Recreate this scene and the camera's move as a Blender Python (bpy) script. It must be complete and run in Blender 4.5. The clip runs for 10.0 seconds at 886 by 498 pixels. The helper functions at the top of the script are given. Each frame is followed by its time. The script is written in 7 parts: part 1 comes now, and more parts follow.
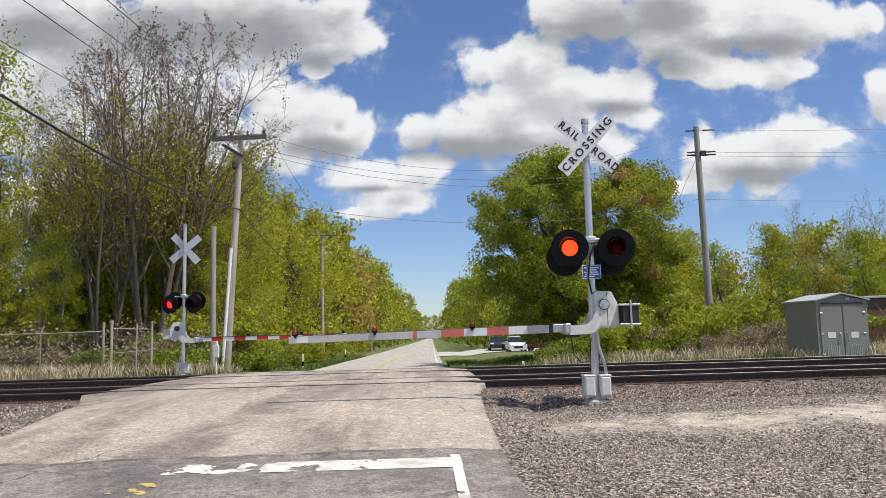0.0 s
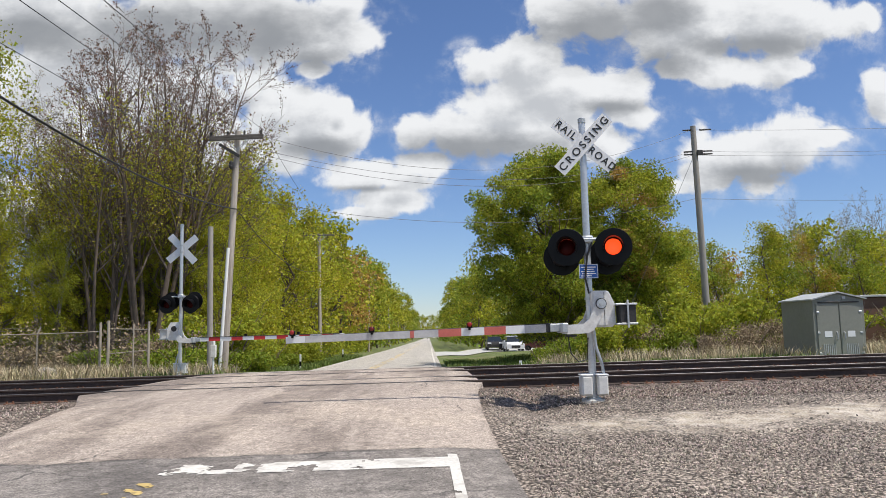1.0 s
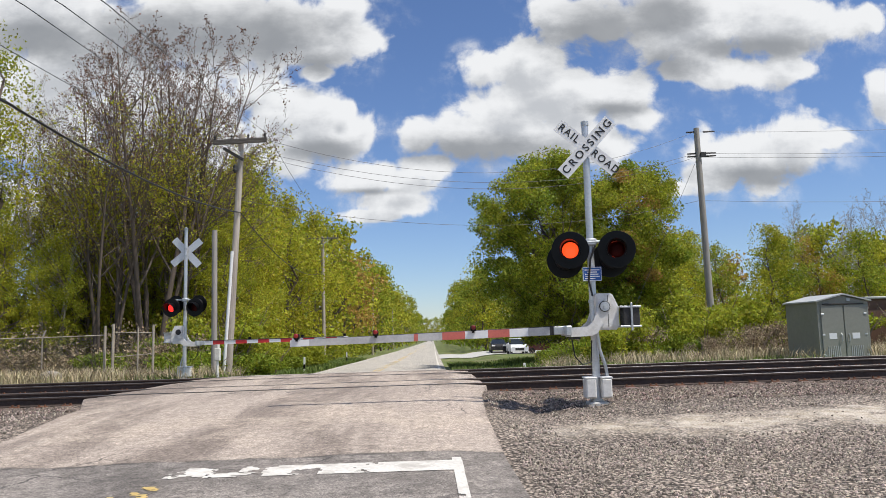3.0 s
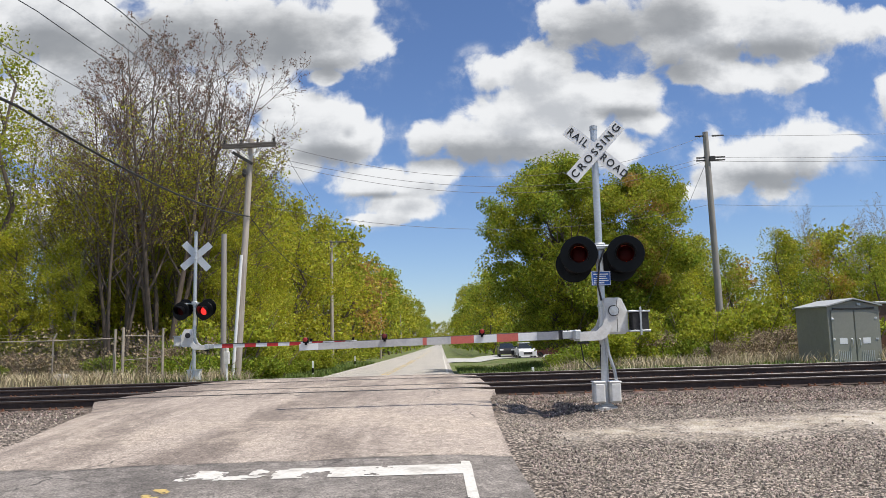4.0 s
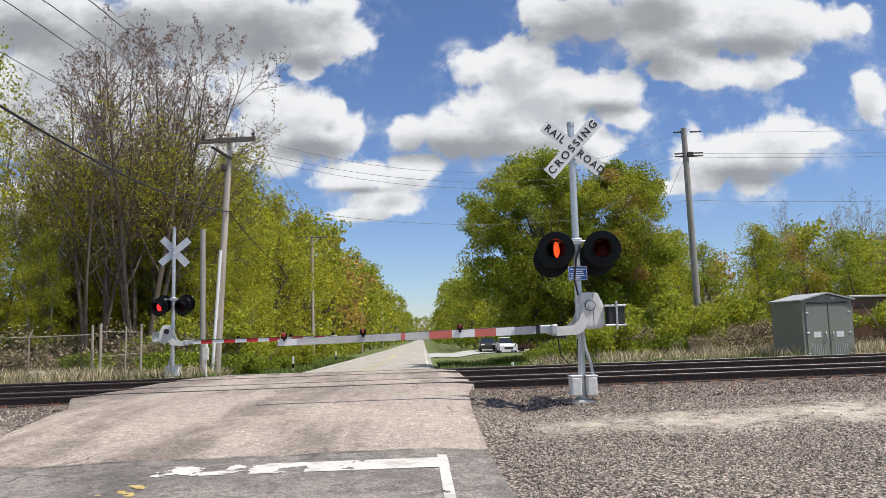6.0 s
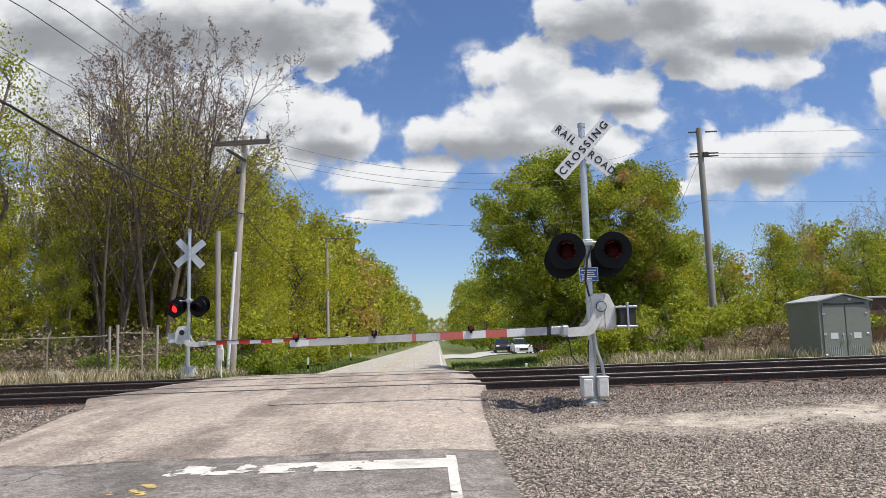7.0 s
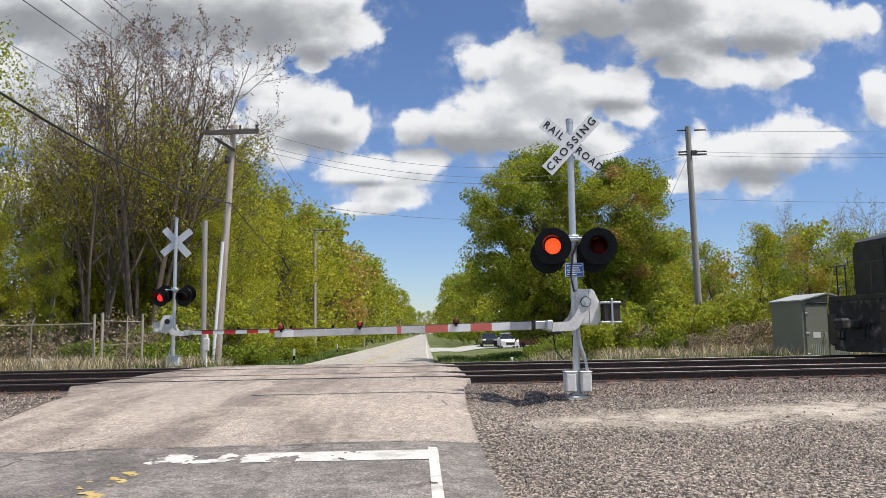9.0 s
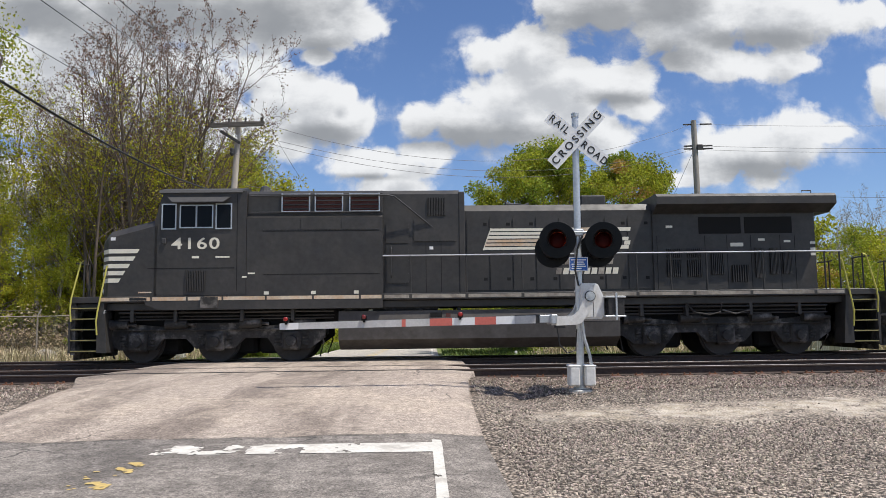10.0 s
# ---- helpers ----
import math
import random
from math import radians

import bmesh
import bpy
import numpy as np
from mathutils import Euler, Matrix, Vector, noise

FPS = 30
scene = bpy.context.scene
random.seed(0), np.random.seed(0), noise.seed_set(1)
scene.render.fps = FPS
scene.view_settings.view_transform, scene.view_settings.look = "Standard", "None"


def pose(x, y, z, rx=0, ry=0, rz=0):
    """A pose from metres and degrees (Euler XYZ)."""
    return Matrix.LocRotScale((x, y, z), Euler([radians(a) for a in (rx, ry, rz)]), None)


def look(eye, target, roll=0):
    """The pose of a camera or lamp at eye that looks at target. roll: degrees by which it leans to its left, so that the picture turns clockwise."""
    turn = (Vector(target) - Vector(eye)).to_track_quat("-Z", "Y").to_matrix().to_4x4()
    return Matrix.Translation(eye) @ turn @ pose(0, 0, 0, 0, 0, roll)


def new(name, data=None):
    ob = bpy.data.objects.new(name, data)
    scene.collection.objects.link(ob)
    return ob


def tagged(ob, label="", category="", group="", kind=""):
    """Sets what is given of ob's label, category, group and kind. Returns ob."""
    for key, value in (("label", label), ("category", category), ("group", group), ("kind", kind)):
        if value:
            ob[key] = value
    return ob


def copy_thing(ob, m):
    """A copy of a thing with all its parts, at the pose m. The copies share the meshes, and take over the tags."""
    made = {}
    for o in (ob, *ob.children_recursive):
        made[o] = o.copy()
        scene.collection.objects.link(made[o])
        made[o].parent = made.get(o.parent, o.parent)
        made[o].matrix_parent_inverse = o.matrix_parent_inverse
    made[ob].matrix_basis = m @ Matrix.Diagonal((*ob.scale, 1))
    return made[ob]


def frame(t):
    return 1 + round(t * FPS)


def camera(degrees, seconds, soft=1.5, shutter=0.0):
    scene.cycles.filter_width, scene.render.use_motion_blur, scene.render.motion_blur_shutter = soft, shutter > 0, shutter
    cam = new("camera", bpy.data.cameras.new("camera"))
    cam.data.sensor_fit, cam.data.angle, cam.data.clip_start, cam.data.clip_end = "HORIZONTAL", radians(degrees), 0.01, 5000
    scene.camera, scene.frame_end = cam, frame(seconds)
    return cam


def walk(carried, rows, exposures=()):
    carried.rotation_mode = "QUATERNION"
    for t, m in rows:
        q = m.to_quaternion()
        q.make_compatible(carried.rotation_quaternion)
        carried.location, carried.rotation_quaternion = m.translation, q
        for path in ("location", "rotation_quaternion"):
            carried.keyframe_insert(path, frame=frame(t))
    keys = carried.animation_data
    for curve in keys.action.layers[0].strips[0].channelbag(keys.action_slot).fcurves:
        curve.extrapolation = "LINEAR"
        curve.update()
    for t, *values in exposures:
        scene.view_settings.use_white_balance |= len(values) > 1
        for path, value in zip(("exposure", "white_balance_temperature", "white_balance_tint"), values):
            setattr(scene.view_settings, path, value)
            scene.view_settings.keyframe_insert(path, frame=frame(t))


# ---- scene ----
cam = camera(61.6, 10.0, soft=0.75)
PATH = [
    (0, (-0.052, 0.895, 1.646), (0.006, 2.882, 1.863), -1.2),
    (0.5, (-0.049, 0.898, 1.646), (0.013, 2.885, 1.862), -1.2),
    (1, (-0.047, 0.896, 1.645), (0.018, 2.883, 1.861), -1.3),
    (1.5, (-0.048, 0.895, 1.647), (0.021, 2.882, 1.862), -1.3),
    (2, (-0.045, 0.894, 1.65), (0.025, 2.881, 1.866), -1.5),
    (2.5, (-0.043, 0.888, 1.652), (0.024, 2.875, 1.87), -1.5),
    (4, (-0.06, 0.847, 1.653), (-0.026, 2.833, 1.887), -1.3),
    (4.5, (-0.054, 0.833, 1.645), (-0.012, 2.818, 1.88), -1.2),
    (5, (-0.025, 0.779, 1.65), (0.046, 2.765, 1.879), -1.1),
    (6.5, (0.018, 0.789, 1.651), (0.099, 2.776, 1.87), -1.6),
    (7, (0.066, 0.75, 1.647), (0.108, 2.737, 1.871), -1.5),
    (7.5, (0.085, 0.732, 1.65), (0.106, 2.72, 1.874), -1.3),
    (8, (0.094, 0.722, 1.644), (0.13, 2.71, 1.865), -1.1),
    (8.5, (0.097, 0.728, 1.643), (0.156, 2.715, 1.857), -0.9),
    (9, (0.102, 0.724, 1.638), (0.174, 2.712, 1.844), -0.6),
    (9.5, (0.103, 0.707, 1.644), (0.172, 2.696, 1.841), -0.4),
    (10, (0.097, 0.706, 1.641), (0.157, 2.696, 1.829), -0.3),
]
walk(cam, [(t, look(eye, target, roll)) for t, eye, target, roll in PATH])

# ---------- world, sun, exposure ----------
SUN_TO = Vector((0.37, -0.20, 0.91)).normalized()
sun_elev = math.asin(SUN_TO.z)
sun_az = math.atan2(SUN_TO.x, SUN_TO.y)
sun = new("sun", bpy.data.lights.new("sun", "SUN"))
sun.data.energy, sun.data.angle, sun.data.color = 5.0, radians(0.5), (1.0, 0.945, 0.87)
sun.matrix_world = look(SUN_TO * 300, (0, 0, 0))
scene.view_settings.exposure = 0.0

# cloud masses: across, up, half width, half height, on a plane one unit ahead
BANK_WEST = [(-0.530, 0.458, 0.157, 0.080), (-0.458, 0.385, 0.133, 0.068), (-0.532, 0.314, 0.117, 0.088), (-0.519, 0.181, 0.086, 0.056),
             (-0.320, 0.428, 0.180, 0.080), (-0.341, 0.311, 0.149, 0.096), (-0.172, 0.422, 0.102, 0.062), (-0.121, 0.401, 0.049, 0.038),
             (-0.078, 0.403, 0.033, 0.027), (-0.141, 0.363, 0.027, 0.014), (-0.109, 0.455, 0.039, 0.032)]
BANK_LOW = [(-0.187, 0.305, 0.070, 0.046), (-0.141, 0.285, 0.064, 0.049), (-0.095, 0.270, 0.036, 0.038), (-0.226, 0.334, 0.034, 0.030),
            (-0.203, 0.252, 0.094, 0.040), (-0.100, 0.307, 0.016, 0.018), (-0.080, 0.211, 0.070, 0.026), (-0.042, 0.178, 0.061, 0.022),
            (-0.073, 0.160, 0.055, 0.012)]
BANK_MIDDLE = [(-0.002, 0.267, 0.033, 0.030), (0.013, 0.227, 0.047, 0.022), (-0.018, 0.202, 0.038, 0.018), (0.087, 0.364, 0.041, 0.032),
               (0.068, 0.266, 0.070, 0.040), (0.124, 0.305, 0.070, 0.046), (0.158, 0.368, 0.063, 0.042), (0.204, 0.321, 0.086, 0.056),
               (0.275, 0.328, 0.070, 0.042), (0.201, 0.264, 0.086, 0.036), (0.248, 0.260, 0.052, 0.037), (0.289, 0.291, 0.047, 0.021)]
BANK_EAST = [(0.248, 0.428, 0.082, 0.054), (0.196, 0.445, 0.039, 0.036), (0.368, 0.417, 0.125, 0.070), (0.490, 0.424, 0.125, 0.059),
             (0.595, 0.422, 0.070, 0.038), (0.364, 0.358, 0.039, 0.022), (0.444, 0.354, 0.072, 0.029), (0.517, 0.356, 0.052, 0.024),
             (0.641, 0.430, 0.036, 0.029), (0.469, 0.235, 0.094, 0.053), (0.518, 0.250, 0.067, 0.042), (0.403, 0.204, 0.045, 0.027),
             (0.351, 0.189, 0.028, 0.013), (0.574, 0.254, 0.039, 0.018), (0.653, 0.315, 0.034, 0.035)]
# their thick grey bases
GREY_BASES = [(-0.374, 0.416, 0.114, 0.038), (-0.223, 0.413, 0.094, 0.038), (-0.513, 0.416, 0.086, 0.029), (-0.137, 0.251, 0.047, 0.016), (0.083, 0.248, 0.117, 0.021),
              (0.255, 0.414, 0.086, 0.042), (0.345, 0.366, 0.059, 0.027), (0.479, 0.388, 0.117, 0.019), (0.345, 0.438, 0.055, 0.032),
              (0.482, 0.203, 0.086, 0.018), (-0.141, 0.377, 0.039, 0.018), (0.274, 0.303, 0.047, 0.011), (-0.072, 0.193, 0.047, 0.006)]


class Graph:
    """Short hands for a node tree."""
    def __init__(self, tree):
        self.t = tree

    def node(self, kind, **inputs):
        n = self.t.nodes.new(kind)
        for k, v in inputs.items():
            self.put(n.inputs[int(k[1:])] if k[0] == "i" and k[1:].isdigit() else n.inputs[k.replace("_", " ")], v)
        return n

    def put(self, sock, v):
        if isinstance(v, bpy.types.NodeSocket):
            self.t.links.new(v, sock)
        else:
            sock.default_value = v

    def math(self, op, a, b=0.0, c=0.0, clamp=False):
        n = self.t.nodes.new("ShaderNodeMath")
        n.operation, n.use_clamp = op, clamp
        for s, v in zip(n.inputs, (a, b, c)):
            self.put(s, v)
        return n.outputs[0]

    def vec(self, op, a, b=(0, 0, 0), c=(0, 0, 0)):
        n = self.t.nodes.new("ShaderNodeVectorMath")
        n.operation = op
        for s, v in zip(n.inputs, (a, b, c)):
            self.put(s, v)
        return n.outputs["Value"] if op in ("LENGTH", "DOT_PRODUCT") else n.outputs[0]

    def noise(self, v, scale, detail=4.0, rough=0.55, distort=0.0):
        n = self.t.nodes.new("ShaderNodeTexNoise")
        for k, x in (("Vector", v), ("Scale", scale), ("Detail", detail), ("Roughness", rough), ("Distortion", distort)):
            self.put(n.inputs[k], x)
        return n.outputs["Fac"]

    def ramp(self, x, lo, hi, smooth=True, a=0.0, b=1.0):
        n = self.t.nodes.new("ShaderNodeMapRange")
        n.interpolation_type = "SMOOTHSTEP" if smooth else "LINEAR"
        for s, v in zip(n.inputs[:5], (x, lo, hi, a, b)):
            self.put(s, v)
        return n.outputs[0]

    def mix(self, f, a, b, mode="MIX"):
        n = self.t.nodes.new("ShaderNodeMix")
        n.data_type, n.blend_type = "RGBA", mode
        self.put(n.inputs[0], f)
        for s, v in ((n.inputs[6], a), (n.inputs[7], b)):
            self.put(s, (*v, 1) if isinstance(v, tuple) and len(v) == 3 else v)
        return n.outputs[2]


def make_world():
    w = bpy.data.worlds.new("sky")
    scene.world = w
    w.use_nodes = True
    w.node_tree.nodes.clear()
    g = Graph(w.node_tree)
    d = g.node("ShaderNodeTexCoord").outputs["Generated"]
    d = g.vec("NORMALIZE", d)
    sep = g.node("ShaderNodeSeparateXYZ", i0=d)
    x, y, z = sep.outputs
    sky = w.node_tree.nodes.new("ShaderNodeTexSky")
    sky.sky_type, sky.sun_disc = "NISHITA", False
    sky.sun_elevation, sky.sun_rotation = sun_elev, sun_az
    sky.air_density, sky.dust_density, sky.ozone_density = 1.0, 0.1, 2.5
    ya = g.math("MAXIMUM", g.math("ABSOLUTE", y), 0.12)
    u, v = g.math("DIVIDE", x, ya), g.math("DIVIDE", z, ya)
    front = g.ramp(y, 0.35, 0.6)

    def blobs(uv, masses, soft):
        dist = None
        for cu, cv, a, b in masses:
            e = g.vec("LENGTH", g.vec("MULTIPLY_ADD", uv, (1 / a, 1 / b, 0), (-cu / a, -cv / b, 0)))
            dist = e if dist is None else g.math("SMOOTH_MIN", dist, e, soft)
        return g.math("MAXIMUM", g.math("SUBTRACT", 1.0, dist), -1.2)

    def density(dv, dx=0.0):
        uv = g.node("ShaderNodeCombineXYZ", i0=g.math("ADD", u, dx), i1=g.math("ADD", v, dv), i2=0.0).outputs[0]
        f1 = g.noise(uv, 9.0, 12.0, 0.62, 0.25)
        puff = g.t.nodes.new("ShaderNodeTexVoronoi")
        puff.feature, puff.voronoi_dimensions = "SMOOTH_F1", "2D"
        g.put(puff.inputs["Vector"], g.vec("MULTIPLY_ADD", g.node("ShaderNodeTexNoise", Vector=uv, Scale=20.0, Detail=4.0).outputs["Color"], (0.04, 0.04, 0), uv))
        for key, val in (("Scale", 26.0), ("Smoothness", 0.35), ("Detail", 1.0)):
            puff.inputs[key].default_value = val
        over = g.node("ShaderNodeCombineXYZ", i0=x, i1=g.math("ADD", y, dv), i2=g.math("MULTIPLY", z, 1.6)).outputs[0]
        rest = g.math("MULTIPLY_ADD", g.noise(over, 2.2, 6.0), 2.6, -1.35)
        f = g.math("MULTIPLY_ADD", g.math("SUBTRACT", f1, 0.44), 2.3, blobs(uv, BANK_WEST + BANK_LOW + BANK_MIDDLE + BANK_EAST, 0.2))
        f = g.math("MULTIPLY_ADD", g.math("SUBTRACT", 0.42, puff.outputs["Distance"]), 0.30, f)
        n = g.t.nodes.new("ShaderNodeMix")
        for s, val in zip(n.inputs[:1] + n.inputs[2:4], (front, rest, f)):
            g.put(s, val)
        return n.outputs[0]

    uv0 = g.node("ShaderNodeCombineXYZ", i0=u, i1=v, i2=0.0).outputs[0]
    here, above = density(0.0), density(0.026, 0.010)
    veil = g.noise(uv0, 14.0, 9.0, 0.65)
    cover = g.math("MAXIMUM", g.ramp(here, -0.04, 0.36), g.math("MULTIPLY", g.ramp(here, -0.65, 0.2), g.ramp(veil, 0.45, 0.75, True, 0.0, 0.75)))
    flat = g.node("ShaderNodeCombineXYZ", i0=u, i1=g.math("MULTIPLY", v, 1.7), i2=0.5).outputs[0]
    billow = g.noise(flat, 18.0, 8.0, 0.6)
    lit = g.ramp(g.math("MULTIPLY_ADD", billow, 1.5, g.math("SUBTRACT", above, 0.75)), 0.05, 1.25, True, 1.0, 0.0)
    shade = g.mix(lit, (5.9, 6.1, 6.4), (9.4, 9.5, 9.6))
    grey = g.math("MULTIPLY_ADD", g.math("SUBTRACT", g.noise(flat, 9.0, 8.0, 0.6), 0.5), 1.7, blobs(uv0, GREY_BASES, 0.3))
    grey = g.math("MULTIPLY", g.ramp(grey, -0.6, 0.75), front)
    shade = g.mix(g.math("MULTIPLY", grey, 0.85), shade, (2.9, 3.05, 3.25))
    low = g.ramp(z, -0.02, 0.02)
    col = g.mix(g.math("MULTIPLY", cover, g.math("MULTIPLY", low, 0.97)), g.mix(1.0, sky.outputs[0], (0.93, 1.03, 1.27), "MULTIPLY"), shade)
    bg = g.node("ShaderNodeBackground", Color=col, Strength=0.095)
    out = g.node("ShaderNodeOutputWorld")
    w.node_tree.links.new(bg.outputs[0], out.inputs[0])


make_world()

# ---------- materials ----------
def material(name, colour, rough=0.7, metal=0.0, vary=0.0, scale=3.0, bump=0.0, bump_scale=30.0, second=None, island=0.0, per_object=0.0,
             spec=0.5, emit=None, power=0.0, translucent=0.0, patch=(0.4, 0.62), distance=0.01, stretch=None):
    m = bpy.data.materials.new(name)
    m.use_nodes = True
    m.node_tree.nodes.clear()
    g = Graph(m.node_tree)
    p = g.node("ShaderNodeTexCoord").outputs["Object"]
    if stretch:
        p = g.vec("MULTIPLY", p, stretch)
    c = (*colour, 1)
    col = g.node("ShaderNodeRGB").outputs[0]
    col.default_value = c
    if second:
        col = g.mix(g.ramp(g.noise(p, scale, 6.0, 0.6), patch[0], patch[1]), colour, second)
    if vary:
        a = g.ramp(g.noise(p, scale * 6.3, 5.0, 0.65), 0.25, 0.75, False, 1 - vary, 1 + vary)
        b = g.ramp(g.noise(p, scale * 0.37, 3.0, 0.5), 0.3, 0.7, False, 1 - vary * 0.6, 1 + vary * 0.6)
        col = g.mix(1.0, col, g.node("ShaderNodeCombineXYZ", i0=g.math("MULTIPLY", a, b), i1=g.math("MULTIPLY", a, b), i2=g.math("MULTIPLY", a, b)).outputs[0], "MULTIPLY")
    if island or per_object:
        r = g.node("ShaderNodeNewGeometry").outputs["Random Per Island"] if island else g.node("ShaderNodeObjectInfo").outputs["Random"]
        k = island or per_object
        hsv = g.node("ShaderNodeHueSaturation", Color=col, Value=g.ramp(r, 0, 1, False, 1 - k, 1 + k), Hue=g.ramp(g.math("FRACT", g.math("MULTIPLY", r, 7.31)), 0, 1, False, 0.5 - 0.05 * k, 0.5 + 0.05 * k))
        col = hsv.outputs[0]
    b = g.node("ShaderNodeBsdfPrincipled", Base_Color=col, Roughness=rough, Metallic=metal)
    b.inputs["Specular IOR Level"].default_value = spec
    if vary and metal < 0.5:
        g.put(b.inputs["Roughness"], g.ramp(g.noise(p, scale * 3.1, 4.0), 0.3, 0.7, False, max(0.02, rough - 0.12), min(1, rough + 0.12)))
    if emit:
        b.inputs["Emission Color"].default_value = (*emit, 1)
        b.inputs["Emission Strength"].default_value = power
    if bump:
        bn = g.node("ShaderNodeBump", Strength=bump, Distance=distance, Height=g.noise(p, bump_scale, 6.0, 0.65))
        g.put(b.inputs["Normal"], bn.outputs[0])
    shader = b.outputs[0]
    if translucent:
        tr = g.node("ShaderNodeBsdfTranslucent", Color=col)
        mx = g.node("ShaderNodeMixShader", i0=translucent, i1=shader, i2=tr.outputs[0])
        shader = mx.outputs[0]
    out = g.node("ShaderNodeOutputMaterial")
    m.node_tree.links.new(shader, out.inputs[0])
    return m


def asphalt_material():
    m = bpy.data.materials.new("worn asphalt")
    m.use_nodes = True
    m.node_tree.nodes.clear()
    g = Graph(m.node_tree)
    p = g.node("ShaderNodeTexCoord").outputs["Object"]
    sep = g.node("ShaderNodeSeparateXYZ", i0=p)
    x, y = sep.outputs[0], sep.outputs[1]
    along = g.vec("MULTIPLY", p, (1.0, 0.12, 1.0))
    wear = g.noise(along, 0.9, 5.0, 0.6)
    col = g.mix(g.ramp(wear, 0.40, 0.60), (0.22, 0.181, 0.152), (0.39, 0.328, 0.275))
    blotch = g.noise(p, 0.55, 6.0, 0.65)
    col = g.mix(g.ramp(blotch, 0.5, 0.62, True, 0, 0.6), col, (0.44, 0.367, 0.297))
    # older darker surface before the joint in the pavement
    joint = g.math("SUBTRACT", y, g.math("MULTIPLY_ADD", x, 0.035, g.math("MULTIPLY_ADD", g.noise(p, 1.2, 3.0), 0.3, 9.12)))
    old = g.ramp(joint, -0.03, 0.03, True, 1, 0)
    col = g.mix(g.ramp(y, 22.0, 25.0, True, 0, 0.75), col, (0.44, 0.42, 0.375))
    col = g.mix(g.math("MULTIPLY", old, 0.78), col, g.mix(g.ramp(g.noise(p, 1.7, 6.0, 0.7), 0.42, 0.62), (0.115, 0.108, 0.10), (0.235, 0.215, 0.195)))
    # dark filled joint and cracks
    line = g.ramp(g.math("ABSOLUTE", joint), 0.015, 0.075, True, 1, 0)
    line = g.math("MULTIPLY", line, g.ramp(g.noise(p, 2.3, 4.0), 0.36, 0.6))
    vor = g.t.nodes.new("ShaderNodeTexVoronoi")
    vor.feature = "DISTANCE_TO_EDGE"
    warp = g.vec("MULTIPLY_ADD", g.node("ShaderNodeTexNoise", Vector=p, Scale=1.6, Detail=5.0).outputs["Color"], (0.9, 0.9, 0), p)
    g.put(vor.inputs["Vector"], warp)
    vor.inputs["Scale"].default_value = 0.42
    crack = g.math("MULTIPLY", g.ramp(vor.outputs[0], 0.002, 0.010, True, 1, 0), g.ramp(g.noise(p, 0.4, 2.0), 0.5, 0.62))
    col = g.mix(g.math("MULTIPLY", g.math("MAXIMUM", line, crack), 0.72), col, (0.045, 0.043, 0.042))
    # aggregate
    spots = g.ramp(g.noise(p, 6.5, 7.0, 0.75), 0.36, 0.6, False, 0.8, 1.12)
    col = g.mix(1.0, col, g.node("ShaderNodeCombineXYZ", i0=spots, i1=spots, i2=spots).outputs[0], "MULTIPLY")
    grain = g.noise(p, 46.0, 5.0, 0.85)
    gv = g.ramp(grain, 0.34, 0.66, False, 0.2, 1.8)
    fine = g.ramp(g.noise(p, 15.0, 6.0, 0.8), 0.34, 0.66, False, 0.68, 1.32)
    gv = g.math("MULTIPLY", gv, fine)
    col = g.mix(1.0, col, g.node("ShaderNodeCombineXYZ", i0=gv, i1=gv, i2=gv).outputs[0], "MULTIPLY")
    b = g.node("ShaderNodeBsdfPrincipled", Base_Color=col, Roughness=0.88)
    b.inputs["Specular IOR Level"].default_value = 0.3
    h = g.math("ADD", g.math("MULTIPLY", grain, 0.6), g.math("MULTIPLY", g.math("MAXIMUM", line, crack), -1.2))
    g.put(b.inputs["Normal"], g.node("ShaderNodeBump", Strength=0.55, Distance=0.006, Height=h).outputs[0])
    out = g.node("ShaderNodeOutputMaterial")
    m.node_tree.links.new(b.outputs[0], out.inputs[0])
    return m


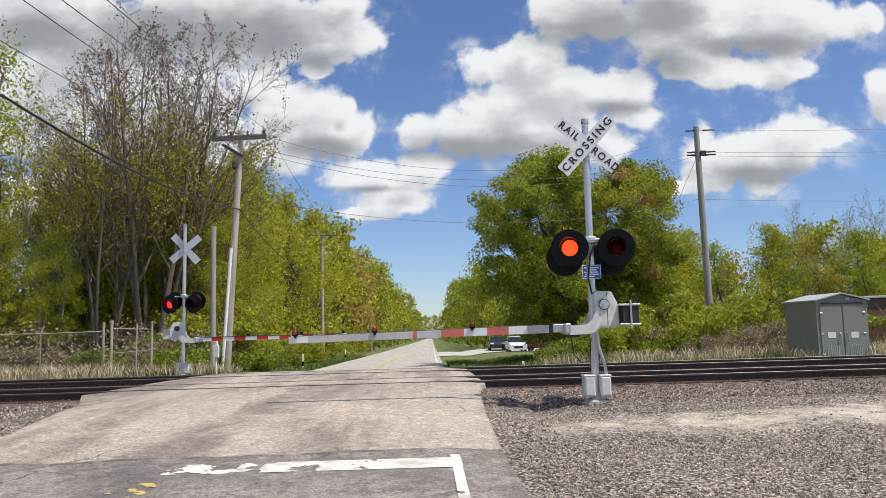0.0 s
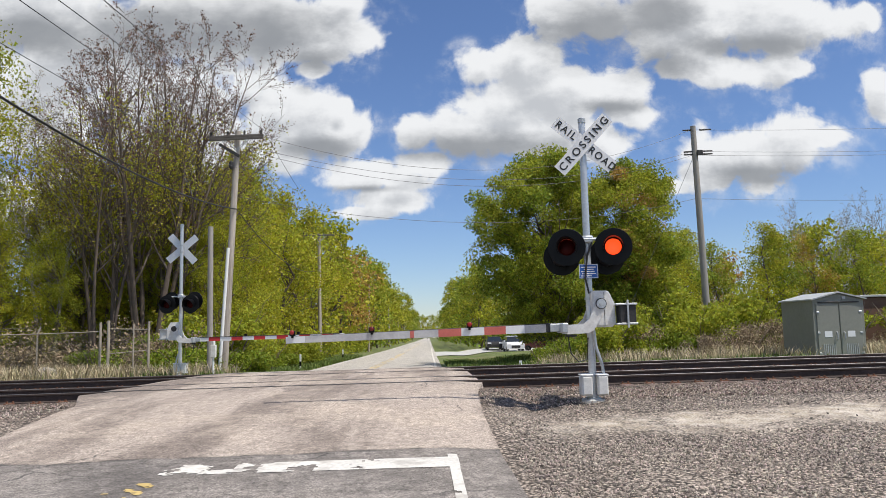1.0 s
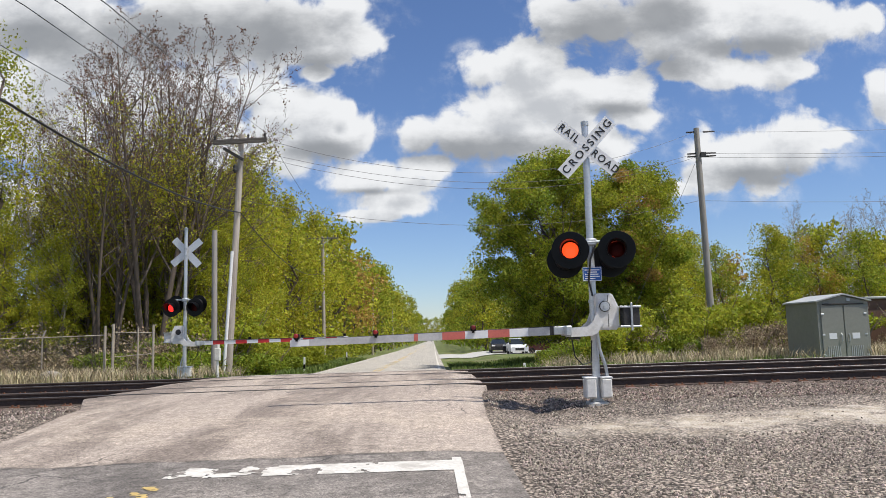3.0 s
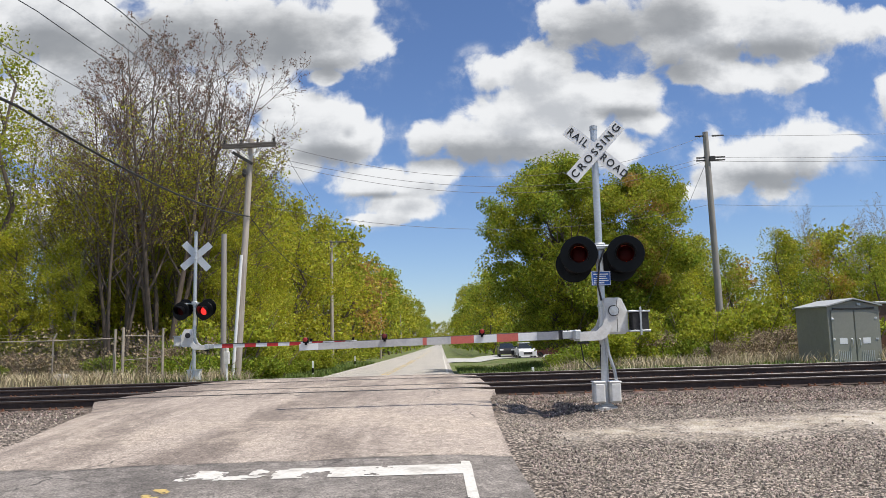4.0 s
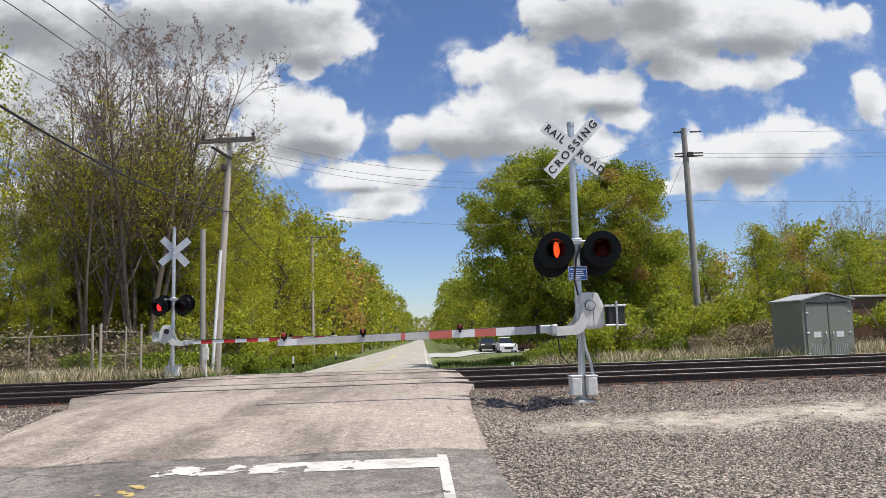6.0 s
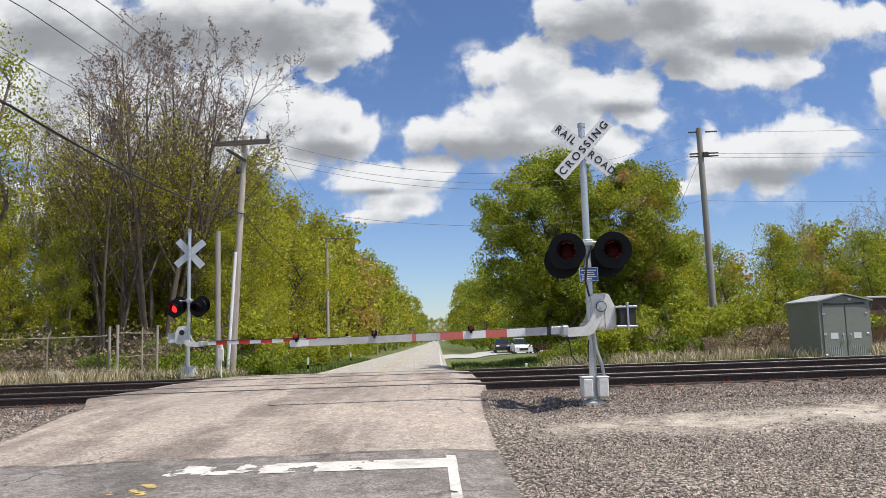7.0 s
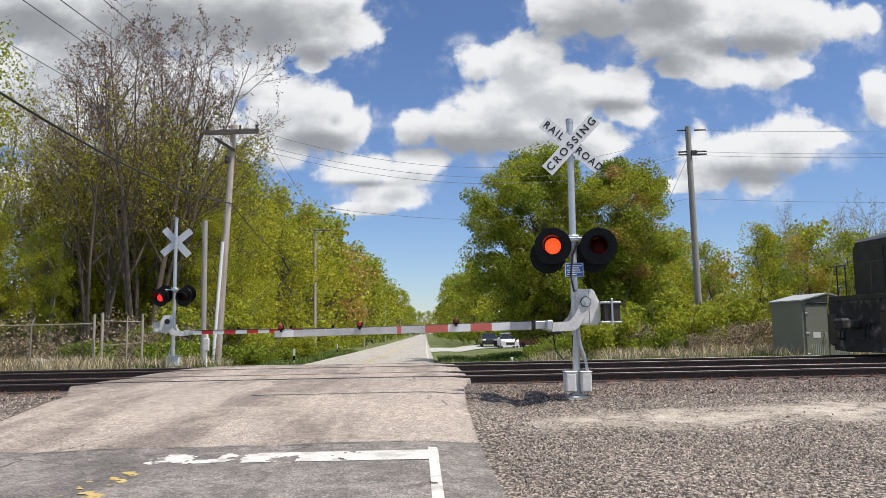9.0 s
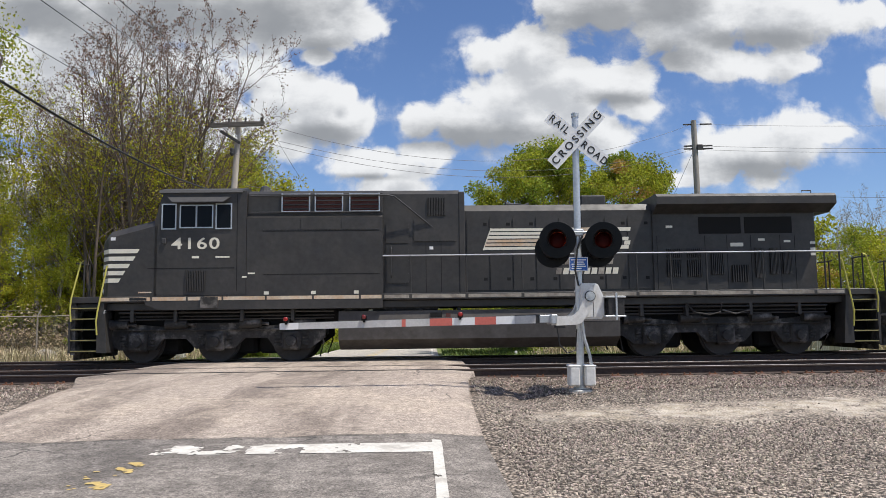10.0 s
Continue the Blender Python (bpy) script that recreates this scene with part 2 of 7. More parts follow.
def gravel_material(name, tint, dirt):
    """Packed stone: cells of mixed greys, the shade in the gaps between them painted dark; a trodden strip of pale fine
    dirt where dirt is true.
    """
    m = bpy.data.materials.new(name)
    m.use_nodes = True
    m.node_tree.nodes.clear()
    g = Graph(m.node_tree)
    p = g.node("ShaderNodeTexCoord").outputs["Object"]
    sep = g.node("ShaderNodeSeparateXYZ", i0=p)
    x, y = sep.outputs[0], sep.outputs[1]
    vor = g.t.nodes.new("ShaderNodeTexVoronoi")
    g.put(vor.inputs["Vector"], p)
    vor.inputs["Scale"].default_value = 26.0
    rnd = g.node("ShaderNodeSeparateColor", i0=vor.outputs["Color"]).outputs[0]
    val = g.ramp(rnd, 0, 1, False, 0.45, 1.5)
    # darkens the colour towards cell edges, as shade between stones; also shapes the bump
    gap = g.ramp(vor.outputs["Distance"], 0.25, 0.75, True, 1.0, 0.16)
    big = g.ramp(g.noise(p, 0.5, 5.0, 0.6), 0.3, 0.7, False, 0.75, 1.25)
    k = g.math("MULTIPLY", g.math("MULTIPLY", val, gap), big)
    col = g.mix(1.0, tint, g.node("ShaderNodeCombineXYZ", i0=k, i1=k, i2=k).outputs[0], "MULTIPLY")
    if dirt:
        spill = g.math("MULTIPLY_ADD", g.noise(p, 0.7, 5.0, 0.6), 1.6, g.math("SUBTRACT", y, 13.2))
        col = g.mix(g.ramp(spill, -0.5, 0.6, True, 0, 0.8), col, g.mix(1.0, (0.225, 0.175, 0.14), g.node("ShaderNodeCombineXYZ", i0=k, i1=k, i2=k).outputs[0], "MULTIPLY"))
        wob = g.math("MULTIPLY_ADD", g.noise(p, 0.8, 5.0, 0.6), 2.2, -1.1)
        mid = g.math("MULTIPLY_ADD", x, 0.10, 10.35)
        off = g.math("ABSOLUTE", g.math("ADD", g.math("SUBTRACT", y, mid), wob))
        strip = g.math("MULTIPLY", g.ramp(off, 0.1, 1.0, True, 1, 0), g.math("MULTIPLY", g.ramp(x, 1.0, 2.4), g.ramp(x, 9.0, 15.0, True, 1, 0.25)))
        strip = g.math("MULTIPLY", strip, g.ramp(g.noise(p, 2.2, 7.0, 0.75), 0.34, 0.58))
        sand = g.mix(g.ramp(g.noise(p, 4.0, 6.0, 0.7), 0.35, 0.65), (0.66, 0.59, 0.50), (0.44, 0.375, 0.28))
        col = g.mix(g.math("MULTIPLY", strip, 0.85), col, sand)
    b = g.node("ShaderNodeBsdfPrincipled", Base_Color=col, Roughness=0.9)
    b.inputs["Specular IOR Level"].default_value = 0.25
    hgt = g.math("MULTIPLY", gap, g.ramp(rnd, 0, 1, False, 0.5, 1.0))
    g.put(b.inputs["Normal"], g.node("ShaderNodeBump", Strength=0.9, Distance=0.02, Height=hgt).outputs[0])
    out = g.node("ShaderNodeOutputMaterial")
    m.node_tree.links.new(b.outputs[0], out.inputs[0])
    return m


M_ASPHALT = asphalt_material()
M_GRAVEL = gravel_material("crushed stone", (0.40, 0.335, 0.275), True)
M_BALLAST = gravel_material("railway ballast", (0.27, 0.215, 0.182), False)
M_STONE = material("loose stone", (0.37, 0.312, 0.258), 0.85, island=0.7, vary=0.15, scale=20)
M_BALLASTSTONE = material("rust-stained ballast stone", (0.24, 0.185, 0.148), 0.85, island=0.7, vary=0.15, scale=20)
M_GRASS = material("meadow grass", (0.10, 0.135, 0.03), 0.95, vary=0.35, scale=0.8, bump=0.8, bump_scale=14, second=(0.22, 0.19, 0.09), patch=(0.48, 0.66), distance=0.05)
M_FLOORLITTER = material("leaf litter", (0.15, 0.11, 0.06), 0.95, vary=0.4, scale=1.2, second=(0.07, 0.09, 0.025), bump=0.8, bump_scale=12, distance=0.05)
M_BLADE = material("green grass blades", (0.12, 0.17, 0.035), 0.8, island=0.45, translucent=0.3)
M_DRY = material("dry weed stalks", (0.42, 0.35, 0.22), 0.9, island=0.4, translucent=0.15)
M_PAINT = material("worn white road paint", (0.60, 0.575, 0.52), 0.75, vary=0.22, scale=4, second=(0.45, 0.42, 0.37), patch=(0.5, 0.66), bump=0.4, bump_scale=90, distance=0.003)
M_YELLOW = material("worn yellow road paint", (0.52, 0.38, 0.14), 0.75, vary=0.25, scale=4)
M_TAR = material("tar joint", (0.025, 0.024, 0.024), 0.7, vary=0.3, scale=8)
M_RAIL = material("rusted rail web", (0.055, 0.038, 0.031), 0.75, 0.1, vary=0.3, scale=3, bump=0.3, bump_scale=60)
M_RAILTOP = material("polished rail head", (0.17, 0.165, 0.16), 0.5, 0.7)
M_TIE = material("weathered timber tie", (0.12, 0.085, 0.065), 0.9, per_object=0.4, vary=0.3, scale=4, bump=0.6, bump_scale=40, stretch=(1, 0.15, 1))
M_RUST = material("rusty tie plate", (0.17, 0.075, 0.04), 0.85, 0.1, vary=0.3, scale=12)
M_ALU = material("brushed aluminium mast", (0.60, 0.61, 0.62), 0.42, 0.75, vary=0.12, scale=5, bump=0.1, bump_scale=50)
M_GALV = material("galvanised steel", (0.50, 0.52, 0.53), 0.5, 0.6, vary=0.15, scale=6)
M_GREYCAST = material("light grey painted casting", (0.70, 0.69, 0.66), 0.5, 0.0, vary=0.12, scale=5, second=(0.60, 0.58, 0.54))
M_SIGNWHITE = material("reflective white sheeting", (0.74, 0.74, 0.74), 0.45, vary=0.06, scale=4)
M_SIGNBACK = material("bare aluminium sign back", (0.62, 0.63, 0.64), 0.4, 0.5, vary=0.1, scale=4)
M_BLACK = material("black letter film", (0.015, 0.015, 0.015), 0.5)
M_LAMPBLACK = material("black lamp paint", (0.004, 0.004, 0.0045), 0.4, vary=0.2, scale=6, spec=0.2)
M_LENS = material("dark red lamp lens", (0.035, 0.002, 0.002), 0.5, vary=0.2, scale=30, spec=0.1)
M_LENSLIT = material("lit red lamp", (0.6, 0.05, 0.02), 0.4, emit=(1.0, 0.06, 0.012), power=1.8)
M_LENSFAR = material("lit deep red lamp", (0.6, 0.03, 0.03), 0.4, emit=(1.0, 0.035, 0.03), power=1.2)
M_REDLIT = material("lit red arm lamp", (0.22, 0.014, 0.012), 0.35, emit=(1.0, 0.03, 0.02), power=0.07)
M_REDDARK = material("unlit red arm lamp", (0.16, 0.015, 0.015), 0.3)
M_ARMGREY = material("dull grey arm sheeting", (0.50, 0.49, 0.48), 0.55, vary=0.12, scale=5, second=(0.42, 0.41, 0.41))
M_ARMRED = material("faded red sheeting", (0.52, 0.13, 0.10), 0.55, vary=0.12, scale=5)
M_ARMREDNEW = material("bright red sheeting", (0.55, 0.03, 0.03), 0.5, vary=0.1, scale=5)
M_BLUESIGN = material("blue notice sheeting", (0.02, 0.10, 0.38), 0.45)
M_DARKIRON = material("dark oily iron", (0.045, 0.043, 0.042), 0.65, 0.3, vary=0.3, scale=6)
M_CABLE = material("black cable", (0.02, 0.02, 0.02), 0.6)
M_WIRE = material("weathered wire", (0.10, 0.10, 0.11), 0.6, 0.3)
M_CONCRETE = material("weathered concrete", (0.46, 0.45, 0.42), 0.9, vary=0.15, scale=4, bump=0.4, bump_scale=30)
M_POLE = material("weathered pole timber", (0.44, 0.385, 0.33), 0.9, vary=0.25, scale=3, bump=0.5, bump_scale=25, stretch=(1, 1, 0.08), second=(0.33, 0.285, 0.24))
M_POLEGREY = material("grey treated pole timber", (0.32, 0.295, 0.265), 0.9, vary=0.25, scale=3, bump=0.5, bump_scale=25, stretch=(1, 1, 0.08))
M_ARMWOOD = material("dark weathered crossarm timber", (0.13, 0.115, 0.10), 0.9, vary=0.25, scale=5)
M_FENCEPOST = material("weathered fence post steel", (0.40, 0.345, 0.275), 0.75, 0.1, vary=0.2, scale=5)
M_BOULDER = material("lichen grey concrete", (0.27, 0.25, 0.225), 0.9, vary=0.25, scale=6, bump=0.5, bump_scale=30)
M_PVC = material("white plastic conduit", (0.78, 0.78, 0.76), 0.5, vary=0.05, scale=3)
M_SHED = material("grey green painted steel", (0.25, 0.252, 0.212), 0.5, vary=0.1, scale=2, bump=0.08, bump_scale=8)
M_SHEDROOF = material("pale grey shed roof", (0.42, 0.43, 0.42), 0.5, vary=0.12, scale=2)
M_WHITE = material("white notice", (0.8, 0.8, 0.8), 0.5)
M_BROWN = material("brown painted cladding", (0.14, 0.075, 0.05), 0.7, vary=0.15, scale=2)
M_FENCE = material("galvanised fence wire", (0.17, 0.155, 0.135), 0.7, 0.3)
M_BARK = material("grey brown bark", (0.20, 0.15, 0.115), 0.95, vary=0.3, scale=2.5, bump=0.7, bump_scale=18, stretch=(1, 1, 0.25), distance=0.03)
M_BARKDARK = material("dark brown bark", (0.135, 0.103, 0.08), 0.95, vary=0.3, scale=2.5, bump=0.7, bump_scale=18, stretch=(1, 1, 0.25), distance=0.03)
M_BARKPALE = material("pale grey bark", (0.33, 0.30, 0.27), 0.95, vary=0.25, scale=2.5, stretch=(1, 1, 0.25))
LEAFS = {
    "spring": material("fresh spring leaves", (0.335, 0.36, 0.035), 0.55, island=0.5, translucent=0.5, spec=0.3),
    "yellow": material("yellow green young leaves", (0.425, 0.415, 0.034), 0.55, island=0.5, translucent=0.5, spec=0.3),
    "deep": material("full green leaves", (0.235, 0.29, 0.03), 0.55, island=0.55, translucent=0.48, spec=0.3),
    "rust": material("rusty young leaves", (0.44, 0.28, 0.07), 0.6, island=0.35, translucent=0.35, spec=0.3),
    "bud": material("reddish brown buds", (0.185, 0.098, 0.066), 0.7, island=0.4, translucent=0.2),
    "grey": material("grey twigs and catkins", (0.33, 0.29, 0.235), 0.8, island=0.3, translucent=0.1),
    "brush": material("brown brush", (0.30, 0.23, 0.14), 0.9, island=0.45, translucent=0.1),
}

# ---------- mesh helpers ----------
class Mesh:
    """Collects vertices and faces; slots name the material of each face."""
    def __init__(self):
        self.v, self.f, self.s = [], [], []
        self.m = Matrix.Identity(4)

    def add(self, verts, faces, slot=0):
        n = len(self.v)
        self.v += [self.m @ Vector(p) for p in verts]
        self.f += [tuple(i + n for i in f) for f in faces]
        self.s += [slot] * len(faces)
        return self

    def box(self, x0, x1, y0, y1, z0, z1, c=0.0, slot=0):
        """A block with chamfered edges of width c."""
        if c <= 0:
            vs = [(x, y, z) for x in (x0, x1) for y in (y0, y1) for z in (z0, z1)]
            return self.add(vs, [(0, 1, 3, 2), (4, 6, 7, 5), (0, 4, 5, 1), (2, 3, 7, 6), (0, 2, 6, 4), (1, 5, 7, 3)], slot)
        c = min(c, (x1 - x0) * 0.45, (y1 - y0) * 0.45, (z1 - z0) * 0.45)
        vs, ids = [], {}
        for i, x in enumerate((x0, x1)):
            for j, y in enumerate((y0, y1)):
                for k, z in enumerate((z0, z1)):
                    sx, sy, sz = (1, -1)[i], (1, -1)[j], (1, -1)[k]
                    for a, p in enumerate(((x, y + sy * c, z + sz * c), (x + sx * c, y, z + sz * c), (x + sx * c, y + sy * c, z))):
                        ids[i, j, k, a] = len(vs)
                        vs.append(p)
        fs = []
        for i in (0, 1):
            o = [(0, 0), (0, 1), (1, 1), (1, 0)] if i == 0 else [(0, 0), (1, 0), (1, 1), (0, 1)]
            fs.append([ids[i, p, q, 0] for q, p in o])
            fs.append([ids[p, i, q, 1] for p, q in o])
            fs.append([ids[p, q, i, 2] for q, p in o])
        for p in (0, 1):
            for q in (0, 1):
                fs.append([ids[p, q, 0, 0], ids[p, q, 1, 0], ids[p, q, 1, 1], ids[p, q, 0, 1]])
                fs.append([ids[p, 0, q, 0], ids[p, 1, q, 0], ids[p, 1, q, 2], ids[p, 0, q, 2]])
                fs.append([ids[0, p, q, 1], ids[1, p, q, 1], ids[1, p, q, 2], ids[0, p, q, 2]])
                for r in (0, 1):
                    fs.append([ids[p, q, r, a] for a in (0, 1, 2)])
        return self.add(vs, fs, slot)

    def tube(self, pts, radii, n=8, slot=0, caps=True):
        """A round bar along points."""
        pts = [Vector(p) for p in pts]
        if not hasattr(radii, "__len__"):
            radii = [radii] * len(pts)
        vs, fs = [], []
        for i, p in enumerate(pts):
            d = (pts[min(i + 1, len(pts) - 1)] - pts[max(i - 1, 0)]).normalized()
            a = d.cross(Vector((0, 0, 1)) if abs(d.z) < 0.9 else Vector((1, 0, 0))).normalized()
            b = d.cross(a)
            for k in range(n):
                w = 2 * math.pi * k / n
                vs.append(p + (a * math.cos(w) + b * math.sin(w)) * radii[i])
        for i in range(len(pts) - 1):
            for k in range(n):
                k2 = (k + 1) % n
                fs.append((i * n + k, i * n + k2, (i + 1) * n + k2, (i + 1) * n + k))
        if caps:
            fs.append(tuple(range(n - 1, -1, -1)))
            fs.append(tuple((len(pts) - 1) * n + k for k in range(n)))
        return self.add(vs, fs, slot)

    def prism(self, outline, a, b, axis="y", slot=0):
        """An outline of (p, q) pairs drawn out from a to b along an axis."""
        def at(p, q, r):
            return {"x": (r, p, q), "y": (p, r, q), "z": (p, q, r)}[axis]
        n = len(outline)
        vs = [at(p, q, a) for p, q in outline] + [at(p, q, b) for p, q in outline]
        fs = [tuple(range(n)), tuple(range(2 * n - 1, n - 1, -1))]
        fs += [(i, n + i, n + (i + 1) % n, (i + 1) % n) for i in range(n)]
        return self.add(vs, fs, slot)

    def lathe(self, rings, n=20, slot=0):
        """Rings of (radius, height) turned about z."""
        vs = [(r * math.cos(2 * math.pi * k / n), r * math.sin(2 * math.pi * k / n), z) for r, z in rings for k in range(n)]
        fs = [(i * n + k, i * n + (k + 1) % n, (i + 1) * n + (k + 1) % n, (i + 1) * n + k) for i in range(len(rings) - 1) for k in range(n)]
        fs.append(tuple(range(n - 1, -1, -1)))
        fs.append(tuple((len(rings) - 1) * n + k for k in range(n)))
        return self.add(vs, fs, slot)

    def grid(self, xs, ys, height, slot=0):
        vs = [(x, y, height(x, y)) for y in ys for x in xs]
        n = len(xs)
        fs = [(j * n + i, j * n + i + 1, (j + 1) * n + i + 1, (j + 1) * n + i) for j in range(len(ys) - 1) for i in range(n - 1)]
        return self.add(vs, fs, slot)

    def data(self, name, mats, smooth=False):
        me = bpy.data.meshes.new(name)
        me.from_pydata([tuple(p) for p in self.v], [], self.f)
        mats = mats if isinstance(mats, (list, tuple)) else [mats]
        for m in mats:
            me.materials.append(m)
        me.polygons.foreach_set("material_index", self.s)
        if smooth:
            me.polygons.foreach_set("use_smooth", [True] * len(self.f))
        bm = bmesh.new()
        bm.from_mesh(me)
        bmesh.ops.recalc_face_normals(bm, faces=bm.faces)
        bm.to_mesh(me)
        bm.free()
        if smooth:
            me.set_sharp_from_angle(angle=radians(38))
        return me


def part(name, mesh, mats, parent, label="", smooth=False, m=None):
    ob = new(name, mesh.data(name, mats, smooth) if isinstance(mesh, Mesh) else mesh)
    ob.parent = parent
    if m is not None:
        ob.matrix_basis = m
    if label:
        ob["label"] = label
    return ob


def thing(name, m, label, category, group="", kind=""):
    ob = new(name)
    ob.empty_display_size = 0.2
    ob.matrix_basis = m
    return tagged(ob, label, category, group, kind)


def solid(name, mesh, mats, label, category, group="", kind="", smooth=False, m=None):
    ob = new(name, mesh.data(name, mats, smooth))
    if m is not None:
        ob.matrix_basis = m
    return tagged(ob, label, category, group, kind)


def lettering(text, size, depth=0.002, bold=0.012, spread=1.0):
    """A mesh of words in the plane x, z, facing -y, centred."""
    cu = bpy.data.curves.new("lettering", "FONT")
    cu.body, cu.size, cu.extrude, cu.align_x, cu.align_y = text, size, depth, "CENTER", "CENTER"
    cu.offset, cu.space_character = size * bold, spread
    ob = bpy.data.objects.new("lettering", cu)
    scene.collection.objects.link(ob)
    me = bpy.data.meshes.new_from_object(ob.evaluated_get(bpy.context.evaluated_depsgraph_get()))
    bpy.data.objects.remove(ob)
    me.transform(pose(0, 0, 0, 90, 0, 0))
    return me


def dressed(me, mat):
    me.materials.clear()
    me.materials.append(mat)
    return me


def lerp_table(table, t):
    return float(np.interp(t, [a for a, _ in table], [b for _, b in table]))


# ---------- the lie of the land ----------
GRADE = 0.007                      # the line climbs gently to the east
TRACK_A, TRACK_B = 17.22, 21.42    # centre lines
RAIL_TOP = 0.59
ROAD_Z = [(-60, -0.25), (0, 0.08), (9, 0.335), (11.4, 0.49), (13.1, 0.57), (16.2, 0.588), (22.4, 0.588), (24.5, 0.50), (28, 0.18), (34, -0.12), (62, -0.58), (121, -1.25), (347, -3.4), (900, -8)]
LAND_Z = [(-60, -0.35), (0, 0.0), (9, 0.27), (12.5, 0.42), (14.8, 0.44), (24, 0.40), (26, 0.25), (34, -0.05), (62, -0.45), (121, -1.2), (347, -3.3), (900, -9), (4000, -40)]
ROAD_L = [(-60, -5.7), (11, -5.6), (14, -6.0), (16.3, -7.0), (22, -6.6), (27, -6.1), (34, -5.95), (900, 4.3)]
ROAD_R = [(-60, 0.95), (6, 0.88), (9, 0.84), (12, 0.86), (14.5, 1.0), (16.3, 1.25), (22, 1.2), (26, 0.95), (34, 1.0), (900, 11.0)]


def smooth(a, b, x):
    t = min(1.0, max(0.0, (x - a) / (b - a)))
    return t * t * (3 - 2 * t)


def tilt(x, y):
    return GRADE * min(260, max(-120, x)) * smooth(3, 13, y) * (1 - smooth(26, 60, y))


def road_z(x, y):
    edge = min(abs(x - lerp_table(ROAD_L, y)), abs(x - lerp_table(ROAD_R, y)))
    return lerp_table(ROAD_Z, y) + tilt(x, y) - 0.05 * (1 - smooth(0, 0.7, edge)) * (1 - smooth(40, 60, y))


def land_z(x, y):
    z = lerp_table(LAND_Z, y) + tilt(x, y)
    l, r = lerp_table(ROAD_L, y), lerp_table(ROAD_R, y)
    out = max(l - x, x - r)
    lift = lerp_table(ROAD_Z, y) + tilt(x, y) - 0.10
    near = 1 - smooth(-0.1, 2.4, out)
    z = z * (1 - near) + lift * near
    z -= 0.17 * math.exp(-((x - 1.65) / 0.55) ** 2 - ((y - 12.7) / 1.3) ** 2)
    if y > 26:
        z += 0.25 * (noise.noise(Vector((x * 0.08, y * 0.08, 0)))) * smooth(1, 8, out) - 0.25 * math.exp(-((out - 2.6) / 1.3) ** 2) * smooth(26, 30, y)
    return z


def stretch_axis(a, b, fine, c, d, step, far, lo, hi):
    xs = list(np.arange(a, b, fine))
    x = b
    while x < hi:
        xs.append(x)
        step *= far
        x += step
    xs.append(hi)
    left, x, s = [], a, fine
    while x > lo:
        s *= far
        x -= s
        left.append(max(x, lo))
    return sorted(set(round(v, 3) for v in left + xs))


def build_ground():
    xs = stretch_axis(-40, 50, 0.8, 0, 0, 0.8, 1.13, -3000, 3000)
    ys = stretch_axis(-10, 120, 0.8, 0, 0, 0.8, 1.13, -600, 4000)
    g = Mesh().grid(xs, ys, lambda x, y: land_z(x, y) - 0.02 - 0.3 * smooth(13.2, 15.0, y) * (1 - smooth(23.6, 24.6, y)))
    solid("ground", g, M_GRASS, "rough meadow ground with patchy spring grass", "ground", kind="structure", smooth=True)

    r = Mesh()
    ys = list(np.arange(-40, 60, 0.35)) + list(np.arange(60, 160, 2.5)) + list(np.arange(160, 900, 20))
    n = 22
    vs, fs = [], []
    for y in ys:
        l, rr = lerp_table(ROAD_L, y), lerp_table(ROAD_R, y)
        for k in range(n):
            x = l + (rr - l) * (0.5 - 0.5 * math.cos(math.pi * k / (n - 1)))
            wob = 0.05 * noise.noise(Vector((x * 3, y * 1.7, 4))) if k in (0, n - 1) else 0
            vs.append((x + wob, y, road_z(x, y) - (0.14 if k in (0, n - 1) else 0)))
    for j in range(len(ys) - 1):
        for i in range(n - 1):
            fs.append((j * n + i, j * n + i + 1, (j + 1) * n + i + 1, (j + 1) * n + i))
    r.add(vs, fs)
    solid("road", r, M_ASPHALT, "worn two-lane asphalt road rising to the crossing", "road", kind="structure", smooth=True)

    # stone yards either side of the road
    def yard(name, x0, x1, y0, y1, label):
        g = Mesh().grid(list(np.arange(x0, x1 + 0.01, (x1 - x0) / 110)), list(np.arange(y0, y1 + 0.01, 0.16)),
                        lambda x, y: land_z(x, y) + 0.035 * noise.noise(Vector((x * 1.1, y * 1.1, 0))) + 0.02)
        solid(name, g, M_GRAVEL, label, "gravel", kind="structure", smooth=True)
    yard("gravel_yard", 0.7, 60, -8, 15.2, "grey crushed-stone yard with a pale trodden strip")
    d = Mesh().grid(list(np.arange(0.8, 26, 0.7)), list(np.arange(70, 90.5, 0.7)), lambda x, y: land_z(x, y) + 0.04)
    solid("drive", d, M_CONCRETE, "pale gravel drive where the cars are parked", "drive", kind="structure", smooth=True)
    yard("gravel_verge", -60, -5.2, -8, 15.2, "grey stone verge beside the road")


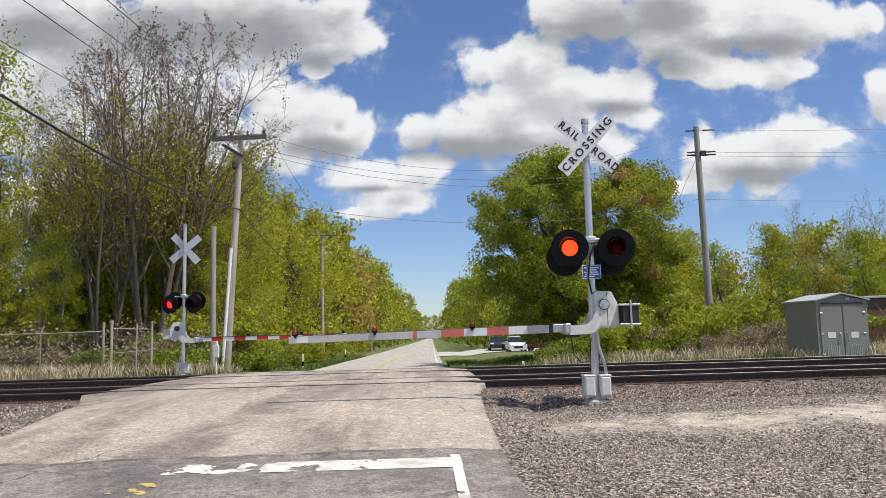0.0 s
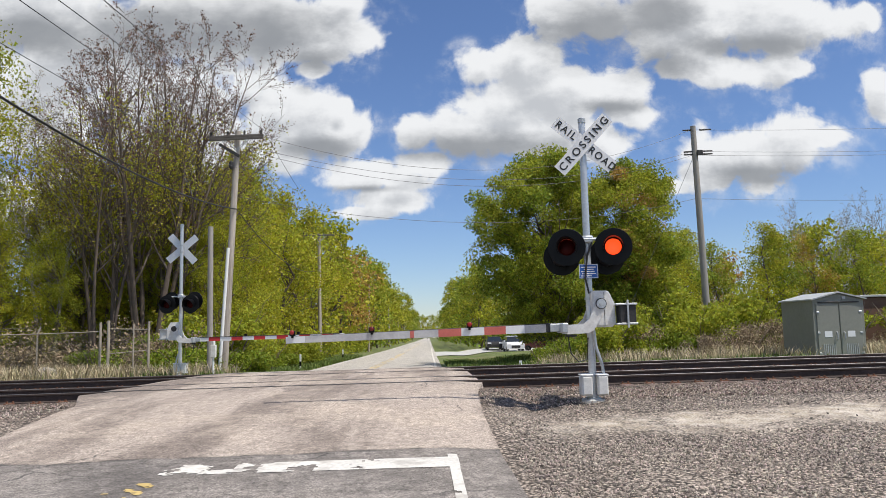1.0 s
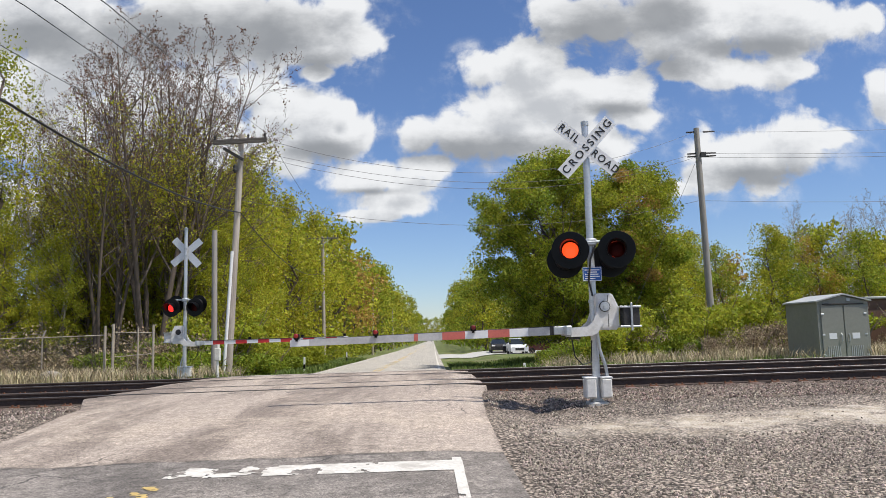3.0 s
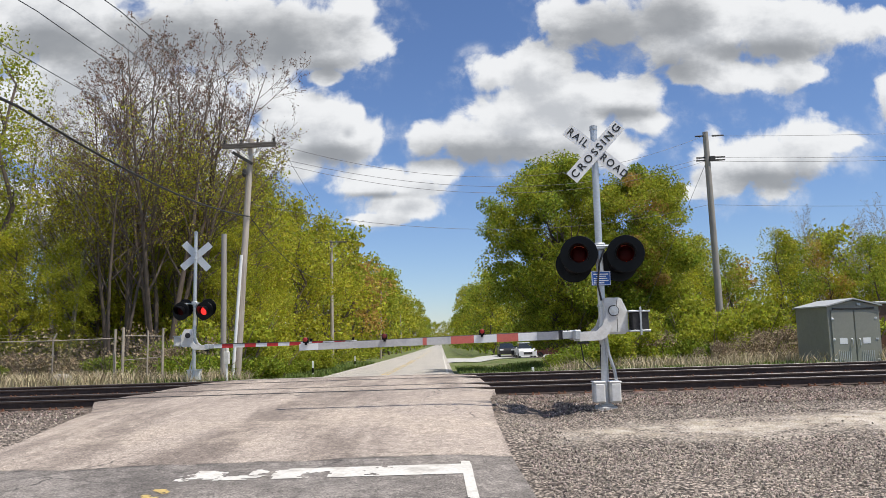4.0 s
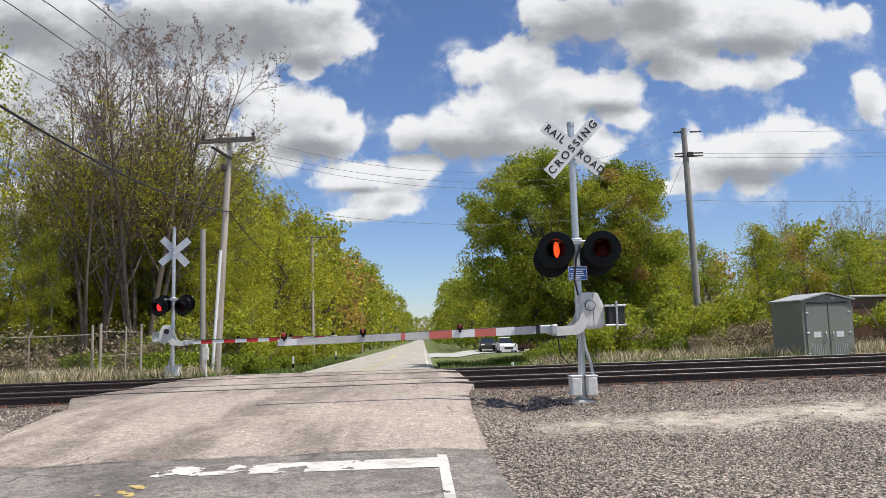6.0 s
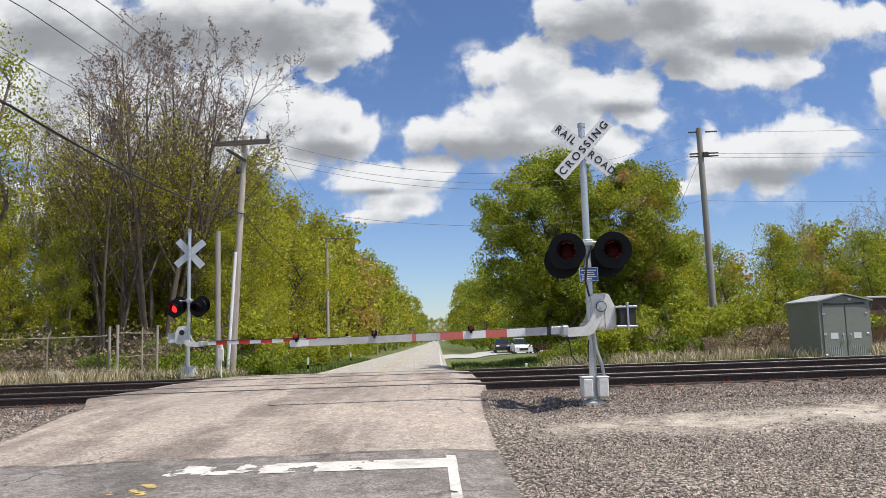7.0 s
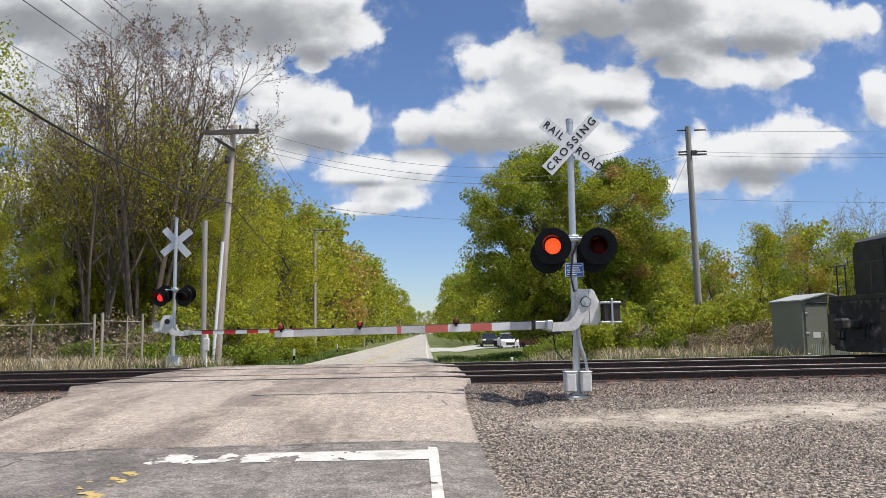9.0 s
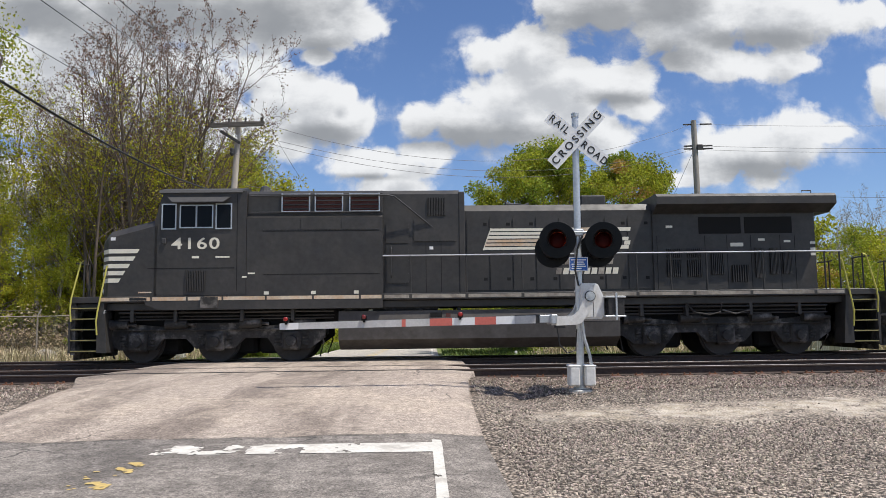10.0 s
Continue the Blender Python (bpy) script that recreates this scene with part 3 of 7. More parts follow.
def build_tracks():
    """Two tracks with ballast, timber ties and rails."""
    xs = list(np.arange(-30, 40, 0.4))
    xs = list(np.arange(-200, -30, 8)) + xs + list(np.arange(40, 300, 8))
    prof = [(14.3, 0.36), (14.9, 0.385), (15.6, 0.39), (18.9, 0.39), (19.3, 0.37), (19.8, 0.39), (23.0, 0.39), (24.4, 0.30)]
    vs = [(x, y, z + GRADE * x + (0.03 * noise.noise(Vector((x * 2, y * 2, 1))))) for x in xs for y, z in prof]
    n = len(prof)
    fs = [(i * n + k, i * n + k + 1, (i + 1) * n + k + 1, (i + 1) * n + k) for i in range(len(xs) - 1) for k in range(n - 1)
          if not (-6.3 < xs[i] < 0.9)]
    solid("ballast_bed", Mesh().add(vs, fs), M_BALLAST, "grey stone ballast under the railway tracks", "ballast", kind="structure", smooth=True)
    web = [(-0.075, 0), (0.075, 0), (0.075, 0.012), (0.012, 0.03), (0.010, 0.13), (0.036, 0.145), (0.036, 0.172), (0.03, 0.178), (-0.03, 0.178), (-0.036, 0.172), (-0.036, 0.145), (-0.010, 0.13), (-0.012, 0.03), (-0.075, 0.012)]
    head = [(-0.030, 0.177), (0.030, 0.177), (0.026, 0.1815), (-0.026, 0.1815)]
    for yc in (TRACK_A, TRACK_B):
        t = thing("railway_track", pose(0, yc, RAIL_TOP - 0.18, 0, -math.degrees(math.atan(GRADE)), 0),
                  "rusty steel railway track on timber ties in ballast", "railway track", "the two tracks", "structure")
        for s in (-1, 1):
            o = s * (0.7175 + 0.036)
            rail = part("rail", Mesh().prism([(o + p, q) for p, q in web], -200, 300, "x"), M_RAIL, t, "rusty brown steel rail")
            part("rail_head", Mesh().prism([(o + p, q) for p, q in head], -200, 300, "x"), M_RAILTOP, rail, "bright worn running surface")
        tie = Mesh().box(-0.115, 0.115, -1.3, 1.3, -0.17, 0.0, 0.015).data("tie", M_TIE)
        plate = Mesh()
        for s in (-1, 1):
            o = s * 0.7535
            plate.box(-0.09, 0.09, o - 0.17, o + 0.17, 0.0, 0.014)
            for dx in (-0.06, 0.06):
                for dy in (-0.1, 0.1):
                    plate.box(dx - 0.014, dx + 0.014, o + dy - 0.02, o + dy + 0.02, 0.0, 0.05)
        plate = plate.data("tie_plate", M_RUST)
        for i in range(-50, 70):
            x = i * 0.52 + random.uniform(-0.03, 0.03)
            if -6.4 < x < 0.9:
                continue
            a = part("tie", tie, None, t, m=pose(x, random.uniform(-0.05, 0.05), random.uniform(-0.005, 0.01), 0, 0, random.uniform(-1, 1)))
            part("tie_plate", plate, None, a)
    # flangeway gaps and joints in the crossing surface
    g = Mesh()
    for yy, w, x0, x1 in ((16.42, 0.075, -6.6, 1.15), (20.62, 0.07, -6.4, 1.1), (17.9, 0.02, -6.5, 1.0), (22.1, 0.02, -6.4, 1.0)):
        xs = np.arange(x0, x1, 0.12)
        for a, b in zip(xs[:-1], xs[1:]):
            wob = [0.02 * noise.noise(Vector((q * 0.9, yy, 0))) for q in (a, b)]
            ww = [w * (0.75 + 0.5 * abs(noise.noise(Vector((q * 2.1, yy, 7))))) for q in (a, b)]
            g.add([(a, yy + wob[0] - ww[0], road_z(a, yy) + 0.006), (b, yy + wob[1] - ww[1], road_z(b, yy) + 0.006),
                   (b, yy + wob[1] + ww[1], road_z(b, yy) + 0.006), (a, yy + wob[0] + ww[0], road_z(a, yy) + 0.006)], [(0, 1, 2, 3)])
    solid("crossing_gap", g, M_TAR, "dark flangeway gaps and joints across the pavement", "road joint", kind="structure")
    g = Mesh()
    for yc in (TRACK_A, TRACK_B):
        for s in (-1, 1):
            o = yc + s * 0.7535
            g.add([(-6.5, o - 0.03, road_z(-6.0, o) + 0.008 - 0.0035), (1.05, o - 0.03, road_z(0.6, o) + 0.011), (1.05, o + 0.03, road_z(0.6, o) + 0.011), (-6.5, o + 0.03, road_z(-6.0, o) + 0.0045)], [(0, 1, 2, 3)])
    solid("crossing_rail_head", g, M_RAILTOP, "worn rail heads flush with the crossing pavement", "rail", kind="structure")


def build_paint():
    def strip(outline_fn, name, mat, label, holes):
        """Chips of paint laid on the road where the wear has left them."""
        g = Mesh()
        for x, y, sx, sy in outline_fn():
            if noise.fractal(Vector((x * 3.6, y * 3.6, holes[0])), 0.7, 2.0, 5) + holes[1](x, y) < 0:
                continue
            g.add([(x, y, road_z(x, y) + 0.005), (x + sx, y, road_z(x + sx, y) + 0.005), (x + sx, y + sy, road_z(x + sx, y + sy) + 0.005), (x, y + sy, road_z(x, y + sy) + 0.005)], [(0, 1, 2, 3)])
        solid(name, g, mat, label, "road marking", kind="structure")

    def bar(x0, x1, y0, y1, step):
        return lambda: [(x, y, step, step) for x in np.arange(x0, x1, step) for y in np.arange(y0, y1, step)]
    strip(bar(-2.62, 0.29, 8.32, 8.79, 0.03), "stop_line", M_PAINT, "worn white stop line, flaking at one end",
          (3, lambda x, y: 0.75 if x > -1.05 else (0.10 - 0.10 * abs(y - 8.55) / 0.25 + (0.15 if x > -1.7 else -0.02))))
    strip(bar(0.215, 0.315, 3.5, 8.95, 0.02), "edge_line", M_PAINT, "white edge line on the near pavement", (8, lambda x, y: 0.62))
    strip(bar(-2.85, -2.5, 6.9, 8.0, 0.03), "centre_line", M_YELLOW, "nearly worn-away yellow centre line", (5, lambda x, y: -0.3))
    far = lambda off, w: lambda: [(lerp_table(ROAD_R, y) + off + dx, y, 0.06, s) for y, s in [(v, 0.5) for v in np.arange(25.5, 60, 0.5)] + [(v, 3.0) for v in np.arange(60, 260, 3.0)] for dx in np.arange(0, w, 0.06)]
    strip(far(-0.42, 0.12), "edge_line", M_PAINT, "white edge line beyond the tracks", (2, lambda x, y: 0.6))
    strip(far(-6.75, 0.12), "edge_line", M_PAINT, "white edge line along the far verge", (2, lambda x, y: 0.6))
    strip(far(-3.5, 0.12), "centre_line", M_YELLOW, "faded yellow centre line beyond the tracks", (4, lambda x, y: 0.12))
    strip(far(-3.75, 0.12), "centre_line", M_YELLOW, "faded yellow centre line beyond the tracks", (6, lambda x, y: 0.12))


def build_loose_stone():
    """Loose crushed stone lying over the yard and along the ties."""
    rng = np.random.default_rng(5)
    base = np.array([(-1, -.2, -.1), (1, .2, .1), (.1, -1, .15), (-.15, 1, -.1), (.2, .1, -.9), (-.2, -.1, .9)])
    faces = [(0, 2, 5), (2, 1, 5), (1, 3, 5), (3, 0, 5), (2, 0, 4), (1, 2, 4), (3, 1, 4), (0, 3, 4)]
    vs, fs = [], []

    def scatter(count, xr, yr, size, keep):
        for _ in range(count):
            x = rng.uniform(*xr)
            u = rng.uniform()
            y = yr[0] + (yr[1] - yr[0]) * u
            if not keep(x, y):
                continue
            s = size * rng.uniform(0.5, 1.35)
            q = Euler(rng.uniform(0, 6.28, 3)).to_matrix()
            sc = np.array(q) @ np.diag(rng.uniform(0.55, 1.2, 3) * s)
            p = (base * rng.uniform(0.8, 1.35, (6, 1))) @ sc.T
            z = (0.40 + GRADE * x if y > 14.9 else land_z(x, y) + 0.03) + s * 0.25
            n = len(vs)
            vs.extend((p + (x, y, z)).tolist())
            fs.extend(tuple(i + n for i in f) for f in faces)
    strip = lambda x, y: not (abs(y - (10.35 + 0.1 * x)) < 0.8 + 0.3 * noise.noise(Vector((x, y, 0))) and x > 1.6 and rng.uniform() < 0.97)
    scatter(17000, (0.95, 7.5), (5.6, 9.5), 0.0115, strip)
    scatter(17000, (1.0, 12), (8.5, 14.8), 0.0140, strip)
    scatter(3000, (-15, -5.9), (11, 14.5), 0.019, lambda x, y: x < lerp_table(ROAD_L, y) - 0.1)

    def heap(name, mat, label):
        me = bpy.data.meshes.new(name)
        me.from_pydata(vs, [], fs)
        me.materials.append(mat)
        tagged(new(name, me), label, "gravel", kind="stuff")
        vs.clear()
        fs.clear()
    heap("loose_stone", M_STONE, "loose grey crushed stone of mixed sizes")
    scatter(13000, (1.3, 16), (12.9, 16.2), 0.021, lambda x, y: not (y > 15.9 and rng.uniform() < 0.5))
    scatter(2500, (-15, -5.9), (14.0, 16.2), 0.021, lambda x, y: x < lerp_table(ROAD_L, y) - 0.1)
    heap("ballast_stone", M_BALLASTSTONE, "rust-stained brown ballast stone beside the track")

# ---------- crossing signals ----------
FLASHERS = []     # (turning lamp, phase)


def two_faced(radius, bulge, lit):
    """A lamp insert: a glowing dome in front (-y), a dark one behind."""
    me = Mesh()
    me.m = pose(0, 0, 0, 90, 0, 0)
    n = 20
    me.lathe([(radius, 0.0), (radius * 0.86, bulge * 0.5), (radius * 0.5, bulge * 0.9), (0.004, bulge)], n, 0)
    me.lathe([(radius, -0.002), (radius * 0.86, -bulge * 0.5), (radius * 0.5, -bulge * 0.9), (0.004, -bulge)], n, 1)
    return me


def flasher(parent, m, phase, lit):
    """One flashing unit: background disc, hood, cup and the lamp in it; faces -y."""
    body = Mesh()
    n = 28
    ring = []
    for r, y in ((0.135, 0.0), (0.295, 0.0), (0.30, 0.006), (0.295, 0.012), (0.135, 0.012)):
        ring.append([(r * math.cos(2 * math.pi * k / n), y, r * math.sin(2 * math.pi * k / n)) for k in range(n)])
    vs = [p for rr in ring for p in rr]
    fs = [(i * n + k, i * n + (k + 1) % n, (i + 1) * n + (k + 1) % n, (i + 1) * n + k) for i in range(4) for k in range(n)]
    body.add(vs, fs)
    disc = part("background_disc", body, M_LAMPBLACK, parent, "round black backing disc", m=m)
    cup = Mesh()
    cup.m = pose(0, 0.012, 0, -90, 0, 0)
    cup.lathe([(0.165, 0), (0.165, 0.02), (0.15, 0.15), (0.09, 0.19)], 20)
    cup.f = cup.f[:-2] + cup.f[-1:]
    cup.s = cup.s[:len(cup.f)]
    part("lamp_housing", cup, M_LAMPBLACK, disc, smooth=True)
    hood = Mesh()
    vs, fs = [], []
    steps = 22
    for k in range(steps + 1):
        a = radians(-35 + 250 * k / steps)
        reach = 0.10 + 0.22 * max(0.0, math.sin(a) * 0.75 + 0.25)
        for r in (0.158, 0.152):
            c, s = math.cos(a) * r, math.sin(a) * r
            vs += [(c, 0.0, s), (c, -reach, s - 0.03 * reach)]
    for k in range(steps):
        o = k * 4
        fs += [(o, o + 1, o + 5, o + 4), (o + 2, o + 6, o + 7, o + 3), (o + 1, o + 3, o + 7, o + 5)]
    hood.add(vs, fs)
    part("hood", hood, M_LAMPBLACK, disc, "long black sun hood", smooth=True)
    lens = part("lamp", two_faced(0.13, 0.04, True), [lit, M_LENS], disc, "round red flashing lamp", m=pose(0, 0.03, 0), smooth=True)
    FLASHERS.append((lens, phase, pose(0, 0.03, 0)))
    return disc


def arm_lamp(parent, x, z, phase):
    b = Mesh().box(-0.045, 0.045, -0.04, 0.04, 0.0, 0.09, 0.012)
    b.tube([(0, 0, -0.03), (0, 0, 0.01)], 0.02, 8)
    body = part("arm_lamp", b, M_LAMPBLACK, parent, "small red gate-arm lamp", m=pose(x, -0.045, z))
    lens = part("lens", two_faced(0.036, 0.018, True), [M_REDLIT, M_REDDARK], body, m=pose(0, -0.062, 0.06), smooth=True)
    if phase:
        FLASHERS.append((lens, phase, pose(0, -0.062, 0.06)))


def crossbuck(parent, z):
    for k, (words, ang, yo) in enumerate(((("RAIL", "ROAD"), 40, -0.075), (("CROSSING",), -47, -0.085))):
        blade = part("crossbuck_blade", Mesh().box(-0.605, 0.605, -0.003, 0.0, -0.115, 0.115), M_SIGNWHITE, parent, "white reflective blade with black capitals", m=pose(0, yo, z, 0, ang, 0))
        part("blade_back", Mesh().box(-0.604, 0.604, 0.001, 0.004, -0.114, 0.114), M_SIGNBACK, blade, "bare aluminium blade back")
        if len(words) == 2:
            for w, x in zip(words, (-0.37, 0.385)):
                part("lettering", dressed(lettering(w, 0.175, 0.002, 0.015, 1.28), M_BLACK), None, blade, m=pose(x, -0.006, 0) @ Matrix.Diagonal((0.92, 1, 1, 1)))
        else:
            part("lettering", dressed(lettering(words[0], 0.175, 0.002, 0.015, 1.42), M_BLACK), None, blade, m=pose(0.01, -0.006, 0) @ Matrix.Diagonal((1.06, 1, 1, 1)))


def gate_signal(m, old, name_label, height, arm_len, sag):
    t = thing("crossing_signal", m, name_label, "crossing signal", "crossing signals")
    part("mast", Mesh().tube([(0, 0, 0.35), (0, 0, height)], [0.062, 0.055], 16), M_ALU, t, "round aluminium mast", smooth=True)
    part("mast_cap", Mesh().tube([(0, 0, height - 0.02), (0, 0, height + 0.05), (0, 0, height + 0.07)], [0.064, 0.064, 0.03], 16), M_GALV, t, smooth=True)
    part("pedestal", Mesh().box(-0.16, 0.16, -0.16, 0.16, -0.35, 0.03, 0.02), M_CONCRETE, t, "pale concrete footing")
    part("flange", Mesh().box(-0.10, 0.10, -0.10, 0.10, 0.03, 0.06, 0.008).tube([(0, 0, 0.06), (0, 0, 0.40)], [0.085, 0.07], 14), M_GALV, t, smooth=True)
    for s in (-1, 1):
        jb = part("junction_box", Mesh().box(-0.085, 0.085, -0.13, 0.11, 0.09, 0.40, 0.018), M_GREYCAST, t, "light grey cast junction box", m=pose(s * 0.125, -0.04, 0))
        part("box_lid", Mesh().box(-0.07, 0.07, -0.145, -0.128, 0.11, 0.385, 0.008), M_GREYCAST, jb)
        part("box_top", Mesh().box(-0.095, 0.095, -0.14, 0.12, 0.40, 0.425, 0.008), M_SIGNWHITE, jb)
    # flashers
    zl = 2.44
    part("crossarm", Mesh().tube([(-0.42, -0.08, zl + 0.14), (0.42, -0.08, zl + 0.14)], 0.024, 10).box(-0.09, 0.09, -0.1, 0.08, zl + 0.08, zl + 0.20, 0.02), M_GALV, t, "galvanised lamp bracket", smooth=True)
    for s, ph in ((-1, "L"), (1, "R")):
        for back in (0, 1):
            yaw = (-14 if not back else 180 - 12)
            fl = flasher(t, pose(s * 0.375, -0.22 + 0.46 * back, zl - 0.12 * back, 0, 0, yaw), (("far_" if not old else "") + ph) if (back == (0 if old else 1)) else "off", M_LENSLIT if old else M_LENSFAR)
        part("lamp_arm", Mesh().tube([(s * 0.375, -0.2, zl + 0.02), (s * 0.375, -0.09, zl + 0.14), (s * 0.375, 0.2, zl)], 0.022, 8), M_GALV, t, smooth=True)
    # notice
    sg = not old or part("notice", Mesh().box(-0.155, 0.155, -0.004, 0.0, -0.115, 0.115, 0.0), M_BLUESIGN, t, "small blue notice with white rim and lines", m=pose(-0.01, -0.085, 2.06))
    if old:
        rim = Mesh()
        for a in (Mesh().box(-0.15, 0.15, -0.007, -0.0055, 0.102, 0.11), Mesh().box(-0.15, 0.15, -0.007, -0.0055, -0.11, -0.102), Mesh().box(-0.15, -0.142, -0.007, -0.0055, -0.102, 0.102), Mesh().box(0.142, 0.15, -0.007, -0.0055, -0.102, 0.102)):
            rim.add(a.v, a.f)
        part("rim", rim, M_WHITE, sg)
        for k, (a, b) in enumerate(((-0.12, 0.12), (-0.08, 0.08), (-0.12, 0.10), (-0.11, 0.12), (-0.12, 0.05))):
            part("text_bar", Mesh().box(a, b, -0.0065, -0.0045, 0.065 - 0.035 * k - 0.008, 0.065 - 0.035 * k + 0.008), M_WHITE, sg)
    crossbuck(t, 4.15)
    for z in (4.02, 4.24):
        part("crossbuck_clamp", Mesh().box(-0.05, 0.05, -0.075, 0.07, z, z + 0.04, 0.005), M_GALV, t)
    # gate mechanism
    out = [(0.01, 1.16), (0.32, 1.16), (0.37, 1.22), (0.37, 1.52), (0.28, 1.72), (0.24, 1.74), (0.03, 1.74), (0.0, 1.70)]
    h = Mesh().prism(out, -0.17, 0.19, "y")
    hs = part("mechanism_case", h, M_GREYCAST, t, "light grey gate mechanism case")
    part("case_door", Mesh().prism([(0.2 + (x - 0.2) * 0.86, 1.45 + (z - 1.45) * 0.88) for x, z in out], -0.19, -0.168, "y"), M_GREYCAST, hs)
    part("case_seam", Mesh().box(0.19, 0.197, -0.194, -0.189, 1.20, 1.71), M_DARKIRON, hs)
    for bk in (-1, 1):
        y0 = -0.24 if bk < 0 else 0.21
        arm_o = [(0.12, 1.64), (0.20, 1.60), (0.215, 1.50), (0.10, 1.27), (0.0, 1.11), (-0.09, 1.07), (-0.42, 1.06), (-0.42, 1.20), (-0.15, 1.22), (-0.06, 1.30), (0.05, 1.58)]
        br = part("arm_bracket", Mesh().prism(arm_o, y0, y0 + 0.05, "y"), M_GREYCAST, t, "cranked grey cast arm bracket")
        part("pivot_ring", Mesh().tube([(0.13, y0 - 0.012, 1.53), (0.13, y0 + 0.062, 1.53)], 0.088, 18), M_DARKIRON, br, smooth=True)
        part("pivot_boss", Mesh().tube([(0.13, y0 - 0.02, 1.53), (0.13, y0 + 0.06, 1.53)], 0.075, 18).tube([(0.13, y0 - 0.035, 1.53), (0.13, y0, 1.53)], 0.03, 12), M_GALV, br, smooth=True)
    part("bracket_shoe", Mesh().box(-0.5, -0.40, -0.24, 0.26, 1.08, 1.24, 0.015).box(-0.66, -0.48, -0.06, 0.06, 1.10, 1.23, 0.01), M_GALV, t, "galvanised arm shoe")
    part("limit_foot", Mesh().box(-0.44, -0.27, -0.22, -0.1, 1.02, 1.055, 0.006), M_DARKIRON, t)
    for k in range(5):
        part("counterweight", Mesh().box(0.42, 0.68, -0.26 + 0.05 * k, -0.22 + 0.05 * k, 1.22 + 0.02 * (k % 2), 1.50, 0.01), M_DARKIRON if old else M_GREYCAST, t, "stacked steel counterweight plate")
    part("weight_frame", Mesh().box(0.36, 0.70, -0.28, 0.02, 1.50, 1.53, 0.006).box(0.36, 0.70, -0.28, 0.02, 1.19, 1.22, 0.006).box(0.53, 0.56, -0.29, -0.27, 1.14, 1.58, 0.004), M_GALV, t)
    # gate arm
    y = 0.0
    x0, x1, z0, z1 = -0.55, -0.55 - arm_len, 1.165, 1.165 - sag

    def seg(a, b, mat, nm, lab, yy=0.0):
        za, zb = z0 + (z1 - z0) * a, z0 + (z1 - z0) * b
        xa, xb = x0 + (x1 - x0) * a, x0 + (x1 - x0) * b
        ha, hb = 0.066 - 0.014 * a, 0.066 - 0.014 * b
        me = Mesh()
        vs = []
        for x, z, hh in ((xa, za, ha), (xb, zb, hb)):
            vs += [(x, yy - 0.025, z - hh), (x, yy + 0.025, z - hh), (x, yy + 0.025, z + hh), (x, yy - 0.025, z + hh)]
        me.add(vs, [(0, 1, 5, 4), (1, 2, 6, 5), (2, 3, 7, 6), (3, 0, 4, 7), (0, 3, 2, 1), (4, 5, 6, 7)])
        return part(nm, me, mat, ga, lab)
    ga = part("gate_arm", Mesh().tube([(x0, 0.03, z0 + 0.07), (x0 + (x1 - x0) * 0.97, 0.03, z1 + 0.05)], 0.012, 6), M_CABLE, t, "long crossing gate arm, lowered")
    if old:
        cuts = [(0, .04, M_DARKIRON), (.04, .12, M_ARMGREY), (.12, .19, M_SIGNWHITE), (.19, .27, M_ARMRED), (.27, .355, M_SIGNWHITE), (.355, .44, M_ARMRED), (.44, .53, M_ARMGREY), (.53, .545, M_ARMRED), (.545, .93, M_ARMGREY), (.93, 1.0, M_SIGNWHITE)]
    else:
        cuts = [(k / 13, (k + 1) / 13, M_ARMREDNEW if k % 2 else M_SIGNWHITE) for k in range(13)]
    for a, b, mat in cuts:
        seg(a, b, mat, "arm_band", "")
    at = lambda f: (x0 + (x1 - x0) * f, z0 + (z1 - z0) * f + 0.058)
    ph = ("armR", "armL") if old else ("", "")
    for f, p in ((0.325, ph[0]), (0.685, ph[1]), (0.975, "")):
        arm_lamp(ga, *at(f), p)
    # cables
    part("cable", Mesh().tube([(-0.40, -0.15, 1.04), (-0.36, -0.16, 0.75), (-0.24, -0.15, 0.62), (-0.09, -0.10, 0.66), (-0.06, -0.06, 1.0)], 0.011, 6), M_CABLE, t, smooth=True)
    part("conduit", Mesh().tube([(0.02, -0.10, 1.18), (0.05, -0.11, 0.85), (0.13, -0.1, 0.6), (0.16, -0.09, 0.42)], 0.026, 8), M_GALV, t, "flexible grey conduit", smooth=True)
    part("conduit", Mesh().tube([(-0.02, -0.09, 1.7), (-0.07, -0.10, 1.95), (-0.03, -0.11, 2.3), (0.06, -0.1, 2.52)], 0.016, 8), M_CABLE, t, smooth=True)
    for z in (1.25, 1.60):
        part("mast_band", Mesh().tube([(0, 0, z), (0, 0, z + 0.04)], 0.075, 14), M_GALV, t, smooth=True)
    return t


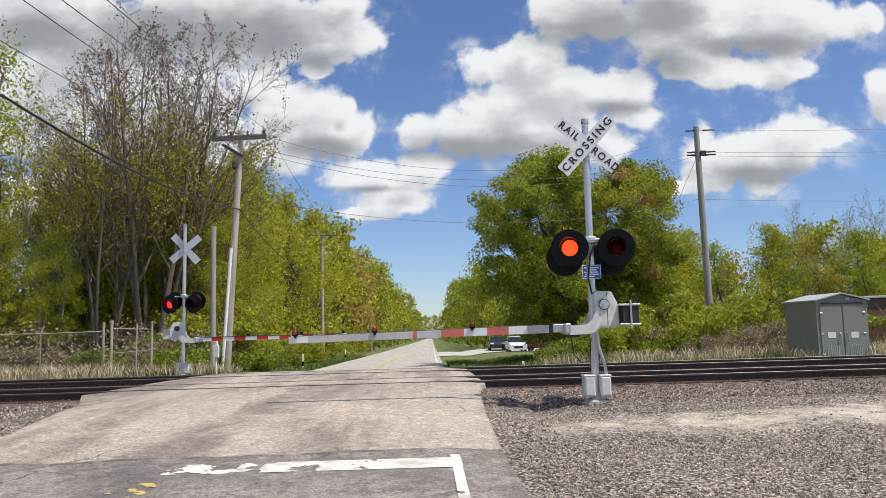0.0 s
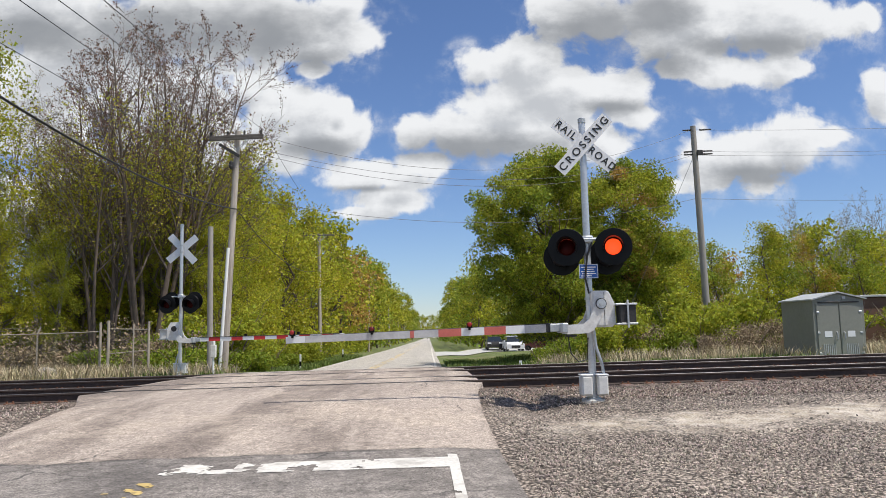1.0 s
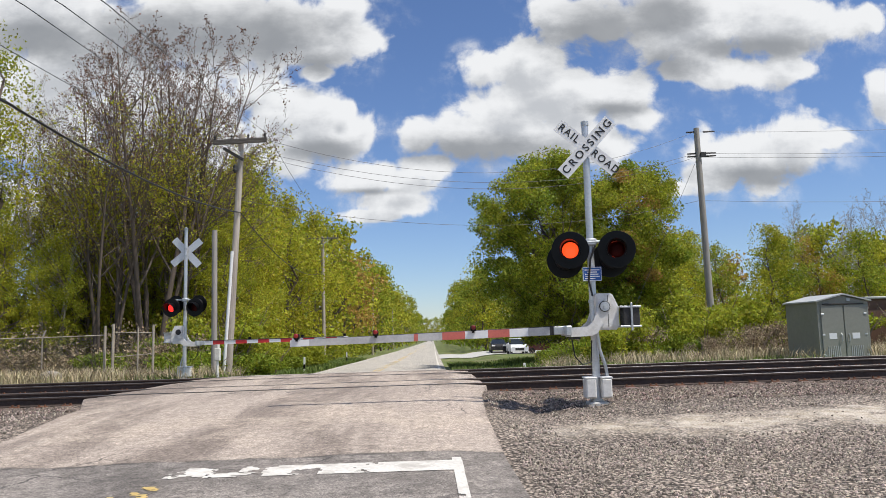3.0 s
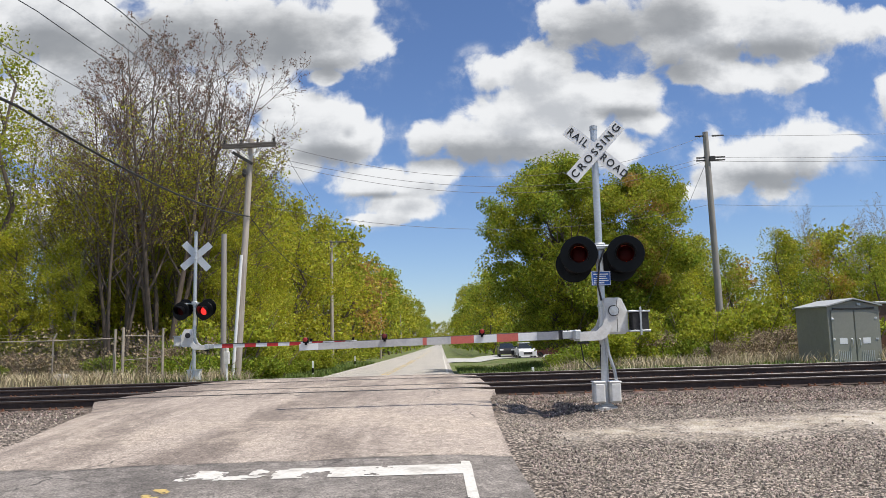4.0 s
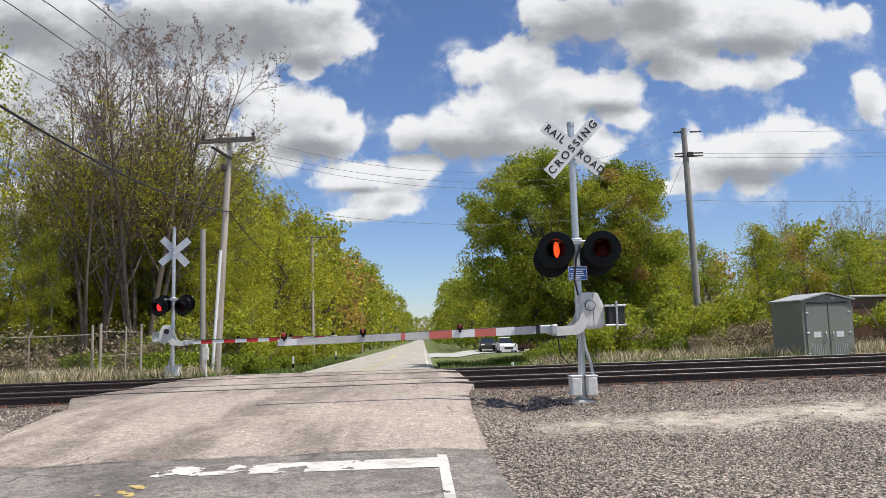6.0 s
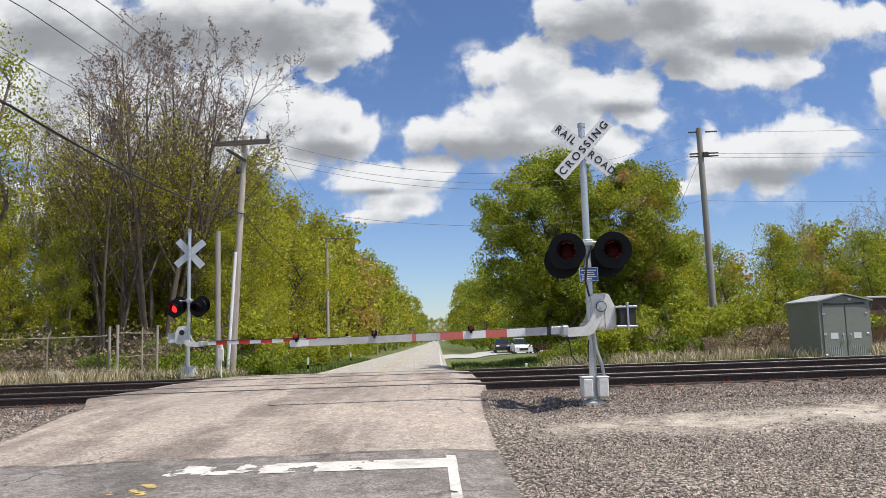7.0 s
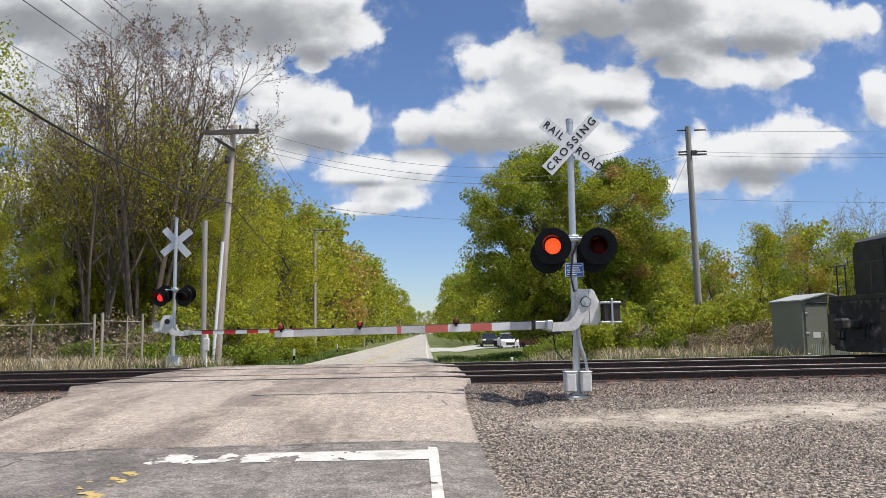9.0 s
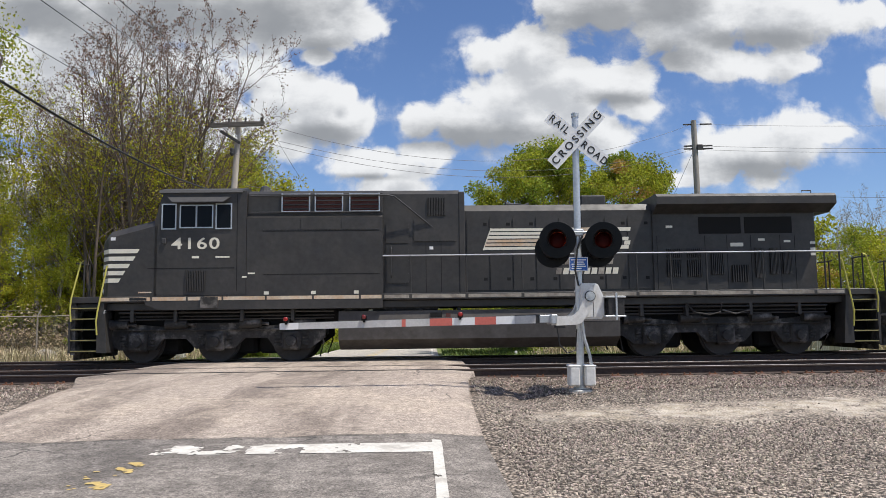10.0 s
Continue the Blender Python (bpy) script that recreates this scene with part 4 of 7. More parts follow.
# ---------- poles, wires, shed, fence, small things ----------
def utility_pole(base, top, r0, r1, mat, label, arms=(), extras=None):
    t = thing("utility_pole", pose(*base), label, "utility pole", "utility poles")
    d = Vector(top) - Vector(base)
    part("shaft", Mesh().tube([(0, 0, -0.3), d * 0.5, d], [r0, (r0 + r1) / 2, r1], 12), mat, t, smooth=True)
    for f, half, dy, yaw in arms:
        p = d * f
        ca = part("crossarm", Mesh().box(-half, half, -0.05, 0.05, -0.05, 0.045, 0.01), M_ARMWOOD, t, "dark timber crossarm", m=pose(*p, 0, 0, yaw) @ pose(0, -r1 - 0.05, 0))
        for x in np.linspace(-half * 0.92, half * 0.92, 4):
            part("insulator", Mesh().lathe([(0.02, 0.06), (0.02, 0.12), (0.05, 0.13), (0.055, 0.17), (0.03, 0.22), (0.012, 0.24)], 8), M_DARKIRON, ca, m=pose(x, 0, 0))
        part("brace", Mesh().tube([(-half * 0.5, -0.03, -0.06), (0, 0.02, -0.55)], 0.018, 5).tube([(half * 0.5, -0.03, -0.06), (0, 0.02, -0.55)], 0.018, 5), M_GALV, t, m=pose(*p, 0, 0, yaw) @ pose(0, -r1 - 0.05, 0))
    return t


def wire(a, b, drop, r=0.009, name="overhead_wire", label="thin overhead wire strung between poles", mat=None, n=18):
    a, b = Vector(a), Vector(b)
    pts = [a.lerp(b, k / n) - Vector((0, 0, 4 * drop * (k / n) * (1 - k / n))) for k in range(n + 1)]
    return solid(name, Mesh().tube(pts, r, 5), mat or M_WIRE, label, "wire", "overhead wires", smooth=True)


def build_poles():
    g = lambda x, y: land_z(x, y)
    pl = utility_pole((-7.9, 31.0, g(-7.9, 31)), (-7.38, 31.0, 9.95), 0.15, 0.12, M_POLE, "leaning weathered timber utility pole with a twin crossarm", [(0.975, 1.15, 0, -8), (0.965, 1.15, 0, -8)])
    base = Vector((-7.9, 31.0, g(-7.9, 31)))
    part("conduit", Mesh().tube([(-0.13, -0.19, -0.1), (0.20, -0.17, 5.3)], 0.065, 10), M_PVC, pl, "white plastic conduit riser", smooth=True)
    part("bracket_arm", Mesh().box(-0.75, 0.2, -0.05, 0.05, -0.06, 0.06, 0.01), M_DARKIRON, pl, m=pose(0.45, -0.2, 9.15, 0, 32, 0))
    part("insulator", Mesh().lathe([(0.03, 0), (0.09, 0.1), (0.09, 0.3), (0.03, 0.36)], 10), M_DARKIRON, pl, m=pose(0.3, -0.2, 8.5))
    p2b, p2t = (14.62, 38.5, g(14.6, 38.5)), (14.42, 38.5, 11.95)
    p2 = utility_pole(p2b, p2t, 0.19, 0.14, M_POLEGREY, "tall grey timber utility pole with dead-end insulators")
    for z, off in ((11.75, 0.0), (10.6, 0.35), (10.45, -0.35)):
        for s in (-1, 1):
            part("insulator", Mesh().tube([(s * 0.15, 0, z - p2b[2]), (s * 0.75, 0, z - p2b[2] + 0.02 * s)], [0.05, 0.04], 8), M_DARKIRON, p2, smooth=True)
    part("bracket", Mesh().box(-0.12, 0.18, -0.05, 0.05, -0.14, 0.14, 0.02), M_DARKIRON, p2, m=pose(0, -0.15, 10.5 - p2b[2]))
    utility_pole((-7.93, 60, g(-7.9, 60)), (-7.99, 60, 9.5), 0.15, 0.12, M_POLE, "brown timber utility pole with one crossarm", [(0.985, 1.3, 0, 0)])
    utility_pole((-7.6, 110, g(-7.6, 110)), (-7.37, 110, 9.9), 0.15, 0.11, M_POLE, "distant timber utility pole with crossarm", [(0.985, 1.2, 0, 0)])
    utility_pole((-7.0, 170, g(-7, 170)), (-7.2, 170, 7.6), 0.15, 0.11, M_POLE, "far timber utility pole", [(0.985, 1.2, 0, 0)])
    utility_pole((-6.4, 220, g(-6.4, 220)), (-6.6, 220, 8.3), 0.15, 0.11, M_POLE, "far timber utility pole", [(0.985, 1.2, 0, 0)])
    utility_pole((9.5, 180, g(9.5, 180)), (9.4, 180, 7.0), 0.15, 0.11, M_POLE, "far timber utility pole beside the road")
    utility_pole((-7.45, 27.5, g(-7.45, 27.5)), (-7.48, 27.5, 5.5), 0.105, 0.095, M_POLEGREY, "short grey-green timber pole without arms")
    utility_pole((47.2, 80, g(47, 80)), (47.1, 80, 8.0), 0.13, 0.11, M_POLE, "distant timber pole with short crossarms", [(0.97, 1.5, 0, 0), (0.88, 1.0, 0, 0)])
    utility_pole((48.6, 82, g(48, 82)), (48.6, 82, 7.6), 0.13, 0.11, M_POLE, "distant timber pole with short crossarms", [(0.97, 0.8, 0, 0)])
    lp = thing("street_lamp", pose(34.4, 70, g(34.4, 70)), "thin steel lamp pole with a long arm", "street lamp")
    zt = 7.85 - g(34.4, 70)
    part("pole", Mesh().tube([(0, 0, -0.2), (0.1, 0, zt)], [0.09, 0.06], 8), M_GALV, lp, smooth=True)
    part("arm", Mesh().tube([(0.1, 0, zt - 0.05), (-2.4, 0, zt - 0.1)], 0.04, 6), M_GALV, lp, smooth=True)
    # meter post beside the grey pole
    mp = thing("meter_post", pose(-6.98, 26.2, g(-6.98, 26.2)), "white conduit post with a small grey box", "meter post")
    part("post", Mesh().tube([(0, 0, -0.1), (0, 0, 0.8)], 0.035, 8), M_PVC, mp, smooth=True)
    part("box", Mesh().box(-0.09, 0.09, -0.07, 0.07, 0.7, 1.12, 0.015).tube([(0, 0, 1.1), (0, 0, 1.35)], 0.06, 10), M_GREYCAST, mp)

    # overhead lines
    tip = (-7.40, 30.8, 9.95)
    wire((-7.45, 14, 5.95), (-7.45, 30.9, 6.70), 0.35, 0.028, "overhead_cable", "thick black cable sagging to a pole", M_CABLE)
    wire((-7.45, 14, 5.95), (-7.5, -12, 5.9), 0.3, 0.028, "overhead_cable", "thick black cable sagging to a pole", M_CABLE)
    wire((-7.4, 30.9, 6.70), (-8.0, 60, 6.6), 1.0, 0.02, "overhead_cable", "thick black cable sagging to a pole", M_CABLE)
    for a, b in (((-6.46, 12.65, 7.13), (-8.4, 31, 9.95)), ((-5.83, 12.65, 7.12), (-7.2, 31, 9.95)), ((-5.1, 12.65, 7.11), (-6.3, 31, 9.95))):
        wire(a, b, 0.05)
        wire(a, Vector(a) - (Vector(b) - Vector(a)) * 1.2, 0.2)
    wire((-7.9, 14, 7.2), (-7.4, 30.9, 8.4), 0.15)
    for dx, z in ((-1.0, 9.9), (0.0, 9.9), (1.0, 9.9)):
        wire((-7.3 + dx, 31, z), (-8.0 + dx, 60, 9.55), 0.35)
        wire((-8.0 + dx, 60, 9.55), (-7.4 + dx, 110, 9.9), 0.8)
    # across the road to the tall pole, and on to the east
    wire((-6.3, 31, 9.7), (14.3, 38.5, 11.75), 1.75)
    wire((-6.9, 31, 9.3), (14.3, 38.5, 10.6), 1.45)
    wire((-6.9, 31, 9.1), (14.3, 38.5, 10.4), 1.55)
    wire((-7.3, 31, 7.2), (14.3, 38.5, 8.1), 1.15)
    for z, e in ((11.75, 11.1), (10.6, 9.9), (10.4, 9.7), (8.1, 7.4)):
        wire((14.6, 38.5, z), (44, 33, e + 0.4), 0.5)
    wire((14.4, 38.5, 10.4), (9.9, 38.2, 1.2), 0.0, 0.01, "guy_wire", "taut guy wire from the tall pole")


def build_shed():
    x0, x1, y0, y1 = 13.38, 15.15, 26.0, 28.2
    z0, z1, za = 0.25, 2.36, 2.60
    t = thing("signal_shed", pose((x0 + x1) / 2, y0, z0), "grey-green steel signal shed with double doors", "equipment shed")
    w, d, h, a = (x1 - x0) / 2, y1 - y0, z1 - z0, za - z0
    part("body", Mesh().prism([(-w, 0), (w, 0), (w, h), (0, a - 0.03), (-w, h)], 0, d, "y"), M_SHED, t)
    roof = Mesh()
    for s in (-1, 1):
        roof.add([(0, -0.1, a), (s * (w + 0.08), -0.1, h), (s * (w + 0.08), d + 0.08, h), (0, d + 0.08, a), (0, -0.1, a + 0.045), (s * (w + 0.08), -0.1, h + 0.045), (s * (w + 0.08), d + 0.08, h + 0.045), (0, d + 0.08, a + 0.045)],
                 [(0, 1, 2, 3), (4, 7, 6, 5), (0, 4, 5, 1), (1, 5, 6, 2), (2, 6, 7, 3)])
    part("roof", roof, M_SHEDROOF, t, "pale grey gabled roof")
    for s in (-1, 1):
        dr = part("door", Mesh().box(-w * 0.43, w * 0.43, -0.035, -0.004, 0.06, h - 0.12, 0.008), M_SHED, t, "louvred steel door", m=pose(s * w * 0.45, 0, 0))
        part("notice", Mesh().box(-0.13, 0.13, -0.041, -0.036, 0, 0.2), M_WHITE, dr, "white notice plate", m=pose(-0.02, 0, 0.85))
        part("handle", Mesh().tube([(0, -0.03, 0.75), (0, -0.09, 0.8), (0, -0.09, 0.98), (0, -0.03, 1.02)], 0.018, 6), M_GALV, dr, "steel handle", m=pose(-s * 0.27, 0, 0))
        for k in range(7):
            part("louvre", Mesh().box(-0.012, 0.012, -0.046, -0.036, 0.12, 0.62), M_SHEDROOF, dr, m=pose(-0.2 + 0.065 * k, 0, 0))
        for z in (0.3, 1.0, 1.7):
            part("hinge", Mesh().box(-0.05, 0.05, -0.05, -0.034, -0.03, 0.03, 0.006), M_GALV, dr, m=pose(s * 0.34, 0, z))
    part("header", Mesh().box(-w * 0.8, w * 0.8, -0.06, -0.003, h - 0.09, h - 0.05, 0.006), M_DARKIRON, t)
    part("vent_cap", Mesh().box(-0.06, 0.06, -0.05, 0.05, 0, 0.1, 0.01), M_GALV, t, m=pose(0.2, 0.01, a - 0.22))
    b = thing("brown_shed", pose(22.3, 34.0, 0.0), "low brown clad shed behind the signal shed", "shed")
    part("body", Mesh().box(-2.4, 2.4, 0, 3, -0.1, 2.68, 0.03), M_BROWN, b)
    part("roof", Mesh().box(-2.5, 2.5, -0.12, 3.1, 2.68, 2.78, 0.02), M_SHEDROOF, b)


def build_fence():
    t = thing("chain_link_fence", pose(0, 0, 0), "rusty chain-link fence with steel posts beside the tracks", "fence")
    def post(x, y, z1, r=0.035, barb=False):
        z0 = land_z(x, y)
        p = part("post", Mesh().tube([(x, y, z0 - 0.2), (x, y, z1)] + ([(x + 0.12, y, z1 + 0.25)] if barb else []), r, 8), M_FENCEPOST, t, smooth=True)
    post(-14.2, 29, 1.84, 0.03, True)
    post(-11.82, 28.8, 2.2, 0.05)
    post(-11.4, 28.5, 2.25, 0.055)
    post(-10.5, 28.5, 2.1, 0.03)
    post(-9.95, 28.5, 2.2, 0.045)
    for x in (-17.2, -20.2, -23.2, -26.2):
        post(x, 29.1, 1.84, 0.03, True)
    part("rail", Mesh().tube([(-29, 29.1, 1.82), (-14.2, 29, 1.82), (-11.82, 28.8, 1.86)], 0.02, 6), M_FENCEPOST, t)
    part("rail", Mesh().tube([(-11.4, 28.5, 1.95), (-9.95, 28.5, 1.90)], 0.02, 6).tube([(-11.4, 28.5, 1.05), (-9.95, 28.5, 1.15)], 0.018, 6), M_FENCEPOST, t)
    net = Mesh()
    pitch = 0.085
    def run(xa, xb, y, z0, z1):
        h = z1 - z0
        x = xa - h
        while x < xb:
            for s in (-1, 1):
                a0, a1 = (x, x + h) if s > 0 else (x + h, x)
                lo, hi = max(min(a0, a1), xa), min(max(a0, a1), xb)
                if hi > lo:
                    f = lambda q: z0 + (q - a0) / (a1 - a0) * h
                    r = 0.0035
                    net.add([(lo, y, f(lo) - r), (hi, y, f(hi) - r), (hi, y, f(hi) + r), (lo, y, f(lo) + r)], [(0, 1, 2, 3)])
            x += pitch
    run(-29, -11.82, 28.95, 0.12, 1.82)
    run(-11.4, -9.95, 28.5, 0.15, 1.9)
    part("mesh", net, M_FENCE, t, "fine diamond wire mesh")
    for z in (1.95, 2.05):
        part("barbed_wire", Mesh().tube([(-29, 29.2, z), (-14.1, 29.1, z)], 0.006, 4), M_FENCE, t)
    b = Mesh()
    rings = [(0.40, -0.1), (0.42, 0.12), (0.40, 0.3), (0.32, 0.44), (0.18, 0.52), (0.03, 0.54)]
    b.lathe(rings, 18)
    b.v = [Vector((p.x * 1.0, p.y * 0.55, p.z)) + Vector((0.03, 0.03, 0.02)) * noise.noise(p * 4) for p in b.v]
    solid("concrete_marker", b, M_BOULDER, "rounded grey concrete marker stone in dry grass", "marker stone", m=pose(-12.87, 27.0, 0.13), smooth=True)
    for (x, y, tall, lab) in ((-4.66, 42.0, 0.85, "small white and black delineator post"), (3.82, 30.0, 0.5, "short white marker post"), (-3.9, 62, 0.9, "small white and black delineator post")):
        if x < 0:
            x = lerp_table(ROAD_L, y) - 0.75
        d = thing("delineator", pose(x, y, land_z(x, y)), lab, "marker post", "delineators")
        part("post", Mesh().box(-0.05, 0.05, -0.02, 0.02, -0.1, tall, 0.008), M_PVC, d)
        if tall > 0.6:
            part("band", Mesh().box(-0.055, 0.055, -0.024, -0.018, tall * 0.25, tall * 0.55), M_LAMPBLACK, d)


def build_car(x, y, yaw, paint, label, tall=1.5):
    t = thing("car", pose(x, y, land_z(x, y) + 0.02, 0, 0, yaw), label, "car", "parked cars")
    L, W, H = 4.5, 0.9, tall
    lower = [(-2.2, 0.32), (-2.25, 0.75), (-2.05, 0.98), (-1.15, 1.06), (2.1, 1.06), (2.22, 0.9), (2.2, 0.35)]
    body = part("body", Mesh().prism(lower, -W, W, "y"), paint, t)
    cab = Mesh()
    cab.add([(-1.25, -W * 0.95, 1.05), (2.05, -W * 0.95, 1.05), (2.05, W * 0.95, 1.05), (-1.25, W * 0.95, 1.05), (-0.5, -W * 0.74, H), (1.6, -W * 0.74, H), (1.6, W * 0.74, H), (-0.5, W * 0.74, H)],
            [(0, 1, 2, 3), (4, 7, 6, 5), (0, 4, 5, 1), (1, 5, 6, 2), (2, 6, 7, 3), (3, 7, 4, 0)])
    part("glasshouse", cab, M_CARGLASS, t, "dark windows")
    part("roof", Mesh().box(-0.5, 1.6, -W * 0.75, W * 0.75, H - 0.01, H + 0.05, 0.03), paint, t)
    for px in (-1.35, 1.35):
        for s in (-1, 1):
            wh = Mesh()
            wh.m = pose(px, s * (W - 0.1), 0.32, 90, 0, 0)
            wh.lathe([(0.3, -0.11), (0.33, -0.08), (0.33, 0.08), (0.3, 0.11)], 16)
            w = part("wheel", wh, M_CABLE, t, smooth=True)
    for s in (-1, 1):
        part("headlight", Mesh().box(-2.27, -2.1, s * 0.62 - 0.2, s * 0.62 + 0.2, 0.72, 0.88, 0.03), M_WHITE, t)
        part("mirror", Mesh().box(-0.75, -0.6, s * 1.0 - 0.08, s * 1.0 + 0.08, 1.05, 1.2, 0.02), paint, t)
    part("grille", Mesh().box(-2.28, -2.2, -0.45, 0.45, 0.45, 0.7, 0.02), M_CABLE, t)


M_CARGLASS = material("tinted glass", (0.02, 0.025, 0.03), 0.08)
M_CARBLACK = material("black car paint", (0.012, 0.012, 0.014), 0.25)
M_CARWHITE = material("white car paint", (0.78, 0.79, 0.80), 0.3)
M_CARRED = material("dull red car paint", (0.22, 0.06, 0.04), 0.4)

# ---------- trees and undergrowth ----------
def leaf_cards(rng, centres, size, flat=0.35):
    """Pointed leaves round the centres, as vertex and face arrays."""
    n = len(centres)
    a = rng.normal(size=(n, 3))
    a /= np.linalg.norm(a, axis=1, keepdims=True)
    b = rng.normal(size=(n, 3))
    b[:, 2] += flat
    b -= a * (a * b).sum(1, keepdims=True)
    b /= np.linalg.norm(b, axis=1, keepdims=True)
    s = size * rng.uniform(0.6, 1.35, (n, 1))
    c = np.asarray(centres)
    q = np.stack([c - a * s * 0.62, c + a * s * 0.28 - b * s * 0.5, c + a * s * 0.42 + b * s * 0.46], 1).reshape(-1, 3)
    f = np.arange(3 * n).reshape(n, 3)
    return q, f


def raw_mesh(name, verts, faces, mat):
    me = bpy.data.meshes.new(name)
    me.from_pydata(np.asarray(verts).tolist(), [], np.asarray(faces).tolist())
    me.materials.append(mat)
    return me


def branch_mesh(name, limbs, mat, sides=(8, 5, 4, 3, 3)):
    """Round tapering limbs, as (points, radii, level), in one mesh."""
    me = Mesh()
    for pts, rad, level in limbs:
        me.tube(pts, rad, sides[min(level, 4)], caps=False)
    m = bpy.data.meshes.new(name)
    m.from_pydata([tuple(p) for p in me.v], [], me.f)
    m.materials.append(mat)
    m.polygons.foreach_set("use_smooth", [True] * len(me.f))
    return m


def bend(rng, a, b, sag, n=4):
    """Points of an uneven curve from a to b that leaves a steeply."""
    a, b = np.asarray(a, float), np.asarray(b, float)
    k = np.linspace(0, 1, n + 1)[:, None]
    p = a + (b - a) * k
    p[:, 2] -= sag * 4 * (k * (1 - k))[:, 0]
    p[1:-1] += rng.normal(size=(n - 1, 3)) * 0.04 * np.linalg.norm(b - a)
    return p


def make_tree(seed, name, label, height, base, radius, trunk_r, clumps, per, leaf_size, tints, group, dome=0.6, bark=None, clump=0.55, hollow=0.5, lean=0.0):
    """A leafy tree: trunk, limbs that reach into the crown, and sprays of small leaves at the limbs' ends."""
    rng = np.random.default_rng(seed)
    t = thing(name, pose(0, 0, -200), label, "tree", group)
    top = np.array([lean, 0, height * 0.93])
    spine = bend(rng, (0, 0, -0.3), top, 0, 7)
    at = lambda z: np.array([np.interp(z, spine[:, 2], spine[:, k]) for k in range(3)])
    limbs = [(spine, [trunk_r * (1 - 0.88 * k / 7) + 0.008 for k in range(8)], 0)]
    f = rng.beta(1.25, 1.15, clumps)
    ang = rng.uniform(0, 2 * math.pi, clumps)
    wide = radius * np.sin(np.pi * np.clip(0.10 + 0.87 * f, 0, 1) ** (1.0 - 0.25 * dome)) ** dome
    bulge = np.array([1 + 0.55 * noise.noise(Vector((math.cos(a) * 1.4 + seed, math.sin(a) * 1.4, q * 3.2))) for a, q in zip(ang, f)])
    r = wide * bulge * rng.uniform(0, 1, clumps) ** hollow
    cen = np.stack([r * np.cos(ang), r * np.sin(ang), base + (height - base) * f * (1 + 0.05 * (bulge - 1))], 1)
    cen[:, :2] += np.array([at(z)[:2] for z in cen[:, 2]])
    for c in cen[::2]:
        out = math.hypot(c[0], c[1])
        z0 = max(base * 0.6, c[2] - 0.35 - out * rng.uniform(0.5, 1.0))
        limbs.append((bend(rng, at(z0), c, rng.uniform(0.0, 0.10) * out, 3), [0.012 + 0.013 * out, 0.010 + 0.009 * out, 0.012, 0.006], 2))
    part("trunk", branch_mesh("trunk", limbs, bark or M_BARKDARK), None, t, "dark trunk and limbs")
    pick = rng.choice(len(tints), clumps, p=[w for _, w in tints])
    for k, (leaf, _) in enumerate(tints):
        c = cen[pick == k]
        if not len(c):
            continue
        size = clump * rng.uniform(0.6, 1.4, (len(c), 1, 1))
        d = rng.normal(size=(len(c), per, 3))
        d *= rng.uniform(0.1, 1.0, (len(c), per, 1)) ** 0.5 / np.linalg.norm(d, axis=2, keepdims=True)
        d = d * size * 1.75 * np.array([1, 1, 0.78])
        d[:, :, 2] -= 0.12 * (d[:, :, 0] ** 2 + d[:, :, 1] ** 2)
        p = (c[:, None, :] + d).reshape(-1, 3)
        v, q = leaf_cards(rng, p[p[:, 2] > 0.25], leaf_size)
        part("crown", raw_mesh("crown", v, q, LEAFS[leaf]), None, t)
    return t


